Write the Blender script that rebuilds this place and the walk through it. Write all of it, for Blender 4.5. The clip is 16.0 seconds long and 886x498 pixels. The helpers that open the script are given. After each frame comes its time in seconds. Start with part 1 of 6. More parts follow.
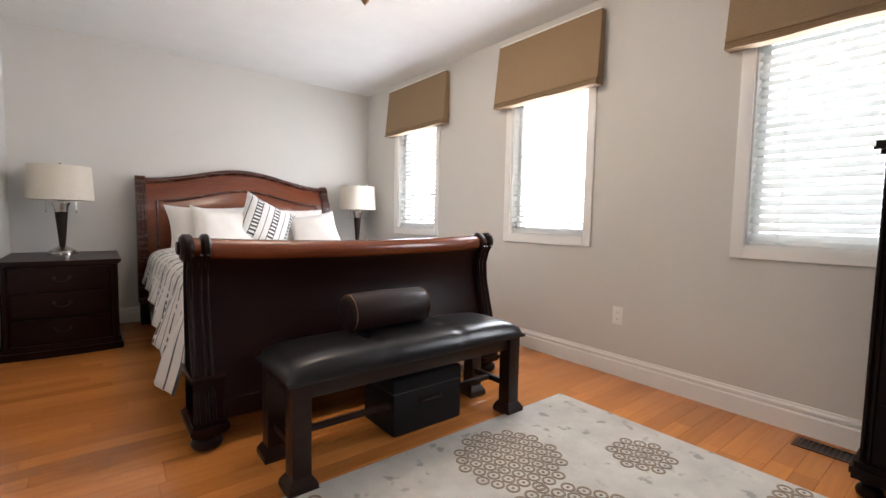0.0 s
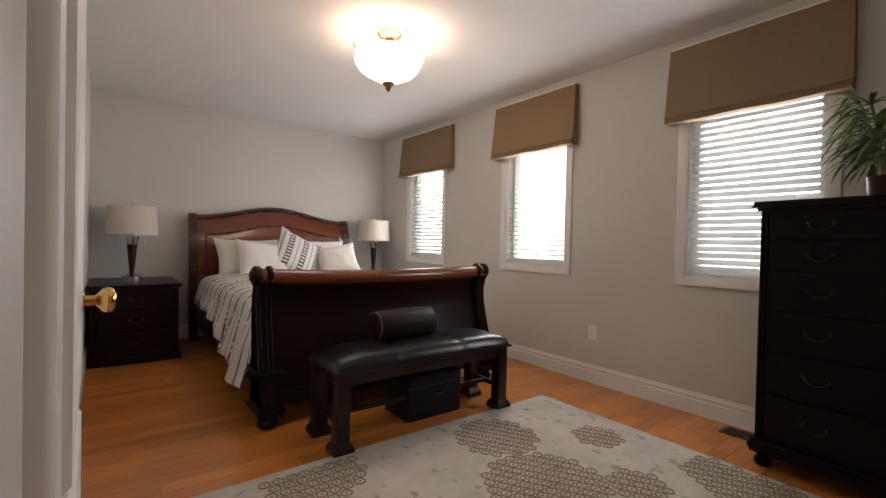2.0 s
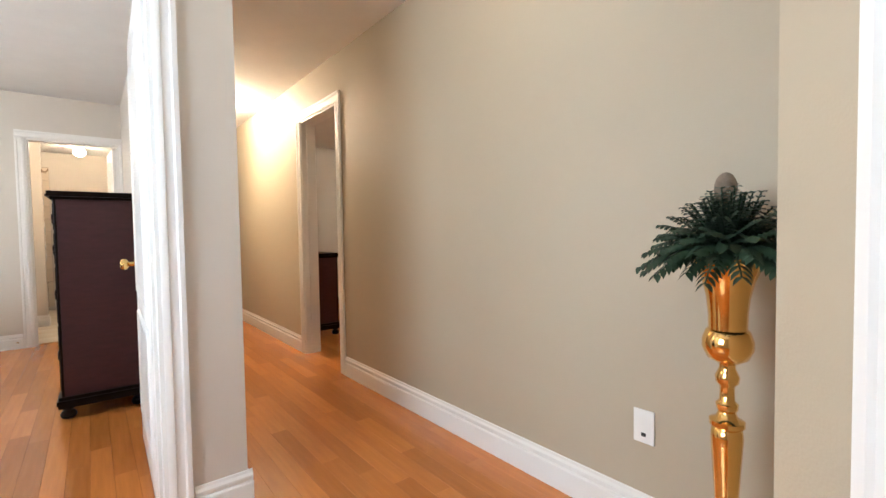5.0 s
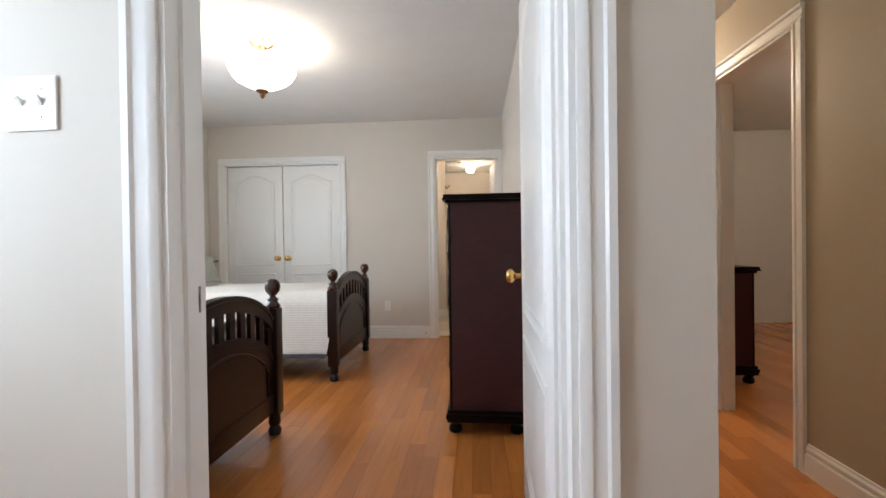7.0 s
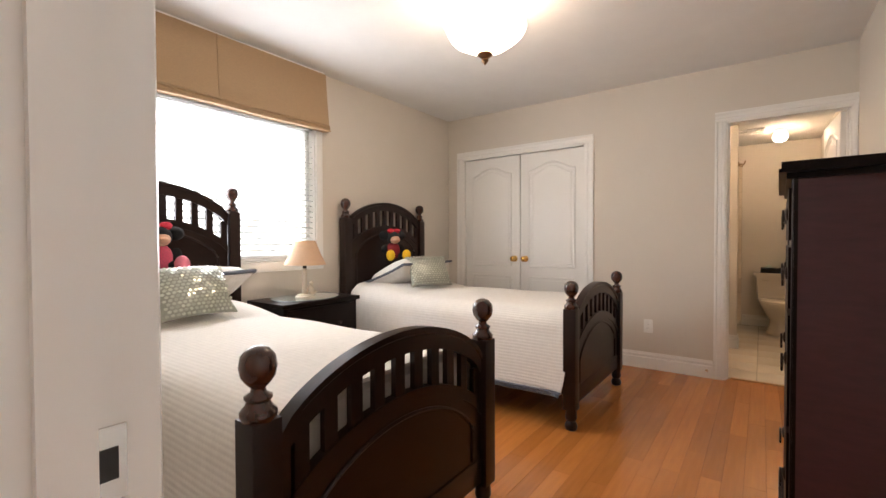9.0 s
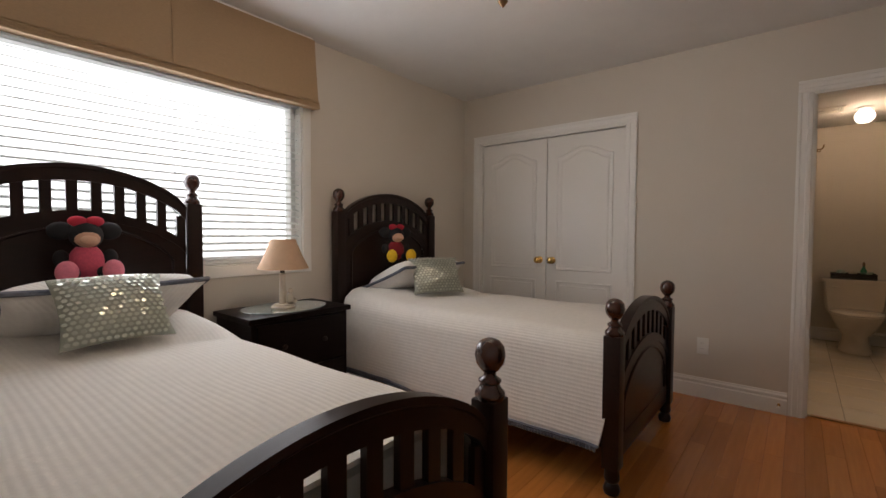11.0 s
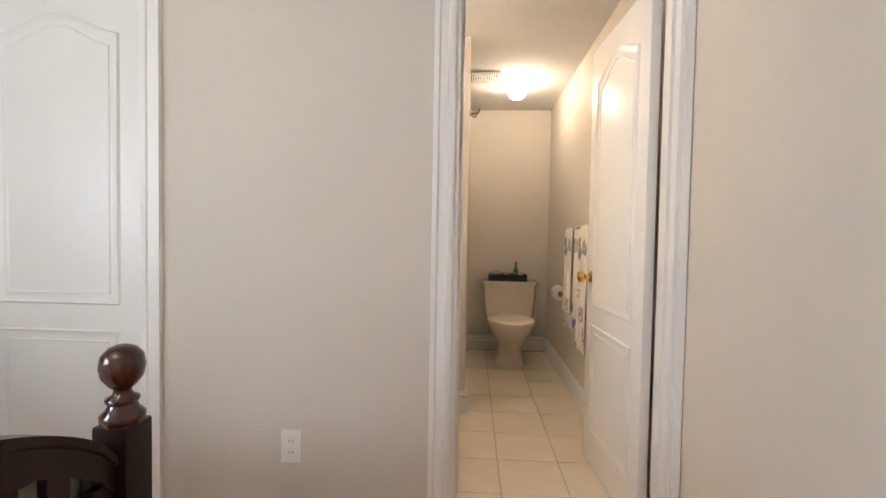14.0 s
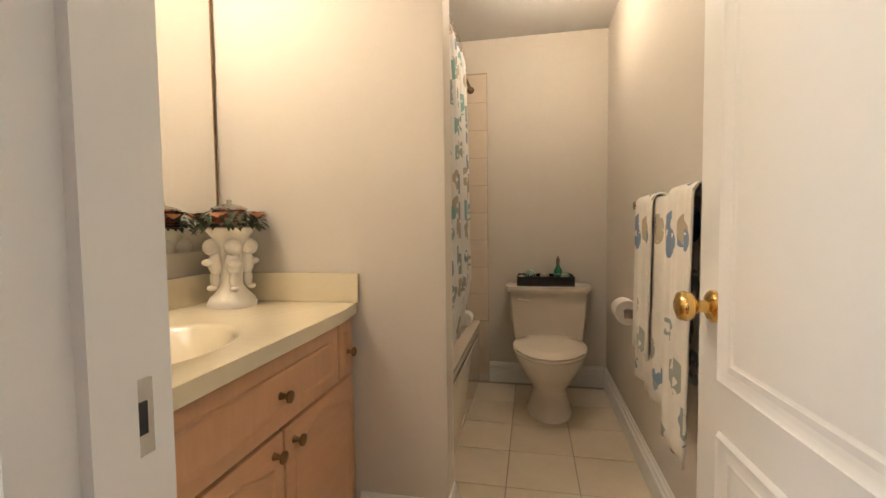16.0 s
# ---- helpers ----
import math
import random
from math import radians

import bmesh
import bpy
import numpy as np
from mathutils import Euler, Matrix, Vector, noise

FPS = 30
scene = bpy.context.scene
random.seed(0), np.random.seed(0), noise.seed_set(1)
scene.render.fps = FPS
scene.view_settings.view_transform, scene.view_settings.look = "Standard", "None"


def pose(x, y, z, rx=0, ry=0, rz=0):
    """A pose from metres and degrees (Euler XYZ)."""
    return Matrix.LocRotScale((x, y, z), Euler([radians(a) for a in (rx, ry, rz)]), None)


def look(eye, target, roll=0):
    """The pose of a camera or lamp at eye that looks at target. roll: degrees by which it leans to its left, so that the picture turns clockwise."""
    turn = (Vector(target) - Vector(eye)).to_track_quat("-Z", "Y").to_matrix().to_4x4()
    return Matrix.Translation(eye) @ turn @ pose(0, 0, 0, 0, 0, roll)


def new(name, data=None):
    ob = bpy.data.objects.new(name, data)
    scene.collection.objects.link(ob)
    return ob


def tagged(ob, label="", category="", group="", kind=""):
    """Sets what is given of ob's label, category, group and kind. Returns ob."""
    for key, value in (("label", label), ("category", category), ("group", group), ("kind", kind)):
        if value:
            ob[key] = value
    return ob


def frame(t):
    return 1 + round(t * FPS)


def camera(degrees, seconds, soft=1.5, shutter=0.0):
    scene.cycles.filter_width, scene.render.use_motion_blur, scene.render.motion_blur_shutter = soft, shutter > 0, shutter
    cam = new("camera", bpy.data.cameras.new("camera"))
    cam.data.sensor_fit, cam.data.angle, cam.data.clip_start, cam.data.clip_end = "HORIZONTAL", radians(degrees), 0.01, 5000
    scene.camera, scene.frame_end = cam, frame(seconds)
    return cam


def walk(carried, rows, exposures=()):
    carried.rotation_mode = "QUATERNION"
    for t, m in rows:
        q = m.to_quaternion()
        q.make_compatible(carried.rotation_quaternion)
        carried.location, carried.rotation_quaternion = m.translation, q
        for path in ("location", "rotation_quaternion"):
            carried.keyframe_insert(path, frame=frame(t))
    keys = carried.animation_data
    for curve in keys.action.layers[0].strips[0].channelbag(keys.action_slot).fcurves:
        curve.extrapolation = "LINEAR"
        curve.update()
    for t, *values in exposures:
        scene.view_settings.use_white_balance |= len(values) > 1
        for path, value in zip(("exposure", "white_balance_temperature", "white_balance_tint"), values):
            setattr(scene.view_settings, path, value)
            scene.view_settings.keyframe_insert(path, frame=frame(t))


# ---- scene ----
cam = camera(90.8, 16.0)
PATH = [
    (0, (0.771, 0.141, 0.998), (2.015, 1.7, 0.86), 1.2),
    (0.5, (0.632, 0.036, 1.0), (1.979, 1.514, 0.949), 1.4),
    (1, (0.549, -0.069, 1.017), (1.902, 1.404, 0.986), 1.6),
    (1.5, (0.471, -0.206, 1.032), (1.77, 1.315, 1.003), 1.5),
    (2, (0.396, -0.375, 1.064), (1.611, 1.213, 1.039), 1.3),
    (2.5, (0.372, -0.55, 1.072), (1.171, 1.283, 1.021), 0.8),
    (3, (0.385, -0.618, 1.075), (0.611, 1.368, 1.008), 0.4),
    (3.5, (0.367, -0.673, 1.059), (0.048, 1.301, 1.004), 0.1),
    (4, (0.398, -0.752, 1.063), (-0.406, 1.078, 1.001), -0.4),
    (4.5, (0.356, -0.744, 1.064), (-0.804, 0.884, 0.995), -0.2),
    (5, (0.302, -0.627, 1.052), (-1.254, 0.628, 0.978), -0.9),
    (5.2, (0.274, -0.606, 1.038), (-1.388, 0.504, 0.973), -1.0),
    (7.3, (-0.807, -0.658, 1.052), (-2.774, -1.018, 1.026), -1.0),
    (7.5, (-0.921, -0.676, 1.056), (-2.857, -1.177, 1.023), -1.2),
    (8, (-1.15, -0.713, 1.081), (-2.982, -1.515, 1.047), -1.0),
    (8.5, (-1.344, -0.79, 1.104), (-3.062, -1.814, 1.09), -0.9),
    (8.7, (-1.397, -0.815, 1.104), (-3.064, -1.92, 1.085), -0.5),
    (10.8, (-1.88, -1.116, 1.164), (-3.4, -2.414, 1.094), 0.2),
    (11, (-1.992, -1.131, 1.155), (-3.541, -2.394, 1.081), 0.3),
    (11.5, (-2.288, -1.149, 1.119), (-3.965, -2.236, 1.046), 0.4),
    (12, (-2.591, -1.127, 1.123), (-4.397, -1.983, 1.058), 0.6),
    (12.5, (-2.922, -1.141, 1.119), (-4.822, -1.76, 1.049), 0.6),
    (13, (-3.314, -1.116, 1.12), (-5.267, -1.539, 1.06), 0.9),
    (13.5, (-3.66, -1.039, 1.123), (-5.637, -1.334, 1.056), 0.8),
    (14, (-4.063, -1.024, 1.111), (-6.058, -1.157, 1.047), 1.0),
    (14.5, (-4.446, -0.962, 1.076), (-6.443, -1.068, 1.059), 0.9),
    (15, (-4.774, -0.885, 1.086), (-6.768, -1.039, 1.039), 0.8),
    (15.5, (-5.089, -0.806, 1.089), (-7.071, -1.055, 0.989), -0.1),
    (16, (-5.34, -0.775, 1.076), (-7.297, -1.172, 0.973), -0.7),
]
walk(cam, [(t, look(eye, target, roll)) for t, eye, target, roll in PATH],
     [(0, 0.2, 6500, 18), (0.6, -0.25, 6500, 18), (1.0, -0.62, 6600, 18), (2.0, -0.72, 7100, 21), (2.6, -0.55, 7800, 28), (3.2, -0.05, 7700, 27), (4.0, 0.4, 6900, 19), (5.0, 0.65, 5900, 10),
      (7.5, -0.08, 5800, 10), (8.5, 0.1, 6900, 18), (10.8, -1.2, 6800, 19), (11.3, -1.1, 7200, 21), (12.0, -0.28, 7900, 27), (12.6, 0.08, 7600, 27), (13.0, 0.25, 6700, 18), (13.5, 0.28, 6300, 14), (14.5, 0.32, 5700, 10), (15.4, 0.3, 5700, 10), (16.0, 0.3, 6000, 9)])

# ---- world, daylight and large lights ----
world = bpy.data.worlds.new("world")
scene.world = world
world.use_nodes = True
wn = world.node_tree
sky = wn.nodes.new("ShaderNodeTexSky")
sky.sky_type = "NISHITA"
sky.sun_disc = False
sky.sun_elevation, sky.sun_rotation = radians(50), radians(200)
wn.links.new(sky.outputs[0], wn.nodes["Background"].inputs[0])
wn.nodes["Background"].inputs[1].default_value = 0.12
sun = new("sun", bpy.data.lights.new("sun", "SUN"))
sun.data.energy, sun.data.angle, sun.data.color = 1.0, radians(12), (1, 0.96, 0.9)
sun.matrix_world = look((0, 0, 20), (4, 8, 0))


def window_light(x, y, z, tx, ty, w, h, watts):
    ob = new("window_daylight", bpy.data.lights.new("window_daylight", "AREA"))
    ob.data.shape, ob.data.size, ob.data.size_y, ob.data.energy, ob.data.color = "RECTANGLE", w, h, watts, (0.86, 0.94, 1.0)
    ob.matrix_world = look((x, y, z), (tx, ty, z))


for wy in (3.93, 2.23, 0.6):
    window_light(3.39, wy, 1.4, 0, wy, 0.7, 1.0, 19)
window_light(-2.89, -3.70, 1.45, -2.89, 0, 1.45, 1.0, 44)
window_light(-0.65, -2.36, 1.5, -0.65, 0, 1.1, 1.1, 30)


def bulb(x, y, z, watts, radius=0.05, color=(1, 0.81, 0.66)):
    ob = new("bulb", bpy.data.lights.new("bulb", "POINT"))
    ob.data.energy, ob.data.shadow_soft_size, ob.data.color = watts, radius, color
    ob.location = (x, y, z)


# ---- materials ----
def mat(name, color, rough=0.5, metal=0.0, vary=0.0, scale=8.0, bump=0.0, bscale=60.0, stretch=(1, 1, 1), random_value=0.0, island=False, coat=0.0, spec=0.5):
    m = bpy.data.materials.new(name)
    m.use_nodes = True
    nt = m.node_tree
    b = nt.nodes["Principled BSDF"]
    b.inputs["Base Color"].default_value = (*color, 1)
    b.inputs["Roughness"].default_value, b.inputs["Metallic"].default_value = rough, metal
    b.inputs["Coat Weight"].default_value, b.inputs["Specular IOR Level"].default_value = coat, spec
    tc = nt.nodes.new("ShaderNodeTexCoord")
    mp = nt.nodes.new("ShaderNodeMapping")
    mp.inputs["Scale"].default_value = stretch
    nt.links.new(tc.outputs["Object"], mp.inputs[0])
    out = None
    if vary:
        n = nt.nodes.new("ShaderNodeTexNoise")
        n.inputs["Scale"].default_value, n.inputs["Detail"].default_value, n.inputs["Roughness"].default_value = scale, 6, 0.6
        nt.links.new(mp.outputs[0], n.inputs["Vector"])
        r = nt.nodes.new("ShaderNodeMapRange")
        r.inputs["From Min"].default_value, r.inputs["From Max"].default_value = 0.25, 0.75
        r.inputs["To Min"].default_value, r.inputs["To Max"].default_value = 1 - vary, 1 + vary
        nt.links.new(n.outputs["Fac"], r.inputs[0])
        out = r.outputs[0]
        rr = nt.nodes.new("ShaderNodeMapRange")
        rr.inputs["To Min"].default_value, rr.inputs["To Max"].default_value = max(0.03, rough * 0.85), min(1, rough * 1.15)
        nt.links.new(n.outputs["Fac"], rr.inputs[0])
        nt.links.new(rr.outputs[0], b.inputs["Roughness"])
    if random_value:
        if island:
            src = nt.nodes.new("ShaderNodeNewGeometry").outputs["Random Per Island"]
        else:
            src = nt.nodes.new("ShaderNodeObjectInfo").outputs["Random"]
        r = nt.nodes.new("ShaderNodeMapRange")
        r.inputs["To Min"].default_value, r.inputs["To Max"].default_value = 1 - random_value, 1 + random_value
        nt.links.new(src, r.inputs[0])
        if out is None:
            out = r.outputs[0]
        else:
            mu = nt.nodes.new("ShaderNodeMath")
            mu.operation = "MULTIPLY"
            nt.links.new(out, mu.inputs[0])
            nt.links.new(r.outputs[0], mu.inputs[1])
            out = mu.outputs[0]
    if out is not None:
        h = nt.nodes.new("ShaderNodeHueSaturation")
        h.inputs["Color"].default_value = (*color, 1)
        nt.links.new(out, h.inputs["Value"])
        nt.links.new(h.outputs[0], b.inputs["Base Color"])
    if bump:
        n2 = nt.nodes.new("ShaderNodeTexNoise")
        n2.inputs["Scale"].default_value, n2.inputs["Detail"].default_value = bscale, 4
        nt.links.new(mp.outputs[0], n2.inputs["Vector"])
        bp = nt.nodes.new("ShaderNodeBump")
        bp.inputs["Strength"].default_value, bp.inputs["Distance"].default_value = bump, 0.004
        nt.links.new(n2.outputs["Fac"], bp.inputs["Height"])
        nt.links.new(bp.outputs[0], b.inputs["Normal"])
    return m


def glow(name, color, strength):
    m = bpy.data.materials.new(name)
    m.use_nodes = True
    b = m.node_tree.nodes["Principled BSDF"]
    b.inputs["Base Color"].default_value = (*color, 1)
    b.inputs["Emission Color"].default_value = (*color, 1)
    b.inputs["Emission Strength"].default_value = strength
    b.inputs["Roughness"].default_value = 0.4
    return m


WALL1 = mat("grey_beige_wall_paint", (0.60, 0.583, 0.545), 0.75, vary=0.02, scale=3, bump=0.12, bscale=180)
WALLH = mat("tan_wall_paint", (0.45, 0.386, 0.282), 0.6, vary=0.02, scale=3, bump=0.12, bscale=180)
WALL2 = mat("cream_wall_paint", (0.63, 0.58, 0.51), 0.7, vary=0.02, scale=3, bump=0.12, bscale=180)
WALLB = mat("bathroom_wall_paint", (0.62, 0.57, 0.50), 0.65, vary=0.02, scale=3, bump=0.12, bscale=180)
CEIL = mat("white_ceiling_paint", (0.76, 0.75, 0.73), 0.9, vary=0.03, scale=5, bump=0.35, bscale=120)
TRIM = mat("white_trim_paint", (0.80, 0.79, 0.76), 0.36)
DOORM = mat("white_door_paint", (0.80, 0.79, 0.76), 0.36)
PLANK = mat("honey_maple_plank", (0.51, 0.182, 0.042), 0.20, vary=0.12, scale=5, stretch=(0.6, 9, 1), random_value=0.18, bump=0.05, bscale=30, coat=0.15)
PLANKS = mat("honey_maple_planks", (0.51, 0.182, 0.042), 0.20, vary=0.12, scale=5, stretch=(0.6, 9, 1), random_value=0.18, island=True, bump=0.05, bscale=30, coat=0.15)
SUBFLOOR = mat("dark_subfloor", (0.26, 0.11, 0.035), 0.8)
TILE = mat("cream_floor_tile", (0.66, 0.57, 0.44), 0.3, vary=0.06, scale=6, random_value=0.03, bump=0.04, bscale=20)
GROUT = mat("grey_grout", (0.42, 0.36, 0.28), 0.9, vary=0.1, scale=30)
WTILE = mat("beige_wall_tile", (0.66, 0.56, 0.44), 0.25, vary=0.05, scale=6, random_value=0.03)
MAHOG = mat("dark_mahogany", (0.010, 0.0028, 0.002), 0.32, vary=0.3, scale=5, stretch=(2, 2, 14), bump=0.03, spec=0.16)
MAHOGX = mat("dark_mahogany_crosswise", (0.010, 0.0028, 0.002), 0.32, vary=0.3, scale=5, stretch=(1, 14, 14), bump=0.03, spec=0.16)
# bed's mahogany again, full and half lit: lamplight and gloss put into the red
MAHOGLIT = mat("mahogany_lit_red", (0.15, 0.036, 0.012), 0.25, vary=0.25, scale=4, stretch=(1, 10, 10), coat=0.4)
MAHOGMID = mat("mahogany_half_lit", (0.055, 0.013, 0.006), 0.27, vary=0.25, scale=4, stretch=(2, 2, 10), coat=0.3)
ESPRESSO = mat("espresso_wood", (0.014, 0.005, 0.003), 0.33, vary=0.3, scale=5, stretch=(3, 3, 14), bump=0.03, coat=0.05, spec=0.28)
CHESTW = mat("black_brown_wood", (0.007, 0.003, 0.0022), 0.40, vary=0.3, scale=5, stretch=(1, 14, 14), bump=0.03, spec=0.12)
PLUMW = mat("plum_brown_veneer", (0.058, 0.016, 0.022), 0.40, vary=0.22, scale=4, stretch=(3, 3, 16), bump=0.03)
LEATHER = mat("black_leather", (0.006, 0.005, 0.005), 0.30, vary=0.02, scale=20, bump=0.03, bscale=220, spec=0.42)
BRASS = mat("polished_brass", (0.78, 0.52, 0.18), 0.14, 1.0, vary=0.05, scale=20)
ABRASS = mat("antique_brass", (0.25, 0.16, 0.08), 0.35, 1.0, vary=0.2, scale=40)
GOLD = mat("gold_lacquer", (0.90, 0.56, 0.19), 0.12, 1.0, vary=0.05, scale=6)
CHROME = mat("brushed_nickel", (0.6, 0.58, 0.54), 0.22, 1.0, vary=0.05, scale=20)
PEWTER = mat("dark_pewter", (0.055, 0.045, 0.04), 0.42, 1.0, vary=0.1, scale=40)
BRONZE = mat("bronze_lamp_metal", (0.32, 0.20, 0.11), 0.3, 1.0, vary=0.1, scale=30)
SHADE_B = mat("brown_woven_shade_fabric", (0.25, 0.165, 0.09), 0.85, vary=0.14, scale=90, stretch=(1, 1, 3), bump=0.4, bscale=240)
SHADE_T = mat("tan_shade_fabric", (0.40, 0.27, 0.155), 0.85, vary=0.08, scale=60, stretch=(1, 1, 3), bump=0.3, bscale=240)
BLIND = mat("white_blind_slat", (0.82, 0.82, 0.80), 0.45, vary=0.02)
bn = BLIND.node_tree
tlu = bn.nodes.new("ShaderNodeBsdfTranslucent")
tlu.inputs[0].default_value = (0.85, 0.87, 0.86, 1)
mxs = bn.nodes.new("ShaderNodeMixShader")
mxs.inputs[0].default_value = 0.5
bn.links.new(bn.nodes["Principled BSDF"].outputs[0], mxs.inputs[1])
bn.links.new(tlu.outputs[0], mxs.inputs[2])
bn.links.new(mxs.outputs[0], bn.nodes["Material Output"].inputs[0])
VINYL = mat("white_window_vinyl", (0.82, 0.82, 0.80), 0.35, vary=0.02)
PLASTIC = mat("white_plastic", (0.80, 0.79, 0.75), 0.3, vary=0.02)
DARK = mat("dark_slot", (0.02, 0.02, 0.02), 0.6)
PORCELAIN = mat("bone_porcelain", (0.74, 0.66, 0.55), 0.1, vary=0.015, coat=0.6)
LAMPSHADE = mat("cream_lampshade_linen", (0.62, 0.57, 0.48), 0.9, vary=0.05, scale=80, bump=0.2, bscale=300)
SKYGLOW = glow("bright_overcast_sky", (0.93, 0.97, 1.0), 5.0)
OPAL = glow("lit_opal_glass", (1, 0.90, 0.72), 9.0)


# ---- mesh helpers ----
def quad_box(bm, x0, x1, y0, y1, z0, z1, bevel=0.0, mi=0):
    x0, x1, y0, y1, z0, z1 = min(x0, x1), max(x0, x1), min(y0, y1), max(y0, y1), min(z0, z1), max(z0, z1)
    vs = [bm.verts.new(p) for p in ((x0, y0, z0), (x1, y0, z0), (x1, y1, z0), (x0, y1, z0), (x0, y0, z1), (x1, y0, z1), (x1, y1, z1), (x0, y1, z1))]
    fs = [bm.faces.new([vs[i] for i in q]) for q in ((0, 3, 2, 1), (4, 5, 6, 7), (0, 1, 5, 4), (1, 2, 6, 5), (2, 3, 7, 6), (3, 0, 4, 7))]
    for q in fs:
        q.material_index = mi
    if bevel:
        bmesh.ops.bevel(bm, geom=list({e for q in fs for e in q.edges}), offset=bevel, segments=2, affect="EDGES", profile=0.6)
    return bm


def box(x0, x1, y0, y1, z0, z1, bevel=0.0):
    return quad_box(bmesh.new(), x0, x1, y0, y1, z0, z1, bevel)


def loft(bm, sections, caps=True, closed=True, ring=False, mi=0):
    """Skin over sections of equally many points."""
    rows = [[bm.verts.new(p) for p in s] for s in sections]
    n = len(rows[0])
    pairs = list(zip(rows, rows[1:])) + ([(rows[-1], rows[0])] if ring else [])
    for a, b in pairs:
        for i in range(n if closed else n - 1):
            j = (i + 1) % n
            bm.faces.new((a[i], a[j], b[j], b[i])).material_index = mi
    if caps and closed and not ring:
        bm.faces.new(rows[0][::-1]).material_index = mi
        bm.faces.new(rows[-1]).material_index = mi
    return bm


def lathe(bm, profile, x=0.0, y=0.0, z=0.0, segs=20, sx=1.0, sy=1.0):
    """Profile of (radius, height) turned round the upright line at x, y."""
    secs = [[(x + sx * max(r, 0.0004) * math.cos(2 * math.pi * k / segs), y + sy * max(r, 0.0004) * math.sin(2 * math.pi * k / segs), z + h) for k in range(segs)] for r, h in profile]
    return loft(bm, secs)


def tube(bm, pts, r, segs=8, taper=None):
    """Round tube along points."""
    pts = [Vector(p) for p in pts]
    secs = []
    for i, p in enumerate(pts):
        d = (pts[min(i + 1, len(pts) - 1)] - pts[max(i - 1, 0)]).normalized()
        u = d.cross(Vector((0, 0, 1)) if abs(d.z) < 0.95 else Vector((1, 0, 0))).normalized()
        v = d.cross(u)
        q = r if taper is None else r * taper[i]
        secs.append([p + q * (math.cos(2 * math.pi * k / segs) * u + math.sin(2 * math.pi * k / segs) * v) for k in range(segs)])
    return loft(bm, secs)


def extrude(bm, poly, axis, a0, a1):
    """A flat outline drawn out along an axis; poly holds the two other coordinates in the order x, y, z."""
    put = {"x": lambda a, p: (a, p[0], p[1]), "y": lambda a, p: (p[0], a, p[1]), "z": lambda a, p: (p[0], p[1], a)}[axis]
    return loft(bm, [[put(a, p) for p in poly] for a in (a0, a1)])


def ball(bm, x, y, z, r, sx=1.0, sy=1.0, sz=1.0, segs=16):
    return lathe(bm, [(r * math.sin(math.pi * k / 10), -r * sz * math.cos(math.pi * k / 10)) for k in range(11)], x, y, z, segs, sx, sy)


def link(name, bm, material, parent=None, smooth=None):
    bmesh.ops.recalc_face_normals(bm, faces=bm.faces[:])
    me = bpy.data.meshes.new(name)
    bm.to_mesh(me)
    bm.free()
    for m in material if isinstance(material, (list, tuple)) else [material]:
        me.materials.append(m)
    ob = new(name, me)
    if parent is not None:
        ob.parent = parent
    if smooth:
        me.shade_smooth()
        me.set_sharp_from_angle(angle=radians(smooth))
    return ob


def part(name, bm, material, parent, label="", smooth=35):
    return tagged(link(name, bm, material, parent, smooth), label=label)


def thing(name, label, category, x=0, y=0, z=0, rz=0, group=""):
    ob = new(name)
    ob.empty_display_size = 0.1
    ob.matrix_basis = pose(x, y, z, 0, 0, rz)
    return tagged(ob, label, category, group)


def structure(name, bm, material, label="", category="", smooth=None):
    return tagged(link(name, bm, material, None, smooth), label, category, kind="structure")


# ---- walls, floors, ceilings ----
H = 2.46


def wall(name, axis, p0, p1, a0, a1, openings, material, label, z0=0.0, z1=H):
    """A wall from p0 to p1 thick, from a0 to a1 long; openings are (from, to, bottom, top)."""
    bm = bmesh.new()

    def put(b0, b1, c0, c1):
        if b1 - b0 > 1e-4 and c1 - c0 > 1e-4:
            if axis == "x":
                quad_box(bm, p0, p1, b0, b1, c0, c1)
            else:
                quad_box(bm, b0, b1, p0, p1, c0, c1)
    at = a0
    for b0, b1, c0, c1 in sorted(openings):
        put(at, b0, z0, z1)
        put(b0, b1, z0, c0)
        put(b0, b1, c1, z1)
        at = b1
    put(at, a1, z0, z1)
    return structure(name, bm, material, label, "wall")


WIN1 = [(3.59, 4.28), (1.90, 2.595), (0.235, 0.945)]
wall("wall_1_east", "x", 3.42, 3.58, -1.6, 4.97, [(a, b, 0.88, 2.02) for a, b in WIN1], WALL1, "grey-beige painted bedroom wall with three windows")
wall("wall_1_north", "y", 4.97, 5.12, 0.11, 3.58, [], WALL1, "grey-beige painted wall behind the sleigh bed")
wall("wall_1_west", "x", 0.11, 0.24, 0.16, 4.97, [], WALLH, "tan painted wall beside the bedroom doorway")
structure("wall_1_west_lining", box(0.24, 0.246, 0.215, 4.97, 0, H), WALL1, "grey-beige bedroom side of the hallway wall", "wall")
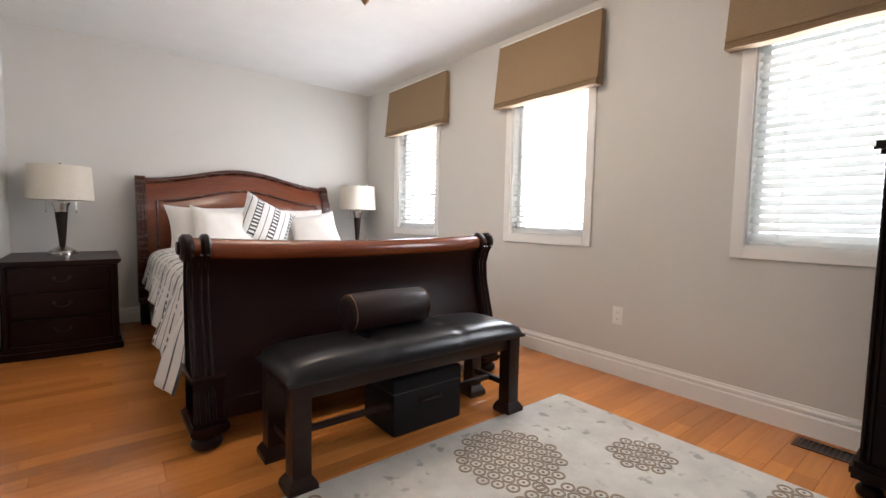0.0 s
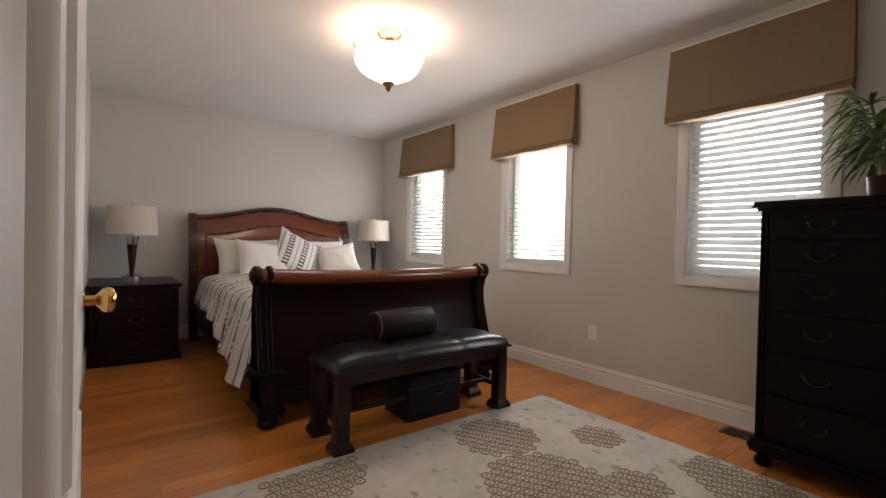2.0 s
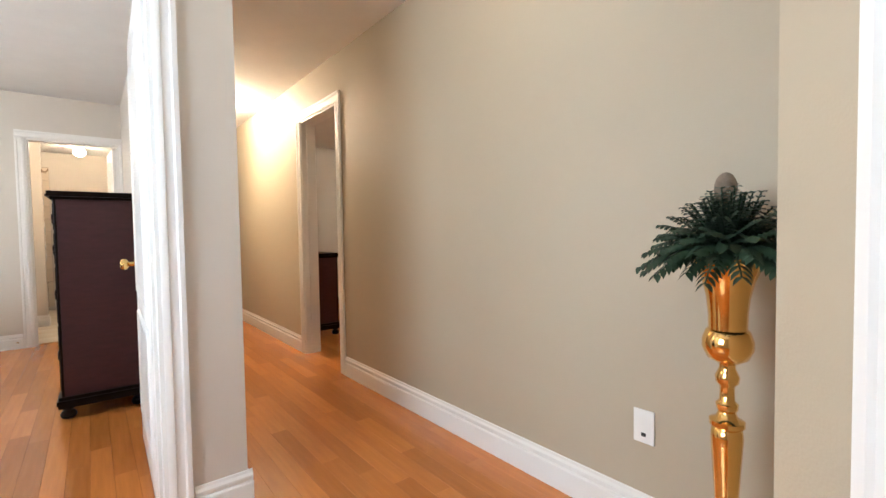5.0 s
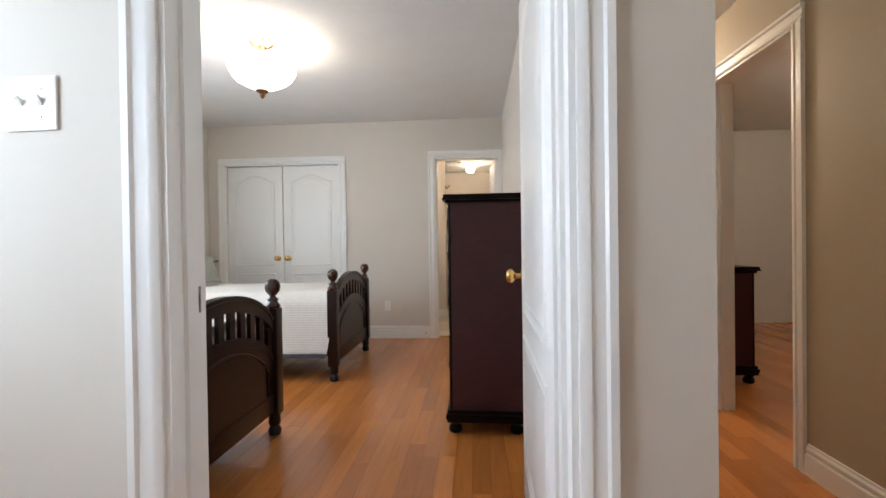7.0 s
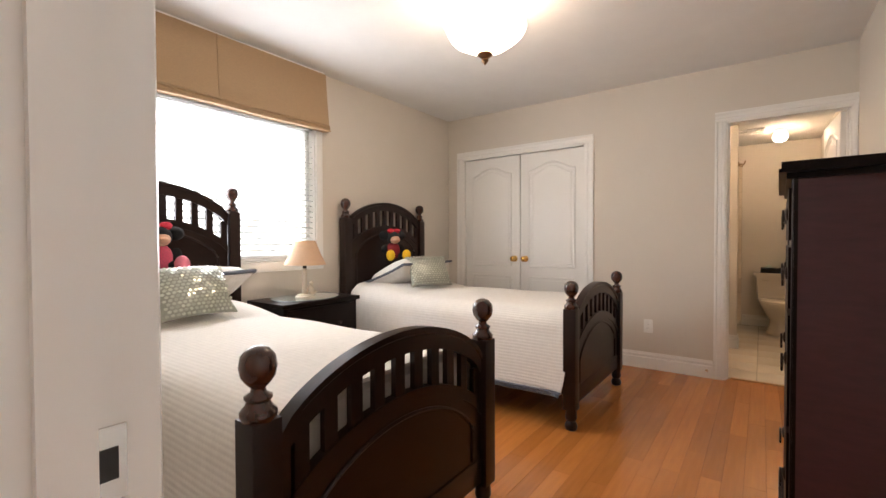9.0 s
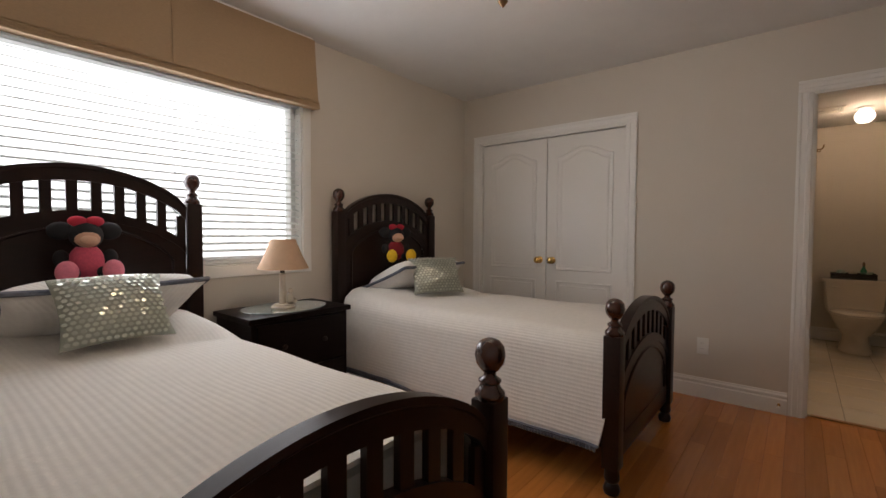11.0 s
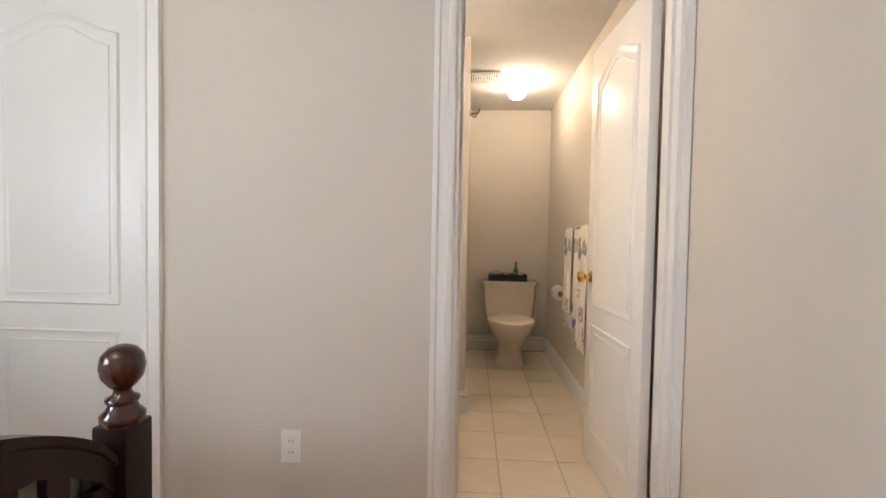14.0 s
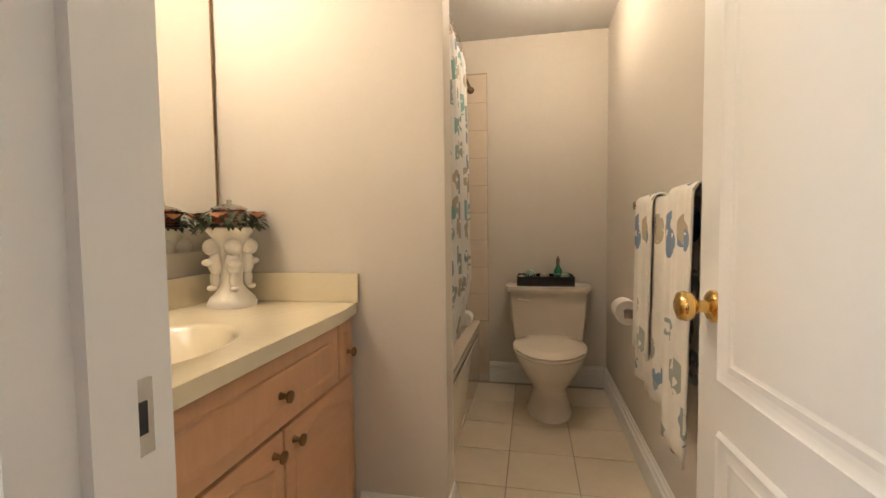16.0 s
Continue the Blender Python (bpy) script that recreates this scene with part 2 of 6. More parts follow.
# the bedroom's doorway stands in a short slanting wall
SLANT = pose(0.11, 0.16, 0, 0, 0, -36.87)
wall("wall_1_slanting", "y", 0.0, 0.085, 0.0, 1.20, [(0.205, 1.03, 0, 2.06)], WALLH, "short slanting tan wall with the bedroom doorway").matrix_basis = SLANT
bm = quad_box(bmesh.new(), 0.11, 0.205, 0.085, 0.090, 0, H)
quad_box(bm, 1.03, 1.19, 0.085, 0.090, 0, H)
quad_box(bm, 0.205, 1.03, 0.085, 0.090, 2.06, H)
structure("wall_1_slanting_lining", bm, WALL1, "grey-beige bedroom side of the slanting wall", "wall").matrix_basis = SLANT
wall("wall_1_south", "y", -1.6, -1.48, 1.15, 3.58, [], WALL1, "grey-beige painted bedroom wall")
wall("wall_hall_north", "y", 0.835, 0.955, -9.0, 0.11, [(-3.466, -2.756, 0, 2.04)], WALLH, "long tan hallway wall with an open doorway")
wall("wall_2_north", "y", -0.33, -0.18, -5.65, -1.61, [], WALL2, "cream wall between bedroom and hallway")
wall("wall_2_east", "x", -1.61, -1.49, -3.745, -0.18, [(-1.295, -0.437, 0, 2.04)], WALL2, "cream wall with the twin bedroom's doorway")
WIN2 = (-3.69, -2.14)
wall("wall_2_south", "y", -3.90, -3.745, -6.3, -1.49, [(WIN2[0], WIN2[1], 0.94, 2.06)], WALL2, "cream wall with a wide window behind the beds")
wall("wall_2_west", "x", -5.65, -5.53, -3.745, -0.33, [(-3.55, -2.178, 0, 2.012), (-1.092, -0.352, 0, 2.035)], WALL2, "cream wall with closet doors and bathroom doorway")
wall("wall_landing_south", "y", -2.52, -2.40, -1.49, 1.15, [(-1.25, -0.05, 0.87, 2.07)], WALLH, "tan landing wall with a window")
wall("wall_landing_east", "x", 1.05, 1.17, -2.40, -0.50, [], WALLH, "tan landing wall")
wall("wall_hall_west", "x", -9.12, -9.0, -0.33, 0.955, [], WALLH, "tan wall closing the hallway")
wall("wall_bath_west", "x", -8.45, -8.33, -2.05, -0.295, [], WALLB, "light greige bathroom end wall")
wall("wall_bath_south", "y", -2.05, -1.925, -8.33, -5.65, [], WALLB, "cream bathroom wall behind the vanity")
wall("wall_bath_partition", "x", -6.88, -6.76, -1.925, -1.055, [], WALLB, "cream partition between vanity and bathtub", 0, 2.32)
wall("wall_bath_north", "y", -0.295, -0.18, -9.0, -5.65, [], WALLB, "light greige bathroom side wall")
wall("wall_closet_back", "x", -6.30, -6.18, -3.745, -2.05, [], WALL2, "closet back wall")
# room beyond the hallway door
wall("wall_3_north", "y", 4.0, 4.1, -6.5, 0.11, [], WALL1, "plain wall of the far bedroom")
wall("wall_3_west", "x", -6.6, -6.5, 0.955, 4.1, [], WALL1, "plain wall of the far bedroom")

structure("ceiling_bedroom_1", box(0.11, 3.58, -1.6, 5.12, H, H + 0.1), CEIL, "white stippled ceiling", "ceiling")
structure("ceiling_bedroom_2", box(-6.3, -1.49, -3.9, -0.18, H, H + 0.1), CEIL, "white stippled ceiling", "ceiling")
structure("ceiling_hall", box(-9.1, 0.11, -0.18, 0.834, 2.39, H + 0.1), CEIL, "white hallway ceiling", "ceiling")
structure("ceiling_landing", box(-1.49, 1.15, -2.52, -0.18, H + 0.004, H + 0.104), CEIL, "white landing ceiling", "ceiling")
structure("ceiling_bathroom", box(-8.45, -5.65, -2.05, -0.295, 2.32, 2.40), CEIL, "low white bathroom ceiling", "ceiling")
structure("ceiling_bedroom_3", box(-6.6, 0.11, 0.836, 4.1, H, H + 0.1), CEIL, "white ceiling", "ceiling")
FLOOR = structure("floor", box(-9.1, 3.6, -4.0, 5.2, -0.08, -0.019), SUBFLOOR, "honey maple strip flooring", "floor")
structure("ground", box(-60, 60, -60, 60, -3.2, -3.0), mat("grass_ground", (0.08, 0.12, 0.04), 0.9, vary=0.3, scale=0.8), "green lawn far below the windows", "ground")
# bright overcast backdrop outside the windows
structure("backdrop_east", box(9.0, 9.05, -10, 14, -3, 8), SKYGLOW, "bright overcast daylight outside", "backdrop")
structure("backdrop_south", box(-12, 8, -9.05, -9.0, -3, 8), SKYGLOW, "bright overcast daylight outside", "backdrop")

BASE_PROF = [(0, 0), (0.018, 0), (0.018, 0.090), (0.016, 0.094), (0.008, 0.097), (0.008, 0.105), (0.014, 0.110), (0.014, 0.120), (0.006, 0.128), (0.004, 0.138), (0, 0.140)]


def baseboard(axis, p, side, a0, a1):
    """Along a wall face at p; side +1 or -1 is the way into the room."""
    poly = [(p + side * (d + 0.0), z) for d, z in BASE_PROF]
    bm = extrude(bmesh.new(), poly, axis, a0, a1)
    structure("baseboard", bm, TRIM, "white moulded baseboard", "baseboard")


for args in (("y", 3.42, -1, -1.48, 4.953), ("x", 4.97, -1, 0.275, 3.42), ("y", 0.246, 1, 0.235, 4.953), ("x", -1.48, 1, 1.15, 3.403),
             ("x", 0.835, -1, -9.0, -3.541), ("x", 0.835, -1, -2.681, 0.11), ("x", -0.18, 1, -9.0, -1.49), ("y", -1.49, 1, -0.362, -0.163), ("y", -1.49, 1, -2.4, -1.37),
             ("y", -5.53, 1, -2.105, -1.164), ("y", -5.53, 1, -3.745, -3.610), ("x", -0.33, -1, -5.513, -1.61), ("x", -3.745, 1, -5.513, -1.627), ("y", -1.61, -1, -3.728, -1.37),
             ("x", -0.295, -1, -8.33, -5.66), ("y", -8.33, 1, -1.06, -0.312), ("y", -6.76, 1, -1.37, -1.038), ("x", -1.055, 1, -6.88, -6.76), ("y", 0.11, -1, 0.165, 0.818)):
    baseboard(*args)

CAS = [(0, 0), (0, 0.010), (0.012, 0.016), (0.022, 0.016), (0.026, 0.011), (0.050, 0.013), (0.056, 0.019), (0.072, 0.019), (0.072, 0)]


def casing(parent, axis, face, side, b0, b1, top):
    """Moulded casing round an opening, on one wall face."""
    for s, e in ((-1, b0), (1, b1)):
        poly = [(e + s * (u - 0.004), face + side * v) if axis == "y" else (face + side * v, e + s * (u - 0.004)) for u, v in CAS]
        part("casing", extrude(bmesh.new(), poly, "z", 0, top - 0.004), TRIM, parent)
    poly = [(face + side * v, top - 0.004 + u) for u, v in CAS]
    part("casing", extrude(bmesh.new(), poly, "x" if axis == "y" else "y", b0 - 0.068, b1 + 0.068), TRIM, parent)


def doorway(name, axis, p0, p1, b0, b1, top, label, stop=0.045):
    """Jamb lining, stops and casings of a doorway as one piece of the setting."""
    ob = tagged(new(name), label, "doorway", kind="structure")
    bm = bmesh.new()
    for a, b in ((b0, b0 + 0.018), (b1 - 0.018, b1)):
        quad_box(bm, *((a, b, p0 - 0.001, p1 + 0.001) if axis == "y" else (p0 - 0.001, p1 + 0.001, a, b)), 0, top)
    quad_box(bm, *((b0 + 0.018, b1 - 0.018, p0 - 0.001, p1 + 0.001) if axis == "y" else (p0 - 0.001, p1 + 0.001, b0 + 0.018, b1 - 0.018)), top - 0.018, top)
    part("jamb", bm, TRIM, ob)
    m = (p0 + p1) / 2
    bm = bmesh.new()
    for a, b in ((b0 + 0.018, b0 + 0.029), (b1 - 0.029, b1 - 0.018)):
        quad_box(bm, *((a, b, m - 0.018, m + 0.018) if axis == "y" else (m - 0.018, m + 0.018, a, b)), 0, top - 0.018)
    part("door_stop", bm, TRIM, ob)
    casing(ob, axis, p0, -1, b0, b1, top)
    casing(ob, axis, p1, 1, b0, b1, top)
    return ob


D1 = doorway("doorway_1", "y", 0.0, 0.090, 0.205, 1.03, 2.06, "white moulded bedroom door frame in the slanting wall")
D1.matrix_basis = SLANT
D2 = doorway("doorway_2", "x", -1.61, -1.49, -1.295, -0.437, 2.04, "white moulded twin bedroom door frame")
D3 = doorway("doorway_3", "x", -5.65, -5.53, -1.092, -0.352, 2.035, "white moulded bathroom door frame")
D4 = doorway("doorway_4", "y", 0.835, 0.955, -3.466, -2.756, 2.04, "white moulded hallway door frame")
D5 = doorway("doorway_5", "x", -5.65, -5.53, -3.55, -2.178, 2.012, "white moulded closet door frame")


def strike(parent, axis, x, y, z=0.93):
    """Brass strike plate let into a jamb."""
    bm = box(-0.014, 0.014, -0.0015, 0.0015, -0.03, 0.03) if axis == "x" else box(-0.0015, 0.0015, -0.014, 0.014, -0.03, 0.03)
    p = part("strike_plate", bm, CHROME, parent)
    p.location = (x, y, z)
    bm = box(-0.008, 0.008, -0.0022, 0.0022, -0.013, 0.013) if axis == "x" else box(-0.0022, 0.0022, -0.008, 0.008, -0.013, 0.013)
    part("strike_hole", bm, DARK, p)


strike(D1, "y", 1.0105, 0.068, 0.95)
strike(D2, "x", -1.575, -1.2755)
strike(D3, "x", -5.615, -1.0725)


def moulding_path(bm, pts, y, side, w=0.022, h=0.006):
    """A raised bead round a closed outline of (x, z) on a door's face."""
    n = len(pts)
    secs = []
    for i in range(n):
        p, a, b = Vector(pts[i]), Vector(pts[i - 1]), Vector(pts[(i + 1) % n])
        d1, d2 = (p - a).normalized(), (b - p).normalized()
        nn = Vector((-(d1.y + d2.y), d1.x + d2.x)).normalized()
        k = w / 2 / max(0.5, nn.dot(Vector((-d1.y, d1.x))))
        row = []
        for o, q in ((-1, 0), (-0.55, h), (-0.1, h * 0.5), (0.35, h * 0.2), (1, 0)):
            row.append((p.x + nn.x * k * o, y + side * (q - 0.0005), p.y + nn.y * k * o))
        secs.append(row)
    return loft(bm, secs, caps=False, closed=False, ring=True)


def rect_path(x0, x1, z0, z1, arch=0.0):
    top = []
    for k in range(13):
        u = k / 12
        top.append((x1 + (x0 - x1) * u, z1 - arch + arch * (0.5 - 0.5 * math.cos(2 * math.pi * u)) ** 0.8))
    return [(x0, z0), (x1, z0)] + (top if arch else [(x1, z1), (x0, z1)])


def door_leaf(name, label, w, h, m, knob_side=1, handles=(1, -1), hinges=True, x_knob=None, rail=(0.68, 0.80)):
    """A moulded two-panel door leaf with an arched top panel. Hinge at the origin, leaf along +x, thickness along y."""
    ob = tagged(new(name), label, "door")
    ob.matrix_basis = m
    t = 0.0175
    part("door_panel", box(0.002, w, -t, t, 0.012, h, 0.002), DOORM, ob)
    s = 0.105
    bm = bmesh.new()
    for side in (1, -1):
        moulding_path(bm, rect_path(s, w - s, rail[1], h - 0.115, 0.075), side * t, side, 0.030, 0.009)
        moulding_path(bm, rect_path(s + 0.03, w - s - 0.03, rail[1] + 0.03, h - 0.15, 0.075), side * t, side, 0.012, 0.004)
        moulding_path(bm, rect_path(s, w - s, 0.20, rail[0]), side * t, side, 0.030, 0.009)
        moulding_path(bm, rect_path(s + 0.03, w - s - 0.03, 0.23, rail[0] - 0.03), side * t, side, 0.012, 0.004)
    part("panel_moulding", bm, DOORM, ob)
    xk = w - 0.062 if x_knob is None else x_knob
    for side in handles:
        prof = [(0.031, 0), (0.031, 0.004), (0.026, 0.009), (0.012, 0.012), (0.011, 0.03), (0.016, 0.034), (0.026, 0.042), (0.029, 0.052), (0.026, 0.062), (0.015, 0.067), (0, 0.068)]
        bm = lathe(bmesh.new(), prof, segs=20)
        bmesh.ops.rotate(bm, verts=bm.verts[:], matrix=Euler((radians(-90 * side), 0, 0)).to_matrix())
        k = part("door_knob", bm, BRASS, ob, "polished brass knob", 50)
        k.location = (xk, side * t, 0.92)
    if hinges:
        for z in (0.22, 1.05, h - 0.2):
            bm = bmesh.new()
            tube(bm, [(0, 0.020, z - 0.045), (0, 0.020, z + 0.045)], 0.006)
            part("hinge", bm, BRASS, ob)
    return ob


door_leaf("bedroom_door", "white two-panel door standing open into the bedroom", 0.785, 2.02, pose(0.343, 0.142, 0, 0, 0, 91.3), hinges=False)
door_leaf("bedroom_door", "white two-panel door standing open beside a chest", 0.82, 2.02, pose(-1.625, -0.447, 0, 0, 0, 178.9), hinges=False)
door_leaf("bathroom_door", "white arched-panel door standing open into the bathroom", 0.632, 2.02, pose(-5.670, -0.390, 0, 0, 0, 183.2), hinges=False)
door_leaf("hallway_door", "white door standing wide open into the far bedroom", 0.66, 2.02, pose(-2.77, 0.99, 0, 0, 0, 12))
for y, rz, xk in ((-3.53, 90, 0.605), (-2.198, -90, 0.605)):
    door_leaf("closet_door", "white arched-panel closet door with a brass knob, closed", 0.661, 1.987, pose(-5.575, y, 0, 0, 0, rz), handles=((-1,) if rz > 0 else (1,)), hinges=False, x_knob=xk, rail=(0.73, 0.85))


# ---- windows with blinds and shades ----
def window_unit(name, label, w, h, m, mullion=False, rz_slat=35, wand=True):
    """Origin at the sill's middle on the wall's inner face; +y is outwards."""
    ob = tagged(new(name), label, "window", kind="structure")
    ob.matrix_basis = m
    bm = bmesh.new()
    for x0, x1, z0, z1 in ((-w / 2, -w / 2 + 0.045, 0, h), (w / 2 - 0.045, w / 2, 0, h), (-w / 2 + 0.045, w / 2 - 0.045, 0, 0.05), (-w / 2 + 0.045, w / 2 - 0.045, h - 0.05, h)):
        quad_box(bm, x0, x1, 0.07, 0.14, z0, z1)
    if mullion:
        quad_box(bm, -0.025, 0.025, 0.075, 0.135, 0.05, h - 0.05)
    part("window_frame", bm, VINYL, ob)
    g = part("pane", box(-w / 2 + 0.04, w / 2 - 0.04, 0.104, 0.108, 0.045, h - 0.045), GLASS, ob)
    g.visible_shadow = False
    bm = bmesh.new()
    c = 0.058
    for x0, x1, z0, z1 in ((-w / 2 - c, -w / 2 + 0.004, -c, h), (w / 2 - 0.004, w / 2 + c, -c, h), (-w / 2 + 0.004, w / 2 - 0.004, -c, 0.004)):
        quad_box(bm, x0, x1, -0.016, 0, z0, z1, 0.004)
    part("casing", bm, TRIM, ob)
    bm = bmesh.new()
    for x0, x1, z0, z1 in ((-w / 2, -w / 2 + 0.012, 0.004, h), (w / 2 - 0.012, w / 2, 0.004, h), (-w / 2 + 0.012, w / 2 - 0.012, 0, 0.012)):
        quad_box(bm, x0, x1, 0.001, 0.07, z0, z1)
    part("reveal_lining", bm, TRIM, ob)
    bl = part("blind_headrail", box(-w / 2 + 0.015, w / 2 - 0.015, 0.015, 0.055, h - 0.05, h - 0.005), BLIND, ob)
    a = radians(rz_slat)
    ds, dz = 0.024 * math.cos(a), 0.024 * math.sin(a)
    shared = None
    z = 0.055
    while z < h - 0.06:
        if shared is None:
            bm = bmesh.new()
            sec = [(-ds, -dz), (-ds * 0.4, -dz * 0.4 + 0.0025), (ds * 0.4, dz * 0.4 + 0.0025), (ds, dz), (ds * 0.4, dz * 0.4 - 0.0002), (-ds * 0.4, -dz * 0.4 - 0.0002)]
            extrude(bm, sec, "x", -w / 2 + 0.013, w / 2 - 0.013)
            so = part("slat", bm, BLIND, ob)
            shared = so.data
        else:
            so = new("slat", shared)
            so.parent = ob
        so.location = (0, 0.036, z)
        z += 0.043
    part("bottom_rail", box(-w / 2 + 0.016, w / 2 - 0.016, 0.016, 0.056, 0.016, 0.032, 0.003), BLIND, ob)
    for u in (-0.5, 0.5) if w < 1 else (-0.75, 0, 0.75):
        part("ladder_cord", tube(bmesh.new(), [(u * w * 0.6, 0.012, 0.03), (u * w * 0.6, 0.012, h - 0.02)], 0.0015, 5), BLIND, ob)
    if wand:
        part("tilt_wand", tube(bmesh.new(), [(-w / 2 + 0.07, 0.006, h - 0.03), (-w / 2 + 0.068, 0.004, 0.42)], 0.004, 6), PEWTER, ob)
    return ob


GLASS = bpy.data.materials.new("window_glass")
GLASS.use_nodes = True
gb = GLASS.node_tree.nodes["Principled BSDF"]
gb.inputs["Transmission Weight"].default_value, gb.inputs["Roughness"].default_value, gb.inputs["IOR"].default_value = 1.0, 0.0, 1.45
gb.inputs["Base Color"].default_value = (0.95, 0.98, 0.97, 1)

for k, (a, b) in enumerate(WIN1):
    window_unit("window_%d" % (k + 1), "white casement window with lowered white slat blind", b - a, 1.12, pose(3.42, (a + b) / 2, 0.885, 0, 0, -90), rz_slat=(28, 14, 48)[k], wand=False)
window_unit("window_4", "wide white window with white slat blind behind the beds", WIN2[1] - WIN2[0], 1.09, pose((WIN2[0] + WIN2[1]) / 2, -3.745, 0.945, 0, 0, 180), False, 20)
window_unit("window_5", "white landing window", 1.2, 1.2, pose(-0.65, -2.40, 0.87, 0, 0, 180), True, 10, False)


def roman_shade(label, w, h, m, material, seam=False, flare=0.03):
    """Raised fabric roman shade: flat front, returns at the sides and stacked folds at the bottom. Origin at its top middle; -y is into the room."""
    ob = thing("roman_shade", label, "window shade", group="window shades")
    ob.matrix_basis = m
    bm = bmesh.new()
    secs = []
    n = 16
    for i in range(n + 1):
        u = -1 + 2 * i / n
        wob = 0.004 * math.sin(5 * u + h * 7)
        prof = [(-0.055, 0), (-0.060 - flare * 0.3 + wob, -h * 0.4), (-0.062 - flare + wob, -h + 0.03), (-0.072 - flare, -h + 0.012), (-0.06 - flare, -h), (-0.02, -h + 0.004), (-0.012, -h + 0.03), (-0.012, 0)]
        x = u * (w / 2)
        secs.append([(x * (1 + 0.018 * (-z / h)), y, z) for y, z in prof])
    loft(bm, secs)
    part("shade_fabric", bm, material, ob, smooth=30)
    bm = bmesh.new()
    for k in range(3):
        secs = []
        for i in range(n + 1):
            u = -1 + 2 * i / n
            x = u * (w / 2 * 1.016)
            y0, z0 = -0.066 - flare - 0.003 * k, -h - 0.004 - 0.010 * k + 0.003 * math.sin(7 * u + k)
            secs.append([(x, y0 + 0.004, z0 + 0.010), (x, y0 - 0.007, z0 + 0.002), (x, y0 - 0.004, z0 - 0.006), (x, -0.02, z0 - 0.002), (x, -0.018, z0 + 0.008)])
        loft(bm, secs)
    part("stacked_fold", bm, material, ob, smooth=40)
    part("mounting_board", box(-w / 2 + 0.01, w / 2 - 0.01, -0.053, 0, -0.012, 0.012), TRIM, ob)
    if seam:
        part("seam", tube(bmesh.new(), [(0.0, -0.058, 0), (0.0, -0.064 - flare * 0.3, -h * 0.4), (0.0, -0.066 - flare, -h + 0.02)], 0.0025, 5), material, ob)
    return ob


for y0, y1 in ((3.40, 4.40), (1.80, 2.71), (0.14, 1.05)):
    roman_shade("brown woven roman shade drawn up above a window", y1 - y0, 0.46, pose(3.42, (y0 + y1) / 2, 2.375, 0, 0, -90), SHADE_B)
roman_shade("wide tan roman shade drawn up above the twin bedroom window", 1.74, 0.43, pose(-2.885, -3.745, 2.44, 0, 0, 180), SHADE_T, True, 0.015)


# ---- shared furniture pieces ----
def arc(x0, x1, h, n=20):
    """Points (x, rise) of a flat arch over x0..x1."""
    return [(x0 + (x1 - x0) * i / n, h * (1 - (2 * i / n - 1) ** 2)) for i in range(n + 1)]


def bail(parent, x, y, z, w=0.09, material=None, face=-1):
    """A drop handle with two rosettes, on a front that faces along -y."""
    material = material or PEWTER
    bm = bmesh.new()
    pts = [(x + w / 2 * math.cos(math.pi * k / 10), y + face * (0.014 + 0.006 * math.sin(math.pi * k / 10)), z - 0.028 * math.sin(math.pi * k / 10)) for k in range(11)]
    tube(bm, pts, 0.0035, 6)
    for s in (-1, 1):
        ball(bm, x + s * w / 2, y + face * 0.008, z, 0.011, 1, 0.7, 1, 10)
    return part("handle", bm, material, parent, "dark metal drop handle", 50)


def bowed(bm, x0, x1, y_back, y_front, bow, z0, z1, n=12):
    """A block whose front swells out along -y."""
    front = [(x0 + (x1 - x0) * i / n, y_front - bow * (1 - (2 * i / n - 1) ** 2)) for i in range(n + 1)]
    return extrude(bm, front + [(x1, y_back), (x0, y_back)], "z", z0, z1)


def cushion_mesh(w, h, t, puff=0.75, n=14, m=10, ear=0.0):
    """A stuffed cushion lying in the x, y plane, t thick at its middle."""
    bm = bmesh.new()
    grids = []
    for s in (1, -1):
        g = []
        for j in range(m + 1):
            row = []
            for i in range(n + 1):
                u, v = -1 + 2 * i / n, -1 + 2 * j / m
                fat = ((1 - u * u) * (1 - v * v)) ** (0.5 * puff)
                pull = 1 - 0.05 * (1 - v * v) * abs(u) - ear * 0
                pully = 1 - 0.05 * (1 - u * u) * abs(v)
                wr = 0.006 * math.sin(9 * u + 4 * v) * fat
                row.append(bm.verts.new((u * w / 2 * (1 - 0.05 * (1 - v * v)) * pull, v * h / 2 * (1 - 0.05 * (1 - u * u)) * pully, s * (t / 2 * fat + wr * 0.5 + 0.004))))
            g.append(row)
        grids.append(g)
    for k, g in enumerate(grids):
        for j in range(m):
            for i in range(n):
                q = (g[j][i], g[j][i + 1], g[j + 1][i + 1], g[j + 1][i])
                bm.faces.new(q if k == 0 else q[::-1])
    a, b = grids
    rim = [(0, i) for i in range(n)] + [(j, n) for j in range(m)] + [(m, i) for i in range(n, 0, -1)] + [(j, 0) for j in range(m, 0, -1)]
    for k in range(len(rim)):
        (j0, i0), (j1, i1) = rim[k], rim[(k + 1) % len(rim)]
        bm.faces.new((a[j0][i0], b[j0][i0], b[j1][i1], a[j1][i1]))
    return bm


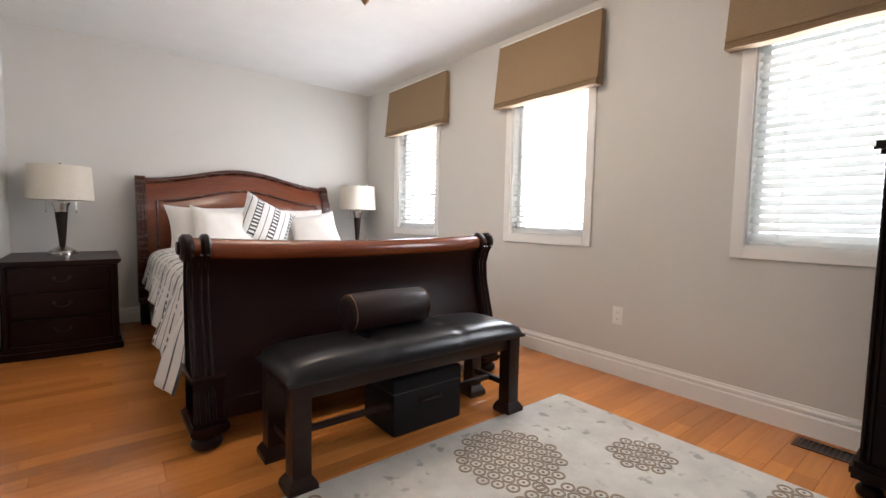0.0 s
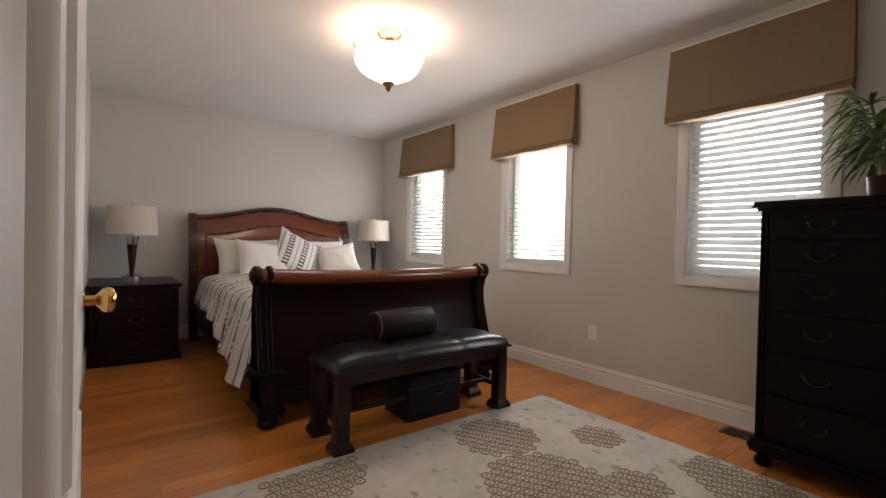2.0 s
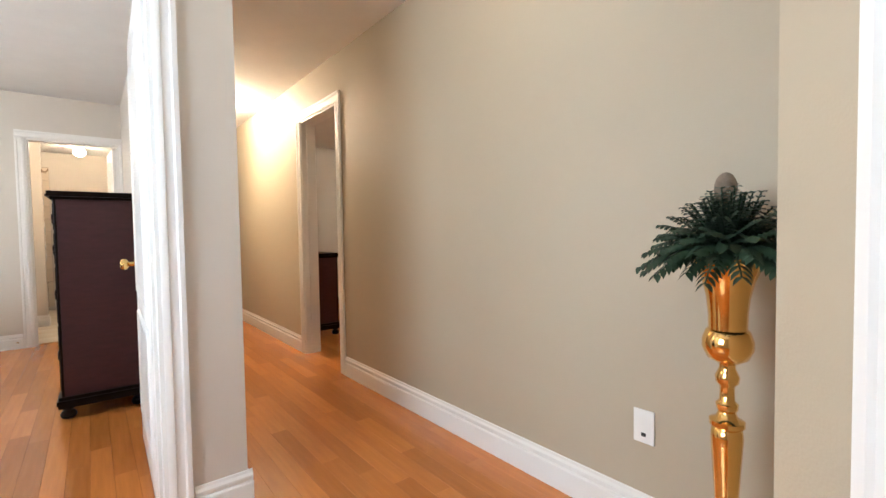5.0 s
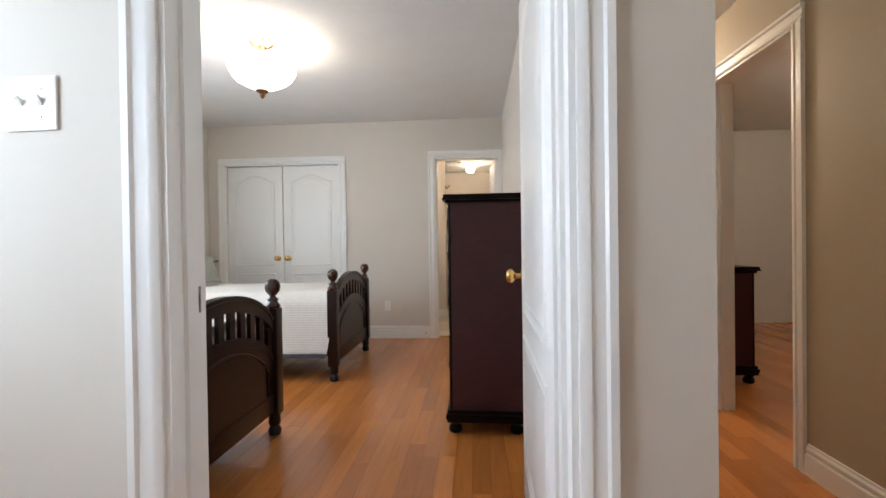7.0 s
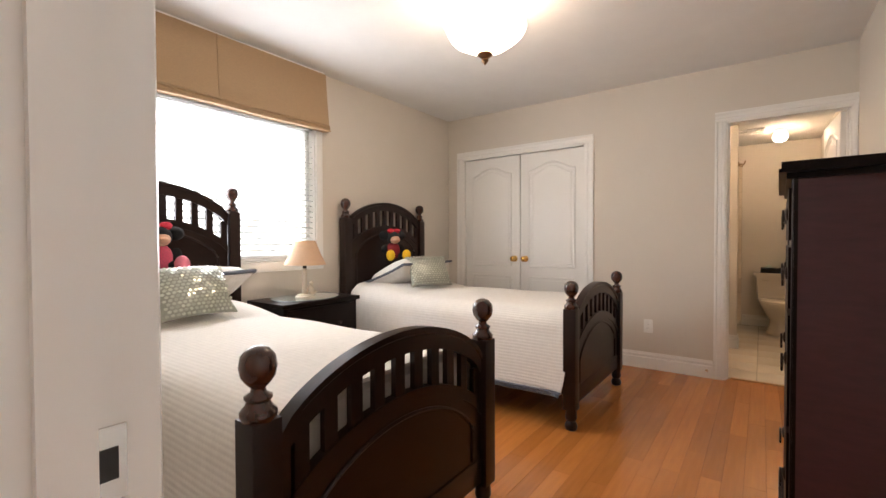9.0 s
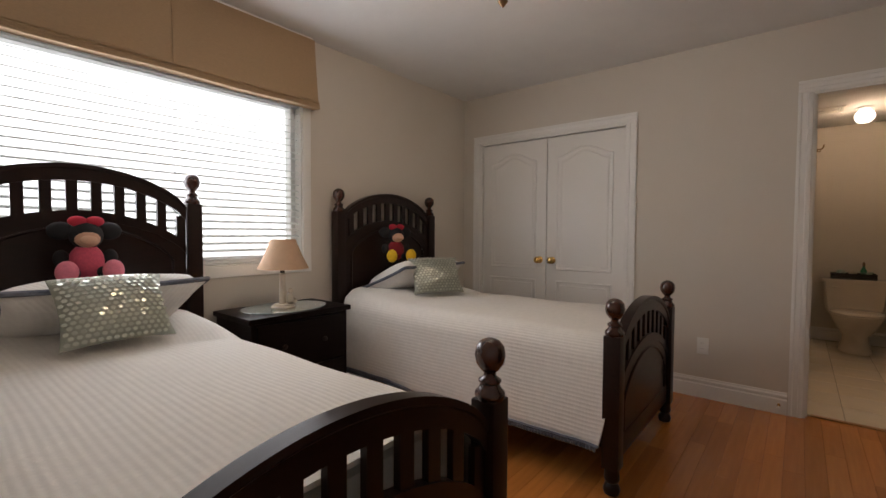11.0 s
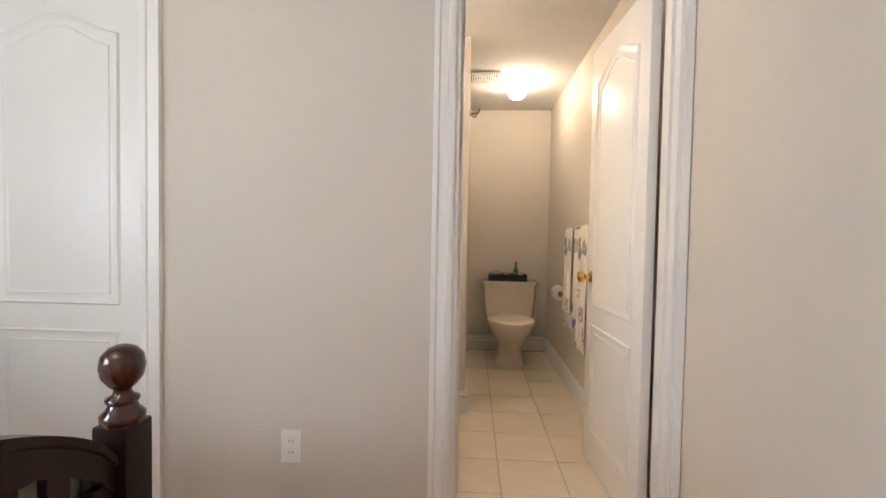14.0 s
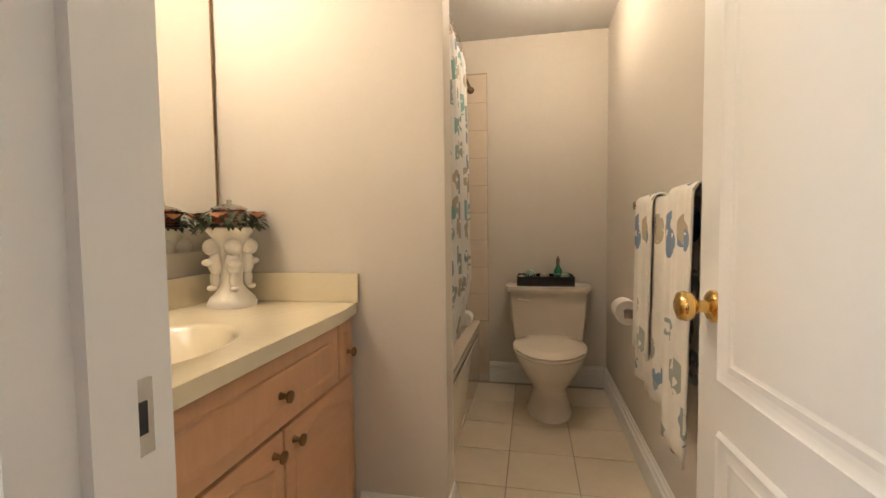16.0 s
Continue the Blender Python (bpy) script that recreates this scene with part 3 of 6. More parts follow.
def fabric(name, base, line, kind, rough=0.9):
    """Woven cloth with bands, ribs or printed motifs laid out in object space."""
    m = mat(name, base, rough, vary=0.05, scale=30, bump=0.25, bscale=260)
    nt = m.node_tree
    b = nt.nodes["Principled BSDF"]
    tc = nt.nodes.new("ShaderNodeTexCoord")
    sp = nt.nodes.new("ShaderNodeSeparateXYZ")
    nt.links.new(tc.outputs["Object"], sp.inputs[0])

    def wave(sock, freq, thresh, off=0.0):
        a = nt.nodes.new("ShaderNodeMath"); a.operation = "MULTIPLY_ADD"
        a.inputs[1].default_value, a.inputs[2].default_value = freq, off
        nt.links.new(sock, a.inputs[0])
        s = nt.nodes.new("ShaderNodeMath"); s.operation = "SINE"
        nt.links.new(a.outputs[0], s.inputs[0])
        g = nt.nodes.new("ShaderNodeMath"); g.operation = "GREATER_THAN"
        g.inputs[1].default_value = thresh
        nt.links.new(s.outputs[0], g.inputs[0])
        return g.outputs[0], s.outputs[0]

    def times(a, c):
        mu = nt.nodes.new("ShaderNodeMath"); mu.operation = "MULTIPLY"
        nt.links.new(a, mu.inputs[0]); nt.links.new(c, mu.inputs[1])
        return mu.outputs[0]

    def top(a, c):
        mu = nt.nodes.new("ShaderNodeMath"); mu.operation = "MAXIMUM"
        nt.links.new(a, mu.inputs[0]); nt.links.new(c, mu.inputs[1])
        return mu.outputs[0]
    old = b.inputs["Base Color"].links[0].from_socket
    mix = nt.nodes.new("ShaderNodeMix"); mix.data_type = "RGBA"
    nt.links.new(old, mix.inputs[6])
    mix.inputs[7].default_value = (*line, 1)
    if kind == "stripes":
        band, _ = wave(sp.outputs[1], 33.0, 0.86)
        thin, _ = wave(sp.outputs[1], 99.0, 0.90)
        big, _ = wave(sp.outputs[1], 11.0, 0.0, 1.0)
        dash, _ = wave(sp.outputs[0], 150.0, -0.1)
        dash2, _ = wave(sp.outputs[2], 150.0, -0.1)
        f = top(times(band, top(dash, dash2)), times(thin, big))
        nt.links.new(f, mix.inputs[0])
    elif kind == "chevron":
        band, _ = wave(sp.outputs[0], 38.0, 0.35)
        dots, _ = wave(sp.outputs[1], 170.0, 0.0)
        edge, _ = wave(sp.outputs[0], 114.0, 0.93)
        nt.links.new(top(times(band, dots), edge), mix.inputs[0])
    elif kind == "ribs":
        ax = nt.nodes.new("ShaderNodeMath"); ax.operation = "ABSOLUTE"
        nt.links.new(sp.outputs[0], ax.inputs[0])
        run = nt.nodes.new("ShaderNodeMath"); run.operation = "SUBTRACT"
        nt.links.new(ax.outputs[0], run.inputs[0]); nt.links.new(sp.outputs[2], run.inputs[1])
        _, s1 = wave(run.outputs[0], 2 * math.pi / 0.021, 0.0)
        _, s2 = wave(sp.outputs[1], 2 * math.pi / 0.016, 0.0)
        half = nt.nodes.new("ShaderNodeMath"); half.operation = "MULTIPLY_ADD"
        half.inputs[1].default_value = 0.55
        nt.links.new(s2, half.inputs[0]); nt.links.new(s1, half.inputs[2])
        s = half.outputs[0]
        r = nt.nodes.new("ShaderNodeMapRange")
        r.inputs["From Min"].default_value, r.inputs["From Max"].default_value = -1.5, -0.5
        r.inputs["To Min"].default_value, r.inputs["To Max"].default_value = 0.07, 0
        nt.links.new(s, r.inputs[0])
        nt.links.new(r.outputs[0], mix.inputs[0])
        bp = nt.nodes.new("ShaderNodeBump")
        bp.inputs["Strength"].default_value, bp.inputs["Distance"].default_value = 0.18, 0.003
        nt.links.new(s, bp.inputs["Height"])
        nt.links.new(bp.outputs[0], b.inputs["Normal"])
    elif kind == "print":
        vo = nt.nodes.new("ShaderNodeTexVoronoi")
        vo.inputs["Scale"].default_value, vo.inputs["Randomness"].default_value = 8.0, 0.6
        nt.links.new(tc.outputs["Object"], vo.inputs["Vector"])
        lt = nt.nodes.new("ShaderNodeMath"); lt.operation = "LESS_THAN"
        lt.inputs[1].default_value = 0.43
        nt.links.new(vo.outputs["Distance"], lt.inputs[0])
        no = nt.nodes.new("ShaderNodeTexNoise")
        no.inputs["Scale"].default_value = 26
        nt.links.new(tc.outputs["Object"], no.inputs["Vector"])
        gt = nt.nodes.new("ShaderNodeMath"); gt.operation = "GREATER_THAN"
        gt.inputs[1].default_value = 0.42
        nt.links.new(no.outputs["Fac"], gt.inputs[0])
        nt.links.new(times(lt.outputs[0], gt.outputs[0]), mix.inputs[0])
        ramp = nt.nodes.new("ShaderNodeValToRGB")
        ramp.color_ramp.interpolation = "CONSTANT"
        e = ramp.color_ramp.elements
        e[0].color, e[1].color, e[1].position = (*line, 1), (0.42, 0.36, 0.26, 1), 0.35
        for pos, col in ((0.6, (0.20, 0.27, 0.38, 1)), (0.8, (0.30, 0.34, 0.33, 1))):
            x = e.new(pos)
            x.color = col
        sr = nt.nodes.new("ShaderNodeSeparateColor")
        nt.links.new(vo.outputs["Color"], sr.inputs[0])
        nt.links.new(sr.outputs[0], ramp.inputs[0])
        nt.links.new(ramp.outputs[0], mix.inputs[7])
    nt.links.new(mix.outputs[2], b.inputs["Base Color"])
    return m


DUVET = fabric("striped_duvet_cotton", (0.66, 0.63, 0.59), (0.10, 0.095, 0.10), "stripes")
PILLOWC = mat("white_pillow_cotton", (0.76, 0.73, 0.69), 0.9, vary=0.03, scale=12, bump=0.2, bscale=260)
BANDC = fabric("white_pillow_with_black_bands", (0.72, 0.70, 0.67), (0.05, 0.05, 0.055), "chevron")
QUILT = fabric("white_ribbed_bedspread", (0.74, 0.71, 0.66), (0.36, 0.35, 0.36), "ribs")
QUILTP = fabric("white_ribbed_pillow_sham", (0.74, 0.71, 0.67), (0.40, 0.39, 0.40), "ribs")
FRINGE = mat("blue_grey_fringe", (0.12, 0.13, 0.16), 0.95, vary=0.35, scale=60)
BOXSPRING = mat("black_box_spring_cloth", (0.02, 0.015, 0.014), 0.9, vary=0.1)
TOWELC = fabric("shell_print_towel", (0.74, 0.70, 0.62), (0.34, 0.36, 0.32), "print")
CURTAINC = fabric("sea_print_curtain", (0.72, 0.71, 0.68), (0.24, 0.38, 0.37), "print")


def table_ceiling_light(x, y, z, name_label):
    ob = thing("ceiling_light", name_label, "ceiling light", x, y, z, group="ceiling lights")
    ob.scale = (1.32, 1.32, 1.08)
    part("canopy", lathe(bmesh.new(), [(0.0, 0), (0.062, 0), (0.062, -0.012), (0.05, -0.022), (0.026, -0.032), (0.02, -0.05), (0.012, -0.05), (0, -0.05)], segs=28), BRONZE, ob, "bronze canopy", 40)
    part("stem", lathe(bmesh.new(), [(0.012, -0.05), (0.012, -0.10), (0.02, -0.11), (0.02, -0.125), (0.012, -0.13), (0.010, -0.34)], segs=14), BRONZE, ob, smooth=40)
    segs = 48
    prof = [(0.165, -0.135), (0.172, -0.150), (0.168, -0.175), (0.150, -0.215), (0.120, -0.25), (0.075, -0.28), (0.03, -0.298), (0.012, -0.302)]
    secs = []
    for r, h in prof + [(r - 0.004, h + 0.002) for r, h in reversed(prof)]:
        secs.append([(r * (1 + 0.035 * math.cos(8 * 2 * math.pi * k / segs) * min(1, r / 0.12)) * math.cos(2 * math.pi * k / segs), r * (1 + 0.035 * math.cos(8 * 2 * math.pi * k / segs) * min(1, r / 0.12)) * math.sin(2 * math.pi * k / segs), h) for k in range(segs)])
    sh = part("shade", loft(bmesh.new(), secs, caps=False), OPAL, ob, "lit scalloped opal glass bowl", 60)
    sh.visible_shadow = False
    part("finial", lathe(bmesh.new(), [(0.0, -0.30), (0.03, -0.303), (0.034, -0.31), (0.022, -0.322), (0.012, -0.33), (0.016, -0.34), (0.008, -0.352), (0.0, -0.362)], segs=16), BRONZE, ob, "bronze finial", 50)
    for k in range(3):
        a = 2 * math.pi * k / 3 + 0.5
        pts = []
        for i in range(13):
            u = i / 12
            r = 0.012 + 0.15 * u
            zz = -0.115 - 0.03 * math.sin(math.pi * u) + 0.035 * max(0, u - 0.6)
            pts.append((r * math.cos(a), r * math.sin(a), zz))
        for i in range(8):
            q = math.pi * i / 7 * 1.5
            pts.append(((0.162 + 0.018 * math.sin(q)) * math.cos(a), (0.162 + 0.018 * math.sin(q)) * math.sin(a), -0.088 - 0.018 * math.cos(q) + 0.012))
        part("scroll_arm", tube(bmesh.new(), pts, 0.0045, 7), BRONZE, ob, smooth=50)
    bulb(x, y, z - 0.19, LAMP_W)
    return ob


LAMP_W = 15
table_ceiling_light(1.875, 2.20, H, "lit bronze ceiling light with scalloped opal glass bowl")
table_ceiling_light(-3.545, -2.09, H, "lit bronze ceiling light with scalloped opal glass bowl")


# ---- first bedroom ----
def sleigh_bed():
    x0, x1 = 1.07, 2.83
    cx, hw = (x0 + x1) / 2, (x1 - x0) / 2
    ob = thing("sleigh_bed", "dark mahogany sleigh bed with arched headboard and rolled footboard", "bed", cx, 3.55, 0)
    oy = -3.55
    prof_f = [(2.155, 0.13), (2.185, 0.28), (2.235, 0.45), (2.275, 0.60), (2.284, 0.71), (2.262, 0.79), (2.235, 0.82)]
    prof_b = [(2.325, 0.80), (2.345, 0.72), (2.35, 0.60), (2.34, 0.40), (2.34, 0.13)]

    def sag(u):
        return -0.022 * (1 - u * u)

    def body(u0, u1, grow, n=16):
        secs = []
        for i in range(n + 1):
            u = u0 + (u1 - u0) * i / n
            secs.append([(u * hw, y + oy - (grow if k < len(prof_f) else -grow * 0.3), z + sag(u) * (z - 0.13) / 0.7) for k, (y, z) in enumerate(prof_f + prof_b)])
        return loft(bmesh.new(), secs)
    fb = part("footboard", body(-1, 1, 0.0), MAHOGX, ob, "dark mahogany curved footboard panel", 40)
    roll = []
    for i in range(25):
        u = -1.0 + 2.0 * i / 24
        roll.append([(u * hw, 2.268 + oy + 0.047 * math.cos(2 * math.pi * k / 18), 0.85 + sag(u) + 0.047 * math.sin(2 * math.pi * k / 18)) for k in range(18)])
    # the roll's maroon reflection is put into its colour
    part("top_roll", loft(bmesh.new(), roll), MAHOGLIT, fb, "glossy mahogany rolled top rail, reflected light in its red-brown colour", 50)
    for s in (-1, 1):
        p = part("footboard_post", body(s * 1.0, s * 0.90, 0.035, 3), MAHOG, fb, smooth=40)
        for q in (0.985, 0.945, 0.915):
            pts = [(s * hw * q, y + oy - 0.037, z + 0.005) for y, z in prof_f]
            part("flute", tube(bmesh.new(), pts, 0.007, 8), MAHOG, fb, smooth=50)
        for q, w in ((1.006, 0.03), (0.925, 0.024)):
            bm = bmesh.new()
            secs = [[(s * hw * q + dx, 2.262 + oy + r * math.cos(2 * math.pi * k / 18), 0.852 + r * math.sin(2 * math.pi * k / 18)) for k in range(18)] for dx, r in ((-w, 0.05), (-w * 0.6, 0.06), (w * 0.2, 0.06), (w * 0.6, 0.048), (w * 0.62, 0.03), (w, 0.026), (w, 0.002))[:: 1]]
            if s < 0:
                secs = [[(2 * s * hw * q - x, y, z) for x, y, z in sec] for sec in secs]
            part("scroll", loft(bm, secs), MAHOG, fb, smooth=40)
        bm = bmesh.new()
        xa, xb = s * hw * 1.0, s * hw * 0.87
        for g, za, zb in ((0.0, 0.13, 0.30), (0.018, 0.30, 0.315), (0.012, 0.11, 0.13), (0.03, 0.085, 0.11), (0.018, 0.07, 0.085)):
            quad_box(bm, min(xa, xb) - g * 0.6, max(xa, xb) + g * 0.6, 2.14 + oy - g, 2.35 + oy + g, za, zb, 0.004)
        part("plinth", bm, MAHOG, ob)
        bm = lathe(bmesh.new(), [(0.04, 0), (0.058, 0.012), (0.064, 0.03), (0.056, 0.05), (0.045, 0.058), (0.05, 0.07)], s * hw * 0.94, 2.175 + oy, 0, 18)
        part("bun_foot", bm, MAHOG, ob, smooth=40)
    part("bottom_rail", box(-hw * 0.87, hw * 0.87, 2.15 + oy, 2.35 + oy, 0.115, 0.20, 0.006), MAHOGX, ob)
    # headboard
    secs, n = [], 32
    for i in range(n + 1):
        u = -1 + 2 * i / n
        crown = 0.13 * (0.5 + 0.5 * math.cos(math.pi * u)) ** 1.15
        k = (1.27 + crown) / 1.27
        pts = [(4.80, 0.2), (4.80, 0.6), (4.79, 0.85), (4.795, 1.0), (4.825, 1.12), (4.865, 1.20), (4.89, 1.235), (4.90, 1.27), (4.925, 1.275), (4.945, 1.25), (4.94, 1.21), (4.91, 1.15), (4.875, 1.05), (4.86, 0.9), (4.87, 0.6), (4.87, 0.2)]
        secs.append([(u * hw, y + oy, z * (k if z > 1.1 else 1 + (k - 1) * max(0, (z - 0.6) / 0.5))) for y, z in pts])
    # headboard wood coloured as lamplight reddens it, posts and crown half as much
    hb = part("headboard", loft(bmesh.new(), secs), MAHOGLIT, ob, "glossy mahogany arched headboard panel, lamplight in its red colour", 40)
    edge = []
    for i in range(33):
        u = -1 + 2 * i / 32
        crown = 0.13 * (0.5 + 0.5 * math.cos(math.pi * u)) ** 1.15
        edge.append([(u * hw * 1.005, 4.905 + oy + 0.036 * math.cos(2 * math.pi * k / 14), 1.285 + crown + 0.026 * math.sin(2 * math.pi * k / 14)) for k in range(14)])
    part("crown_moulding", loft(bmesh.new(), edge), MAHOGMID, hb, smooth=50)
    rim = [(-hw * 0.84, 4.785 + oy, 0.62)] + [(hw * u, 4.80 + oy + 0.02 * (1 - abs(u)), 1.11 + 0.115 * (0.5 + 0.5 * math.cos(math.pi * u / 0.84)) ** 1.1) for u in [-0.84 + 1.68 * i / 20 for i in range(21)]] + [(hw * 0.84, 4.785 + oy, 0.62)]
    part("panel_bead", tube(bmesh.new(), rim, 0.010, 8), MAHOGMID, hb, smooth=50)
    for s in (-1, 1):
        side = [(4.775, 0.2), (4.775, 0.6), (4.765, 0.85), (4.77, 1.0), (4.80, 1.12), (4.85, 1.22), (4.865, 1.29), (4.90, 1.325), (4.94, 1.30), (4.95, 1.25), (4.92, 1.15), (4.885, 1.0), (4.88, 0.6), (4.88, 0.2)]
        bm = loft(bmesh.new(), [[(s * x, y + oy, z) for y, z in side] for x in (hw * 0.925, hw * 1.015)])
        part("headboard_post", bm, MAHOGMID, hb, smooth=40)
        for q in (0.945, 0.975, 1.0):
            part("flute", tube(bmesh.new(), [(s * hw * q, y + oy - 0.002, z) for y, z in side[:7]], 0.007, 8), MAHOGMID, hb, smooth=50)
        part("headboard_leg", box(s * hw * 0.92, s * hw * 1.0, 4.79 + oy, 4.88 + oy, 0, 0.21, 0.004), MAHOG, ob)
        part("side_rail", box(s * hw * 0.93, s * hw * 0.90, 2.34 + oy, 4.80 + oy, 0.14, 0.40, 0.006), MAHOGX, ob)
    return ob


sleigh_bed()


def mattress(name, label, x0, x1, y0, y1, z0, z1, material, category="mattress"):
    ob = thing(name, label, category, (x0 + x1) / 2, (y0 + y1) / 2, z0)
    w, l = x1 - x0, y1 - y0
    part("ticking", box(-w / 2, w / 2, -l / 2, l / 2, 0, z1 - z0, 0.04), material, ob)
    bm = bmesh.new()
    for z in (0.03, z1 - z0 - 0.03):
        tube(bm, [(-w / 2 + 0.03, -l / 2, z), (w / 2 - 0.03, -l / 2, z)], 0.006, 6)
    part("piping", bm, material, ob)
    return ob


mattress("mattress", "white mattress under the striped duvet", 1.16, 2.74, 2.37, 4.76, 0.34, 0.60, PILLOWC)
bs = tagged(new("slat_base"), "dark bed base holding the mattress", "bed base")
bs.location = (1.95, 3.55, 0)
part("frame", box(-0.78, 0.78, -1.19, 1.21, 0.2, 0.34), MAHOG, bs)
for sx in (-0.7, 0.7):
    part("leg", box(sx - 0.03, sx + 0.03, -0.03, 0.03, 0, 0.2), MAHOG, bs)


def draped(name, label, category, x0, x1, y0, y1, top, hems, material, hem_material=None, rnd=0.07, fold=0.012, thick=0.012, nx=64, ny=56, puff=0.03, mound=0.0, foot=False, tassels=False, flare=0.10):
    """A cover over a bed: flat top from x0 to x1, hanging on both sides down to hems(side, v), with soft folds. Origin on the floor at the middle."""
    cx, cy = (x0 + x1) / 2, (y0 + y1) / 2
    ob = thing(name, label, category, cx, cy, 0)
    w, l = x1 - x0, y1 - y0
    bm = bmesh.new()
    rows = []
    rims = [[], []]
    for j in range(ny + 1):
        v = j / ny
        y = -l / 2 + l * v
        row = []
        for i in range(nx + 1):
            u = -1 + 2 * i / nx
            s = 1 if u > 0 else -1
            a = abs(u)
            drop = top - hems(s, v)
            flat = w / 2
            full = flat + drop
            d = a * full
            if d < flat - rnd:
                x, z = d, top + puff * (1 - (d / flat) ** 2) ** 0.5
            elif d < flat + rnd * 0.57:
                q = (d - flat + rnd) / (rnd * 1.57) * math.pi / 2
                x, z = flat - rnd + rnd * math.sin(q), top - rnd + rnd * math.cos(q) + puff * max(0, 1 - ((flat - rnd) / flat) ** 2) ** 0.5 * (1 - q / 1.571)
            else:
                h = d - flat - rnd * 0.57
                f = min(1, h / 0.25)
                x = flat + flare * h + fold * f * (math.sin(v * 37 + s) + 0.6 * math.sin(v * 61 + 2 * s))
                z = top - rnd - h
            z += 0.006 * math.sin(5 * u + 11 * v) * math.cos(7 * v - 3 * u)
            if mound:
                z += mound * max(0, (0.30 - v) / 0.30) ** 0.7 * max(0, 1 - a ** 3)
            row.append((s * x, y + (0.02 * math.sin(9 * a + s) if a > 0.5 else 0), max(z, 0.02)))
        rows.append(row)
        rims[0].append(row[0])
        rims[1].append(row[-1])
    top_rows = [[bm.verts.new(p) for p in r] for r in rows]
    low_rows = [[bm.verts.new((p[0] * (1 - thick / max(0.2, abs(p[0]) + 0.2)), p[1], p[2] - thick)) for p in r] for r in rows]
    for j in range(ny):
        for i in range(nx):
            bm.faces.new((top_rows[j][i], top_rows[j][i + 1], top_rows[j + 1][i + 1], top_rows[j + 1][i]))
            bm.faces.new((low_rows[j][i], low_rows[j + 1][i], low_rows[j + 1][i + 1], low_rows[j][i + 1]))
    for j in range(ny):
        for i in (0, nx):
            bm.faces.new((top_rows[j][i], top_rows[j + 1][i], low_rows[j + 1][i], low_rows[j][i]))
    for i in range(nx):
        for j in (0, ny):
            bm.faces.new((top_rows[j][i], low_rows[j][i], low_rows[j][i + 1], top_rows[j][i + 1]))
    part("cover", bm, material, ob, smooth=60)
    if hem_material:
        for r in rims:
            bm = bmesh.new()
            tube(bm, [(x * 1.004, y, z - 0.004) for x, y, z in r], 0.008, 6)
            if tassels:
                for k in range(0, len(r) - 1):
                    for q in (0.0, 0.5):
                        p = Vector(r[k]).lerp(Vector(r[k + 1]), q)
                        ball(bm, p.x * 1.004, p.y, p.z - 0.020, 0.0085, 1, 1, 1.5, 6)
            part("fringe", bm, hem_material, ob, "blue-grey tasselled fringe" if tassels else "")
    return ob


draped("duvet", "white duvet with black embroidered stripes over the sleigh bed", "duvet", 1.11, 2.77, 2.39, 4.55, 0.645,
       lambda s, v: 0.46 - 0.25 * max(0, 1 - v * 1.5) ** 1.2 if s < 0 else 0.42, DUVET, puff=0.10, fold=0.022, flare=0.30)


def pillow(name, label, w, h, t, material, m, category="pillow", group="", edge=None):
    ob = thing(name, label, category, group=group)
    ob.matrix_basis = m
    part("cover", cushion_mesh(w, h, t), material, ob, smooth=70)
    bm = bmesh.new()
    n = 24
    pts = []
    for k in range(4 * n + 1):
        q = k % (4 * n)
        e, f = divmod(q, n)
        a = -1 + 2 * f / n
        u, v = ((a, -1), (1, a), (-a, 1), (-1, -a))[e]
        pts.append((u * w / 2 * (1 - 0.05 * (1 - v * v)) * (1 - 0.05 * (1 - v * v) * abs(u)), v * h / 2 * (1 - 0.05 * (1 - u * u)) * (1 - 0.05 * (1 - u * u) * abs(v)), 0))
    part("fringe" if edge else "piping", tube(bm, pts, 0.011 if edge else 0.005, 6), edge or material, ob)
    return ob


pillow("bed_pillow", "plump white cotton pillow leaning on the headboard", 0.66, 0.46, 0.2, PILLOWC, pose(1.58, 4.52, 0.86, 62, 0, 4), group="bed pillows")
pillow("bed_pillow", "plump white cotton pillow leaning on the headboard", 0.66, 0.46, 0.2, PILLOWC, pose(2.34, 4.54, 0.86, 62, 0, -3), group="bed pillows")
pillow("cushion", "white cushion with thin grey bands", 0.52, 0.44, 0.17, PILLOWC, pose(1.66, 4.30, 0.85, 58, 6, 8), "cushion")
pillow("cushion", "white cushion with black woven bands, standing on its corner", 0.50, 0.50, 0.16, BANDC, pose(2.02, 4.36, 0.90, 64, 26, 0), "cushion")
pillow("cushion", "small white cushion leaning sideways", 0.46, 0.40, 0.15, PILLOWC, pose(2.48, 4.32, 0.84, 60, -10, -10), "cushion")


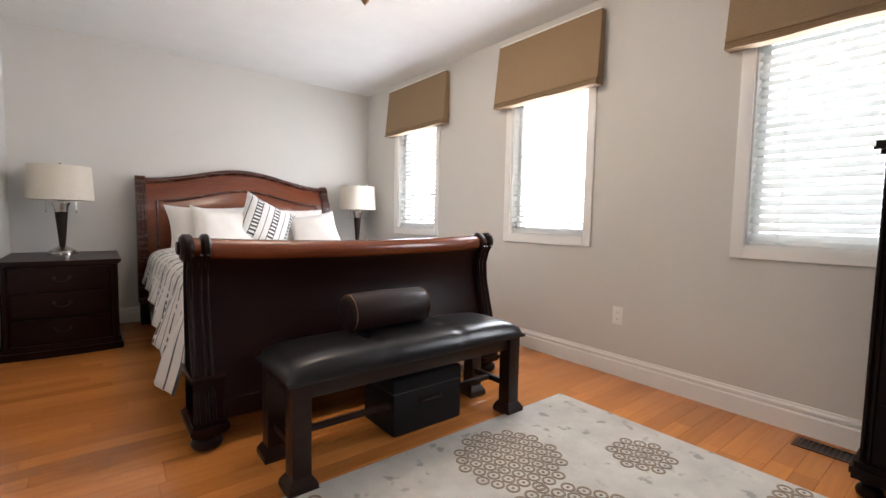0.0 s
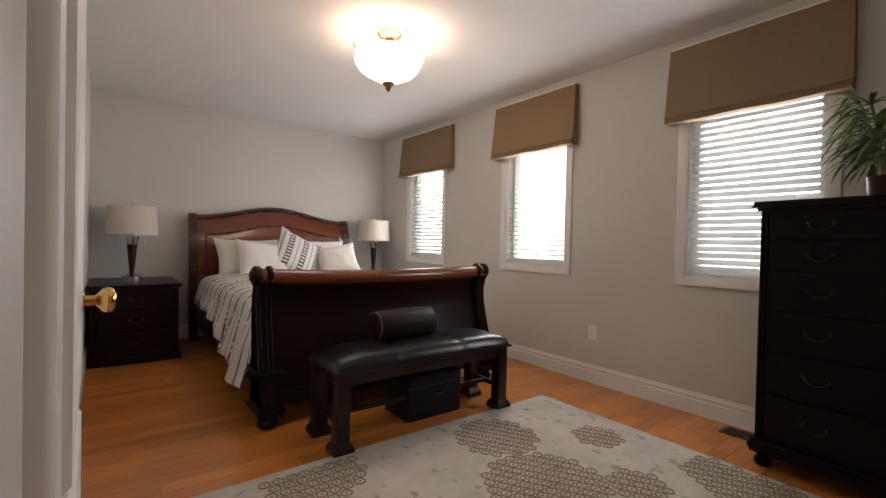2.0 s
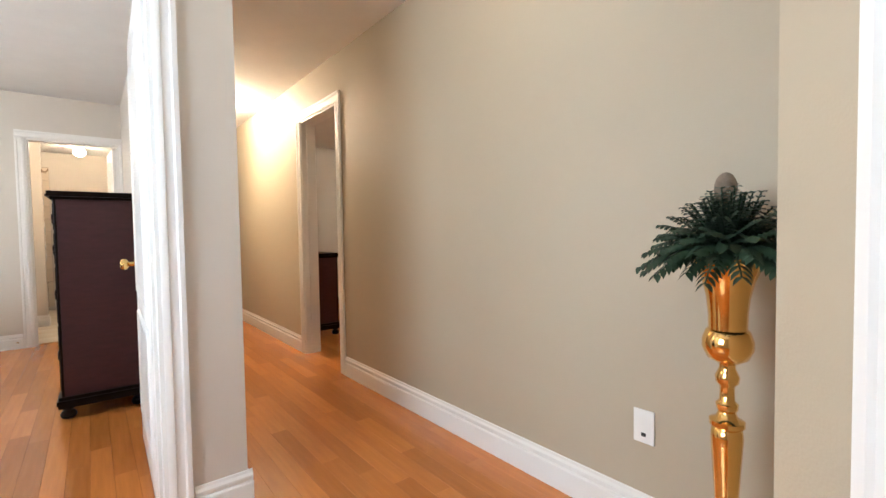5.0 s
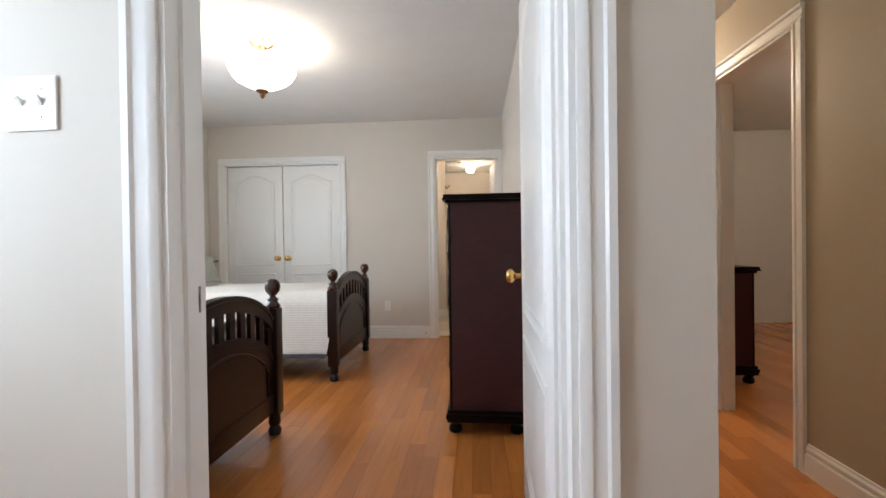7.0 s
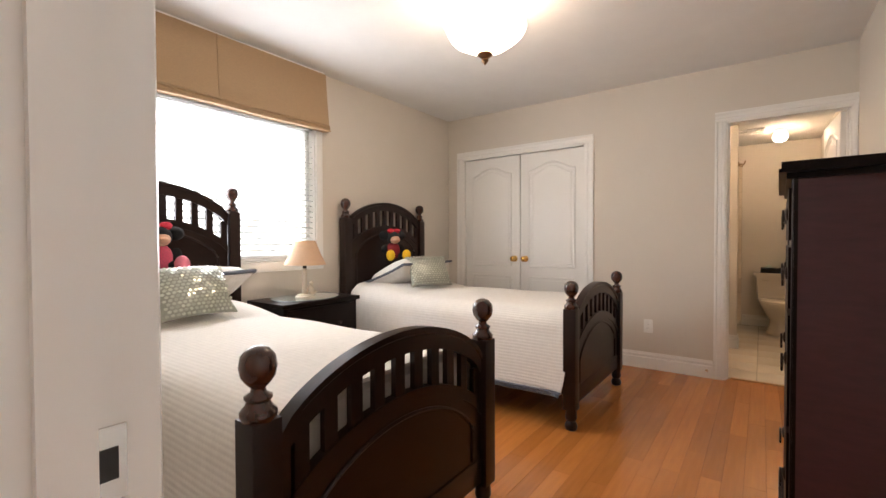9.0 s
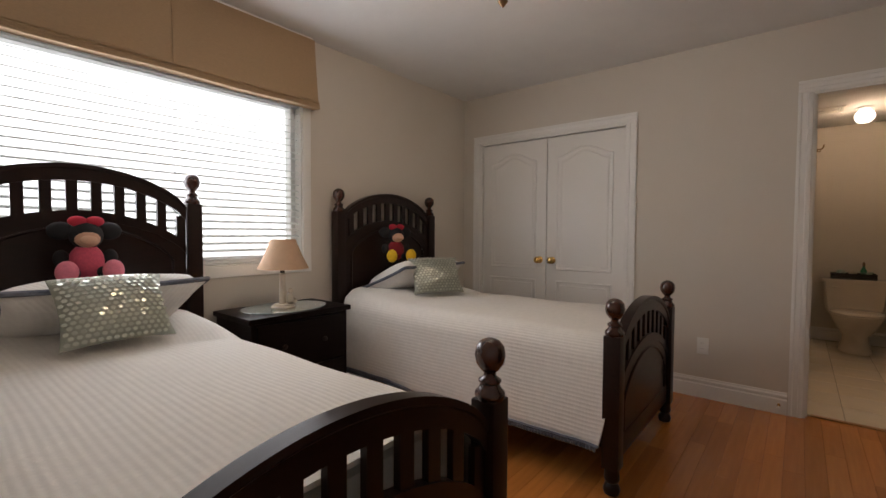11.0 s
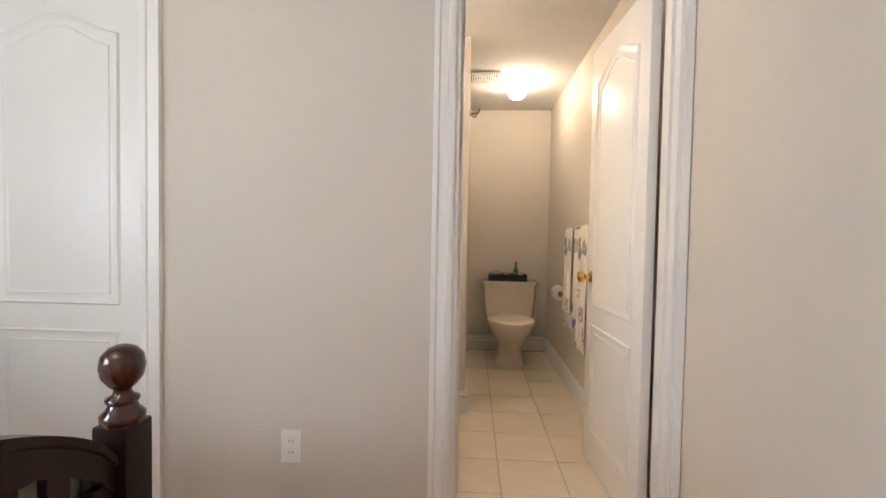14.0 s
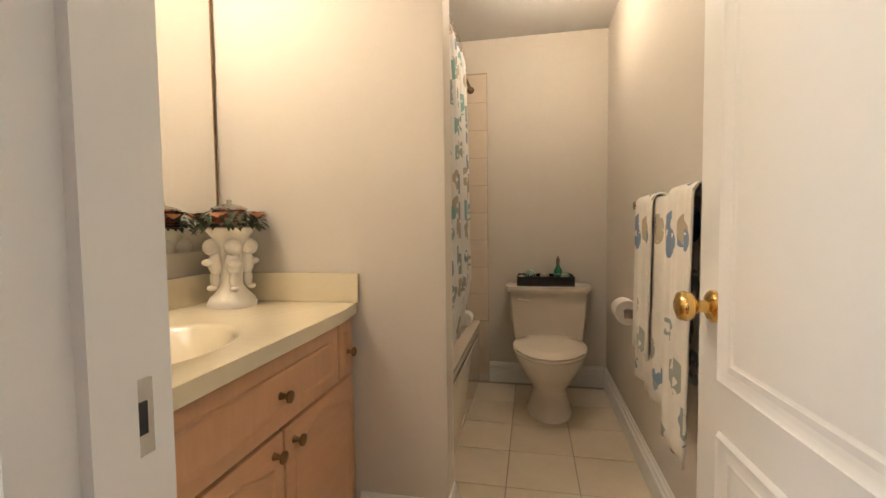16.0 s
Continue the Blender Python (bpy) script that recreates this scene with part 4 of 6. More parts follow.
def bench():
    ob = thing("bench", "dark wood bench with tufted black leather seat", "bench", 1.885, 1.80, 0)
    w, d = 1.20, 0.37
    for sx in (-1, 1):
        for sy in (-1, 1):
            bm = bmesh.new()
            px, py = sx * (w / 2 - 0.045), sy * (d / 2 - 0.045)
            quad_box(bm, px - 0.036, px + 0.036, py - 0.036, py + 0.036, 0.055, 0.42, 0.004)
            lg = part("leg", bm, ESPRESSO, ob)
            bm = bmesh.new()
            secs = [[(px + a * r, py + b * r, z) for a, b in ((-1, -1), (1, -1), (1, 1), (-1, 1))] for r, z in ((0.052, 0), (0.056, 0.012), (0.054, 0.03), (0.044, 0.048), (0.037, 0.058))]
            part("foot_block", loft(bm, secs), ESPRESSO, lg, smooth=20)
    for sy in (-1, 1):
        part("apron", box(-w / 2 + 0.08, w / 2 - 0.08, sy * (d / 2 - 0.045) - 0.014, sy * (d / 2 - 0.045) + 0.014, 0.335, 0.405, 0.003), ESPRESSO, ob)
    for sx in (-1, 1):
        part("apron", box(sx * (w / 2 - 0.045) - 0.014, sx * (w / 2 - 0.045) + 0.014, -d / 2 + 0.08, d / 2 - 0.08, 0.335, 0.405, 0.003), ESPRESSO, ob)
        part("stretcher", box(sx * (w / 2 - 0.045) - 0.012, sx * (w / 2 - 0.045) + 0.012, -d / 2 + 0.08, d / 2 - 0.08, 0.13, 0.16, 0.003), ESPRESSO, ob)
    part("stretcher", box(-w / 2 + 0.06, w / 2 - 0.06, -0.012, 0.012, 0.133, 0.157, 0.003), ESPRESSO, ob)
    # cushion with two rows of tufting
    bm = bmesh.new()
    nx, ny = 48, 14
    g = []
    for j in range(ny + 1):
        row = []
        for i in range(nx + 1):
            u, v = -1 + 2 * i / nx, -1 + 2 * j / ny
            z = 0.415 + 0.075 * ((1 - abs(u) ** 9) * (1 - abs(v) ** 5)) ** 0.45
            for k in (-1 / 3, 1 / 3):
                dx = (u - k) * w / 2
                z -= 0.012 * math.exp(-(dx / 0.016) ** 2) * (1 - 0.5 * abs(v))
                z -= 0.016 * math.exp(-(dx / 0.03) ** 2 - ((v) * d / 2 / 0.03) ** 2)
            row.append(bm.verts.new((u * (w / 2 + 0.012), v * (d / 2 + 0.012), z)))
        g.append(row)
    for j in range(ny):
        for i in range(nx):
            bm.faces.new((g[j][i], g[j][i + 1], g[j + 1][i + 1], g[j + 1][i]))
    rim = g[0] + [g[j][nx] for j in range(1, ny + 1)] + g[ny][-2::-1] + [g[j][0] for j in range(ny - 1, 0, -1)]
    low = [bm.verts.new((v.co.x * 0.99, v.co.y * 0.985, 0.402)) for v in rim]
    for k in range(len(rim)):
        bm.faces.new((rim[k], low[k], low[(k + 1) % len(rim)], rim[(k + 1) % len(rim)]))
    bm.faces.new(low[::-1])
    st = part("seat", bm, LEATHER, ob, "padded black leather seat", 60)
    for k in (-1 / 3, 1 / 3):
        for v in (-0.45, 0.45):
            part("button", ball(bmesh.new(), k * w / 2, v * d / 2, 0.475, 0.009, 1, 1, 0.5, 10), LEATHER, st)
    return ob


bench()
bo = thing("bolster", "dark brown leather bolster cushion with stitched ends, on the bench", "cushion", 1.84, 1.90, 0.485 + 0.085, 2)
secs = []
for x, r in ((-0.215, 0.02), (-0.214, 0.06), (-0.208, 0.078), (-0.19, 0.086), (0, 0.09), (0.19, 0.086), (0.208, 0.078), (0.214, 0.06), (0.215, 0.02)):
    secs.append([(x, r * math.cos(2 * math.pi * k / 24), r * (0.95 if math.sin(2 * math.pi * k / 24) < 0 else 1) * math.sin(2 * math.pi * k / 24)) for k in range(24)])
part("cover", loft(bmesh.new(), secs), mat("dark_brown_leather", (0.014, 0.006, 0.005), 0.5, vary=0.15, scale=14, bump=0.1, bscale=160, spec=0.2), bo, smooth=50)
STITCH = mat("brown_stitching", (0.16, 0.08, 0.04), 0.8)
for x in (-0.2, 0.2):
    part("stitching", tube(bmesh.new(), [(x, 0.084 * math.cos(2 * math.pi * k / 24), 0.084 * math.sin(2 * math.pi * k / 24)) for k in range(25)], 0.0025, 5), STITCH, bo)
sc = thing("storage_case", "black storage case under the bench", "case", 2.0, 1.90, 0)
CASEM = mat("black_case_vinyl", (0.008, 0.008, 0.009), 0.5, vary=0.1, scale=20, bump=0.1, spec=0.2)
part("body", box(-0.2, 0.2, -0.14, 0.14, 0, 0.27, 0.015), CASEM, sc)
part("lid_seam", box(-0.202, 0.202, -0.142, 0.142, 0.20, 0.206), DARK, sc)
part("handle", tube(bmesh.new(), [(-0.06, -0.142, 0.15), (-0.055, -0.16, 0.15), (0.055, -0.16, 0.15), (0.06, -0.142, 0.15)], 0.006), PEWTER, sc)


def nightstand(x, y, w, d, h, rz=0):
    ob = thing("nightstand", "dark mahogany nightstand with three bowed drawers", "nightstand", x, y, 0, rz, "nightstands")
    bm = bmesh.new()
    bowed(bm, -w / 2 + 0.02, w / 2 - 0.02, d / 2, -d / 2 + 0.03, 0.02, 0.09, h - 0.035)
    body = part("body", bm, MAHOG, ob, smooth=30)
    bm = bmesh.new()
    for g, z0, z1 in ((0.0, h - 0.022, h), (-0.010, h - 0.034, h - 0.022)):
        bowed(bm, -w / 2 - g, w / 2 + g, d / 2, -d / 2 - g, 0.02, z0, z1)
    part("top", bm, MAHOGX, ob, smooth=30)
    bm = bmesh.new()
    for g, z0, z1 in ((0.004, 0.05, 0.09), (0.016, 0.0, 0.05)):
        bowed(bm, -w / 2 - g + 0.015, w / 2 + g - 0.015, d / 2, -d / 2 - g + 0.02, 0.02, z0, z1)
    part("plinth", bm, MAHOGX, ob, smooth=30)
    hh = (h - 0.14) / 3
    for k in range(3):
        z0 = 0.10 + k * hh
        bm = bowed(bmesh.new(), -w / 2 + 0.07, w / 2 - 0.07, 0, -d / 2 + 0.018, 0.024, z0 + 0.008, z0 + hh - 0.008)
        dr = part("drawer", bm, MAHOGX, ob, smooth=30)
        bail(dr, 0, -d / 2 - 0.004, z0 + hh / 2 + 0.012, 0.085)
    for s in (-1, 1):
        part("pilaster", tube(bmesh.new(), [(s * (w / 2 - 0.045), -d / 2 + 0.026, 0.09), (s * (w / 2 - 0.045), -d / 2 + 0.026, h - 0.036)], 0.016, 10), MAHOG, ob, smooth=50)
    return ob


nightstand(0.585, 4.50, 0.66, 0.84, 0.66)
nightstand(3.13, 4.70, 0.48, 0.50, 0.66)


def table_lamp(x, y, z):
    ob = thing("table_lamp", "nickel and dark wood table lamp with cream drum shade", "lamp", x, y, z, 0, "bedside lamps")
    ob.scale = (1.2, 1.2, 1.22)
    part("base", lathe(bmesh.new(), [(0, 0), (0.078, 0), (0.078, 0.012), (0.07, 0.016), (0.07, 0.024), (0.03, 0.046), (0.018, 0.052), (0, 0.052)], segs=28), CHROME, ob, "brushed nickel base", 30)
    part("column", lathe(bmesh.new(), [(0.015, 0.05), (0.017, 0.07), (0.034, 0.27), (0.034, 0.272)], segs=20), ESPRESSO, ob, "tapered dark wood column", 40)
    part("collar", lathe(bmesh.new(), [(0.034, 0.27), (0.036, 0.275), (0.038, 0.30), (0.05, 0.325), (0.05, 0.33), (0.012, 0.332), (0.012, 0.36), (0, 0.36)], segs=20), CHROME, ob, "nickel collar", 40)
    bm = bmesh.new()
    lathe(bm, [(0.172, 0.345), (0.160, 0.56), (0.157, 0.56), (0.169, 0.345)], segs=40)
    part("shade", bm, LAMPSHADE, ob, "cream linen drum shade", 50)
    part("top_ring", lathe(bmesh.new(), [(0.006, 0.545), (0.158, 0.55), (0.158, 0.553), (0.006, 0.553)], segs=30), LAMPSHADE, ob)
    part("finial", lathe(bmesh.new(), [(0.004, 0.36), (0.004, 0.565), (0.010, 0.57), (0.008, 0.58), (0, 0.583)], segs=10), CHROME, ob)
    for s in (-1, 1):
        part("pull_chain", tube(bmesh.new(), [(s * 0.075, 0, 0.35), (s * 0.075, 0, 0.275)], 0.0016, 5), CHROME, ob)
        part("chain_knob", ball(bmesh.new(), s * 0.075, 0, 0.27, 0.007, segs=8), CHROME, ob)
    return ob


table_lamp(0.57, 4.66, 0.66)
table_lamp(3.14, 4.70, 0.66)


def tall_chest(x, y, rz, w, d, h, label, plum=False, rows=None):
    """A tall chest whose front faces -y before turning."""
    ob = thing("chest_of_drawers", label, "chest of drawers", x, y, 0, rz)
    wood, side = (PLUMW, PLUMW) if plum else (CHESTW, CHESTW)
    bow = 0.0 if plum else 0.03
    bm = bowed(bmesh.new(), -w / 2 + 0.012, w / 2 - 0.012, d / 2, -d / 2 + 0.035, bow, 0.13, h - 0.045)
    part("body", bm, side, ob, smooth=30)
    bm = bmesh.new()
    for g, z0, z1 in ((0.012, h - 0.02, h), (0.018, h - 0.03, h - 0.02), (0.0, h - 0.047, h - 0.03)):
        bowed(bm, -w / 2 - g, w / 2 + g, d / 2, -d / 2 - g + 0.012, bow, z0, z1)
    part("top", bm, CHESTW, ob, smooth=30)
    bm = bmesh.new()
    for g, z0, z1 in ((0.0, 0.115, 0.135), (0.010, 0.09, 0.115), (0.004, 0.07, 0.09)):
        bowed(bm, -w / 2 - g, w / 2 + g, d / 2, -d / 2 - g + 0.012, bow, z0, z1)
    part("base_moulding", bm, CHESTW, ob, smooth=30)
    for sx in (-1, 1):
        for sy in (-1, 1):
            bm = lathe(bmesh.new(), [(0.02, 0), (0.034, 0.006), (0.040, 0.022), (0.034, 0.04), (0.022, 0.048), (0.03, 0.056), (0.04, 0.07)], sx * (w / 2 - 0.045), sy * (d / 2 - 0.05) - (0.0 if sy > 0 else 0.0), 0, 16)
            part("bun_foot", bm, CHESTW, ob, smooth=40)
    if plum:
        part("face_frame", box(-w / 2 + 0.008, w / 2 - 0.008, -d / 2 + 0.029, -d / 2 + 0.038, 0.135, h - 0.047), CHESTW, ob)
    rows = rows or [0.12, 0.13, 0.17, 0.18, 0.19, 0.20]
    total = sum(rows)
    z = h - 0.06
    for r in rows:
        hh = r / total * (h - 0.06 - 0.15)
        bm = bowed(bmesh.new(), -w / 2 + 0.055, w / 2 - 0.055, 0, -d / 2 + 0.018, bow, z - hh + 0.012, z - 0.008)
        bmesh.ops.bevel(bm, geom=[e for e in bm.edges if e.is_boundary is False and abs(e.calc_face_angle(0)) > 0.6], offset=0.004, segments=1, affect="EDGES")
        dr = part("drawer", bm, CHESTW, ob, smooth=30)
        for sx in (-1, 1):
            hx = sx * w * 0.24
            yb = -d / 2 + 0.018 - bow * (1 - (2 * hx / (w - 0.11)) ** 2)
            if plum:
                bm = lathe(bmesh.new(), [(0, 0), (0.021, 0), (0.021, 0.003), (0.016, 0.006), (0.008, 0.007), (0, 0.009)], segs=16)
                bmesh.ops.rotate(bm, verts=bm.verts[:], matrix=Euler((radians(90), 0, 0)).to_matrix())
                bmesh.ops.translate(bm, verts=bm.verts[:], vec=(hx, yb, z - hh / 2 + 0.008))
                pts = [(hx + 0.026 * math.sin(2 * math.pi * k / 18), yb - 0.012, z - hh / 2 - 0.006 - 0.026 * math.cos(2 * math.pi * k / 18)) for k in range(19)]
                tube(bm, pts, 0.0035, 6)
                part("ring_pull", bm, PEWTER, dr, "dark pewter ring pull", 50)
            else:
                bail(dr, hx, yb, z - hh / 2 + 0.012, 0.09)
        z -= hh
    for s in (-1, 1):
        for k in (0, 1):
            part("reeded_corner", tube(bmesh.new(), [(s * (w / 2 - 0.020 - 0.018 * k), -d / 2 + 0.032, 0.135), (s * (w / 2 - 0.020 - 0.018 * k), -d / 2 + 0.032, h - 0.047)], 0.008, 8), CHESTW, ob, smooth=50)
    return ob


tall_chest(3.175, -0.085, -90, 0.98, 0.47, 1.305, "tall black-brown chest of drawers with bowed front")
tall_chest(-3.405, -0.582, -1.5, 0.78, 0.44, 1.325, "tall plum-brown chest with dark drawers and ring pulls", True, [0.13, 0.15, 0.26, 0.30])
tall_chest(-4.39, 1.19, 180, 0.88, 0.44, 0.86, "low dark dresser against the far bedroom wall", True, [0.2, 0.25, 0.25])


def rug():
    m = mat("cream_distressed_rug", (0.50, 0.465, 0.405), 0.95, vary=0.22, scale=5, bump=0.5, bscale=300)
    nt = m.node_tree
    b = nt.nodes["Principled BSDF"]
    tc = nt.nodes.new("ShaderNodeTexCoord")
    old = b.inputs["Base Color"].links[0].from_socket
    n = nt.nodes.new("ShaderNodeTexNoise")
    n.inputs["Scale"].default_value, n.inputs["Detail"].default_value = 14, 8
    nt.links.new(tc.outputs["Object"], n.inputs["Vector"])
    r = nt.nodes.new("ShaderNodeMapRange")
    r.inputs["From Min"].default_value, r.inputs["From Max"].default_value = 0.60, 0.68
    nt.links.new(n.outputs["Fac"], r.inputs[0])
    mx = nt.nodes.new("ShaderNodeMix"); mx.data_type = "RGBA"
    nt.links.new(old, mx.inputs[6])
    mx.inputs[7].default_value = (0.30, 0.275, 0.24, 1)
    nt.links.new(r.outputs[0], mx.inputs[0])
    nt.links.new(mx.outputs[2], b.inputs["Base Color"])
    brown = mat("taupe_rug_pile", (0.25, 0.19, 0.135), 0.95, vary=0.2, scale=30, bump=0.5, bscale=300)
    ob = thing("rug", "cream distressed rug with taupe ring medallions", "rug", 1.73, 0.53, 0)
    hw, hl = 1.115, 1.10
    part("pile", box(-hw, hw, -hl, hl, 0, 0.010, 0.003), m, ob)
    part("binding", box(-hw - 0.006, hw + 0.006, -hl - 0.006, hl + 0.006, 0, 0.007, 0.002), mat("beige_binding", (0.45, 0.40, 0.33), 0.9, vary=0.1), ob)

    def medallion(cx, cy, rad):
        bm = bmesh.new()
        p = 0.058
        cells = []
        k = int(rad / p) + 2
        for a in range(-k, k + 1):
            for c in range(-k, k + 1):
                x, y = (a + 0.5 * (c % 2)) * p, c * p * 0.866
                if math.hypot(x, y) < rad - 0.02:
                    cells.append((x, y))
        for x, y in cells:
            X, Y = cx + x, cy + y
            if abs(X) > hw - 0.03 or abs(Y) > hl - 0.03:
                continue
            for r0, r1, sg in ((0.019, 0.0275, 12), (0.0, 0.006, 8)):
                secs = []
                for rr, zz in ((r0, 0.0095), (r0, 0.0122), (r1, 0.0122), (r1, 0.0095)):
                    secs.append([(X + max(rr, 0.0003) * math.cos(2 * math.pi * q / sg), Y + max(rr, 0.0003) * math.sin(2 * math.pi * q / sg), zz) for q in range(sg)])
                loft(bm, secs, caps=False)
        part("medallion", bm, brown, ob, "taupe medallion of linked rings")
    for cx, cy, rad in ((1.14, 1.50, 0.24), (2.10, 1.33, 0.25), (1.95, 0.86, 0.30), (2.57, 1.01, 0.17), (2.28, 0.615, 0.15), (2.72, 0.36, 0.26), (1.3, 0.5, 0.33), (0.85, 0.95, 0.2), (2.1, -0.2, 0.3), (1.2, -0.3, 0.2)):
        medallion(cx - 1.73, cy - 0.53, rad)
    return ob


rug()


def leaf_blade(bm, base, direction, length, width, droop, n=6):
    base, d = Vector(base), Vector(direction).normalized()
    side = d.cross(Vector((0, 0, 1)))
    side = side.normalized() if side.length > 0.05 else Vector((1, 0, 0))
    rows = []
    for i in range(n + 1):
        u = i / n
        p = base + d * length * u + Vector((0, 0, -droop * length * u * u))
        wd = width * math.sin(math.pi * min(1, 0.08 + 0.92 * u)) ** 0.8 * (1 - 0.3 * u)
        rows.append((bm.verts.new(p - side * wd / 2 + Vector((0, 0, wd * 0.12))), bm.verts.new(p), bm.verts.new(p + side * wd / 2 + Vector((0, 0, wd * 0.12)))))
    for a, b in zip(rows, rows[1:]):
        bm.faces.new((a[0], a[1], b[1], b[0]))
        bm.faces.new((a[1], a[2], b[2], b[1]))


LEAFG = mat("bamboo_leaf_green", (0.11, 0.17, 0.045), 0.45, vary=0.3, scale=12)
FERN = mat("dark_fern_green", (0.018, 0.045, 0.022), 0.55, vary=0.3, scale=15)
CANE = mat("green_cane", (0.22, 0.20, 0.08), 0.5, vary=0.2, scale=12)
rng = random.Random(7)
pl = thing("potted_bamboo", "leafy green bamboo in a brown pot on the chest", "plant", 3.16, -0.02, 1.305)
part("pot", lathe(bmesh.new(), [(0, 0), (0.055, 0), (0.06, 0.01), (0.068, 0.10), (0.072, 0.105), (0.066, 0.106), (0.062, 0.09), (0, 0.09)], segs=24), mat("brown_glazed_pot", (0.06, 0.03, 0.02), 0.3, vary=0.2, scale=12), pl, "brown glazed pot", 40)
tips = []
for k in range(9):
    a = k * 0.7 + rng.uniform(-0.2, 0.2)
    L = rng.uniform(0.22, 0.48)
    pts = [(0.025 * math.cos(a) + 0.10 * math.cos(a) * (i / 6) ** 2 * L * 2, 0.025 * math.sin(a) + 0.10 * math.sin(a) * (i / 6) ** 2 * L * 2, 0.085 + L * i / 6) for i in range(7)]
    part("cane", tube(bmesh.new(), pts, 0.006, 7), CANE, pl, smooth=50)
    tips.append((pts, a))
for pts, a in tips:
    bm = bmesh.new()
    for i in (2, 3, 4, 5, 6, 6):
        for q in range(4):
            b = a + rng.uniform(-1.6, 1.6)
            leaf_blade(bm, pts[i], (math.cos(b), math.sin(b), rng.uniform(0.1, 0.9)), rng.uniform(0.14, 0.27), rng.uniform(0.018, 0.032), rng.uniform(0.4, 1.0))
    part("foliage", bm, LEAFG, pl, smooth=60)


def outlet(name, label, m, slots=True, w=0.072, h=0.116, toggles=0):
    """Wall plate in the x, z plane, facing -y."""
    ob = thing(name, label, "switch" if toggles else "outlet")
    ob.matrix_basis = m
    part("plate", box(-w / 2, w / 2, -0.006, 0, -h / 2, h / 2, 0.003), PLASTIC, ob)
    if toggles:
        for k in range(toggles):
            x = (k - (toggles - 1) / 2) * 0.046
            part("toggle", extrude(bmesh.new(), [(-0.006, -0.006), (-0.018, 0.010), (-0.018, 0.015), (-0.006, 0.008)], "x", x - 0.005, x + 0.005), PLASTIC, ob)
            for z in (-0.03, 0.03):
                part("screw", ball(bmesh.new(), x, -0.006, z, 0.003, 1, 0.4, 1, 8), CHROME, ob)
    elif slots:
        for z in (-0.02, 0.02):
            r = part("receptacle", lathe(bmesh.new(), [(0, -0.0), (0.0165, 0.0), (0.0165, 0.002), (0, 0.002)], segs=20), PLASTIC, ob)
            r.matrix_basis = pose(0, -0.006, z, 90)
            for x in (-0.006, 0.006):
                part("slot", box(x - 0.001, x + 0.001, -0.0088, -0.008, z - 0.004, z + 0.004), DARK, ob)
    return ob


outlet("wall_outlet", "white duplex wall outlet", pose(3.42, 1.62, 0.392, 0, 0, -90))
outlet("wall_outlet", "white duplex wall outlet", pose(-5.53, -1.64, 0.366, 0, 0, 90))
outlet("wall_outlet", "white wall plate above the hallway baseboard", pose(-0.421, 0.835, 0.376), False)
part("jack", box(-0.008, 0.008, -0.0075, -0.006, -0.034, -0.022), DARK, bpy.data.objects["wall_outlet.002"])
outlet("light_switch", "white double toggle light switch plate", pose(-1.49, -1.575, 1.36, 0, 0, 90), toggles=2, w=0.116)


def floor_vent(x, y, rz):
    ob = thing("floor_vent", "brown slotted floor register", "floor vent", x, y, -0.001, rz)
    VENTM = mat("brown_vent_metal", (0.09, 0.05, 0.03), 0.45, 0.6, vary=0.15)
    bm = bmesh.new()
    for x0, x1, y0, y1 in ((-0.15, 0.15, -0.06, -0.045), (-0.15, 0.15, 0.045, 0.06), (-0.15, -0.135, -0.045, 0.045), (0.135, 0.15, -0.045, 0.045)):
        quad_box(bm, x0, x1, y0, y1, 0, 0.006)
    part("frame", bm, VENTM, ob)
    part("well", box(-0.135, 0.135, -0.045, 0.045, 0, 0.0015), DARK, ob)
    for k in range(14):
        part("slat", box(-0.13 + k * 0.0195, -0.13 + k * 0.0195 + 0.007, -0.045, 0.045, 0.0015, 0.005), VENTM, ob)


floor_vent(3.30, 0.50, 90)

# ---- hallway ----
va = thing("floor_vase", "tall turned gold floor vase filled with dark fern", "vase", -0.095, 0.60, 0)
prof = [(0, 0), (0.105, 0), (0.108, 0.012), (0.09, 0.02), (0.05, 0.035), (0.026, 0.06), (0.017, 0.10), (0.016, 0.15), (0.021, 0.162), (0.022, 0.178), (0.015, 0.195), (0.017, 0.24), (0.024, 0.34), (0.033, 0.48), (0.036, 0.53), (0.034, 0.548), (0.030, 0.553), (0.039, 0.560), (0.039, 0.572), (0.024, 0.580), (0.019, 0.594), (0.024, 0.602), (0.025, 0.614), (0.017, 0.622), (0.016, 0.645), (0.017, 0.66), (0.025, 0.668), (0.027, 0.683), (0.021, 0.696), (0.017, 0.706), (0.02, 0.722)]
part("stem", lathe(bmesh.new(), prof, segs=32), GOLD, va, smooth=45)
part("knop", lathe(bmesh.new(), [(0.02, 0.715), (0.045, 0.73), (0.056, 0.755), (0.056, 0.775), (0.048, 0.798), (0.044, 0.802)], segs=32), GOLD, va, smooth=60)
part("trumpet", lathe(bmesh.new(), [(0.042, 0.80), (0.043, 0.84), (0.047, 0.88), (0.056, 0.92), (0.074, 0.965), (0.102, 1.000), (0.105, 1.004), (0.100, 1.004), (0.070, 0.967), (0.05, 0.92), (0.038, 0.84), (0, 0.835)], segs=40), GOLD, va, smooth=50)
rng = random.Random(3)
bm = bmesh.new()
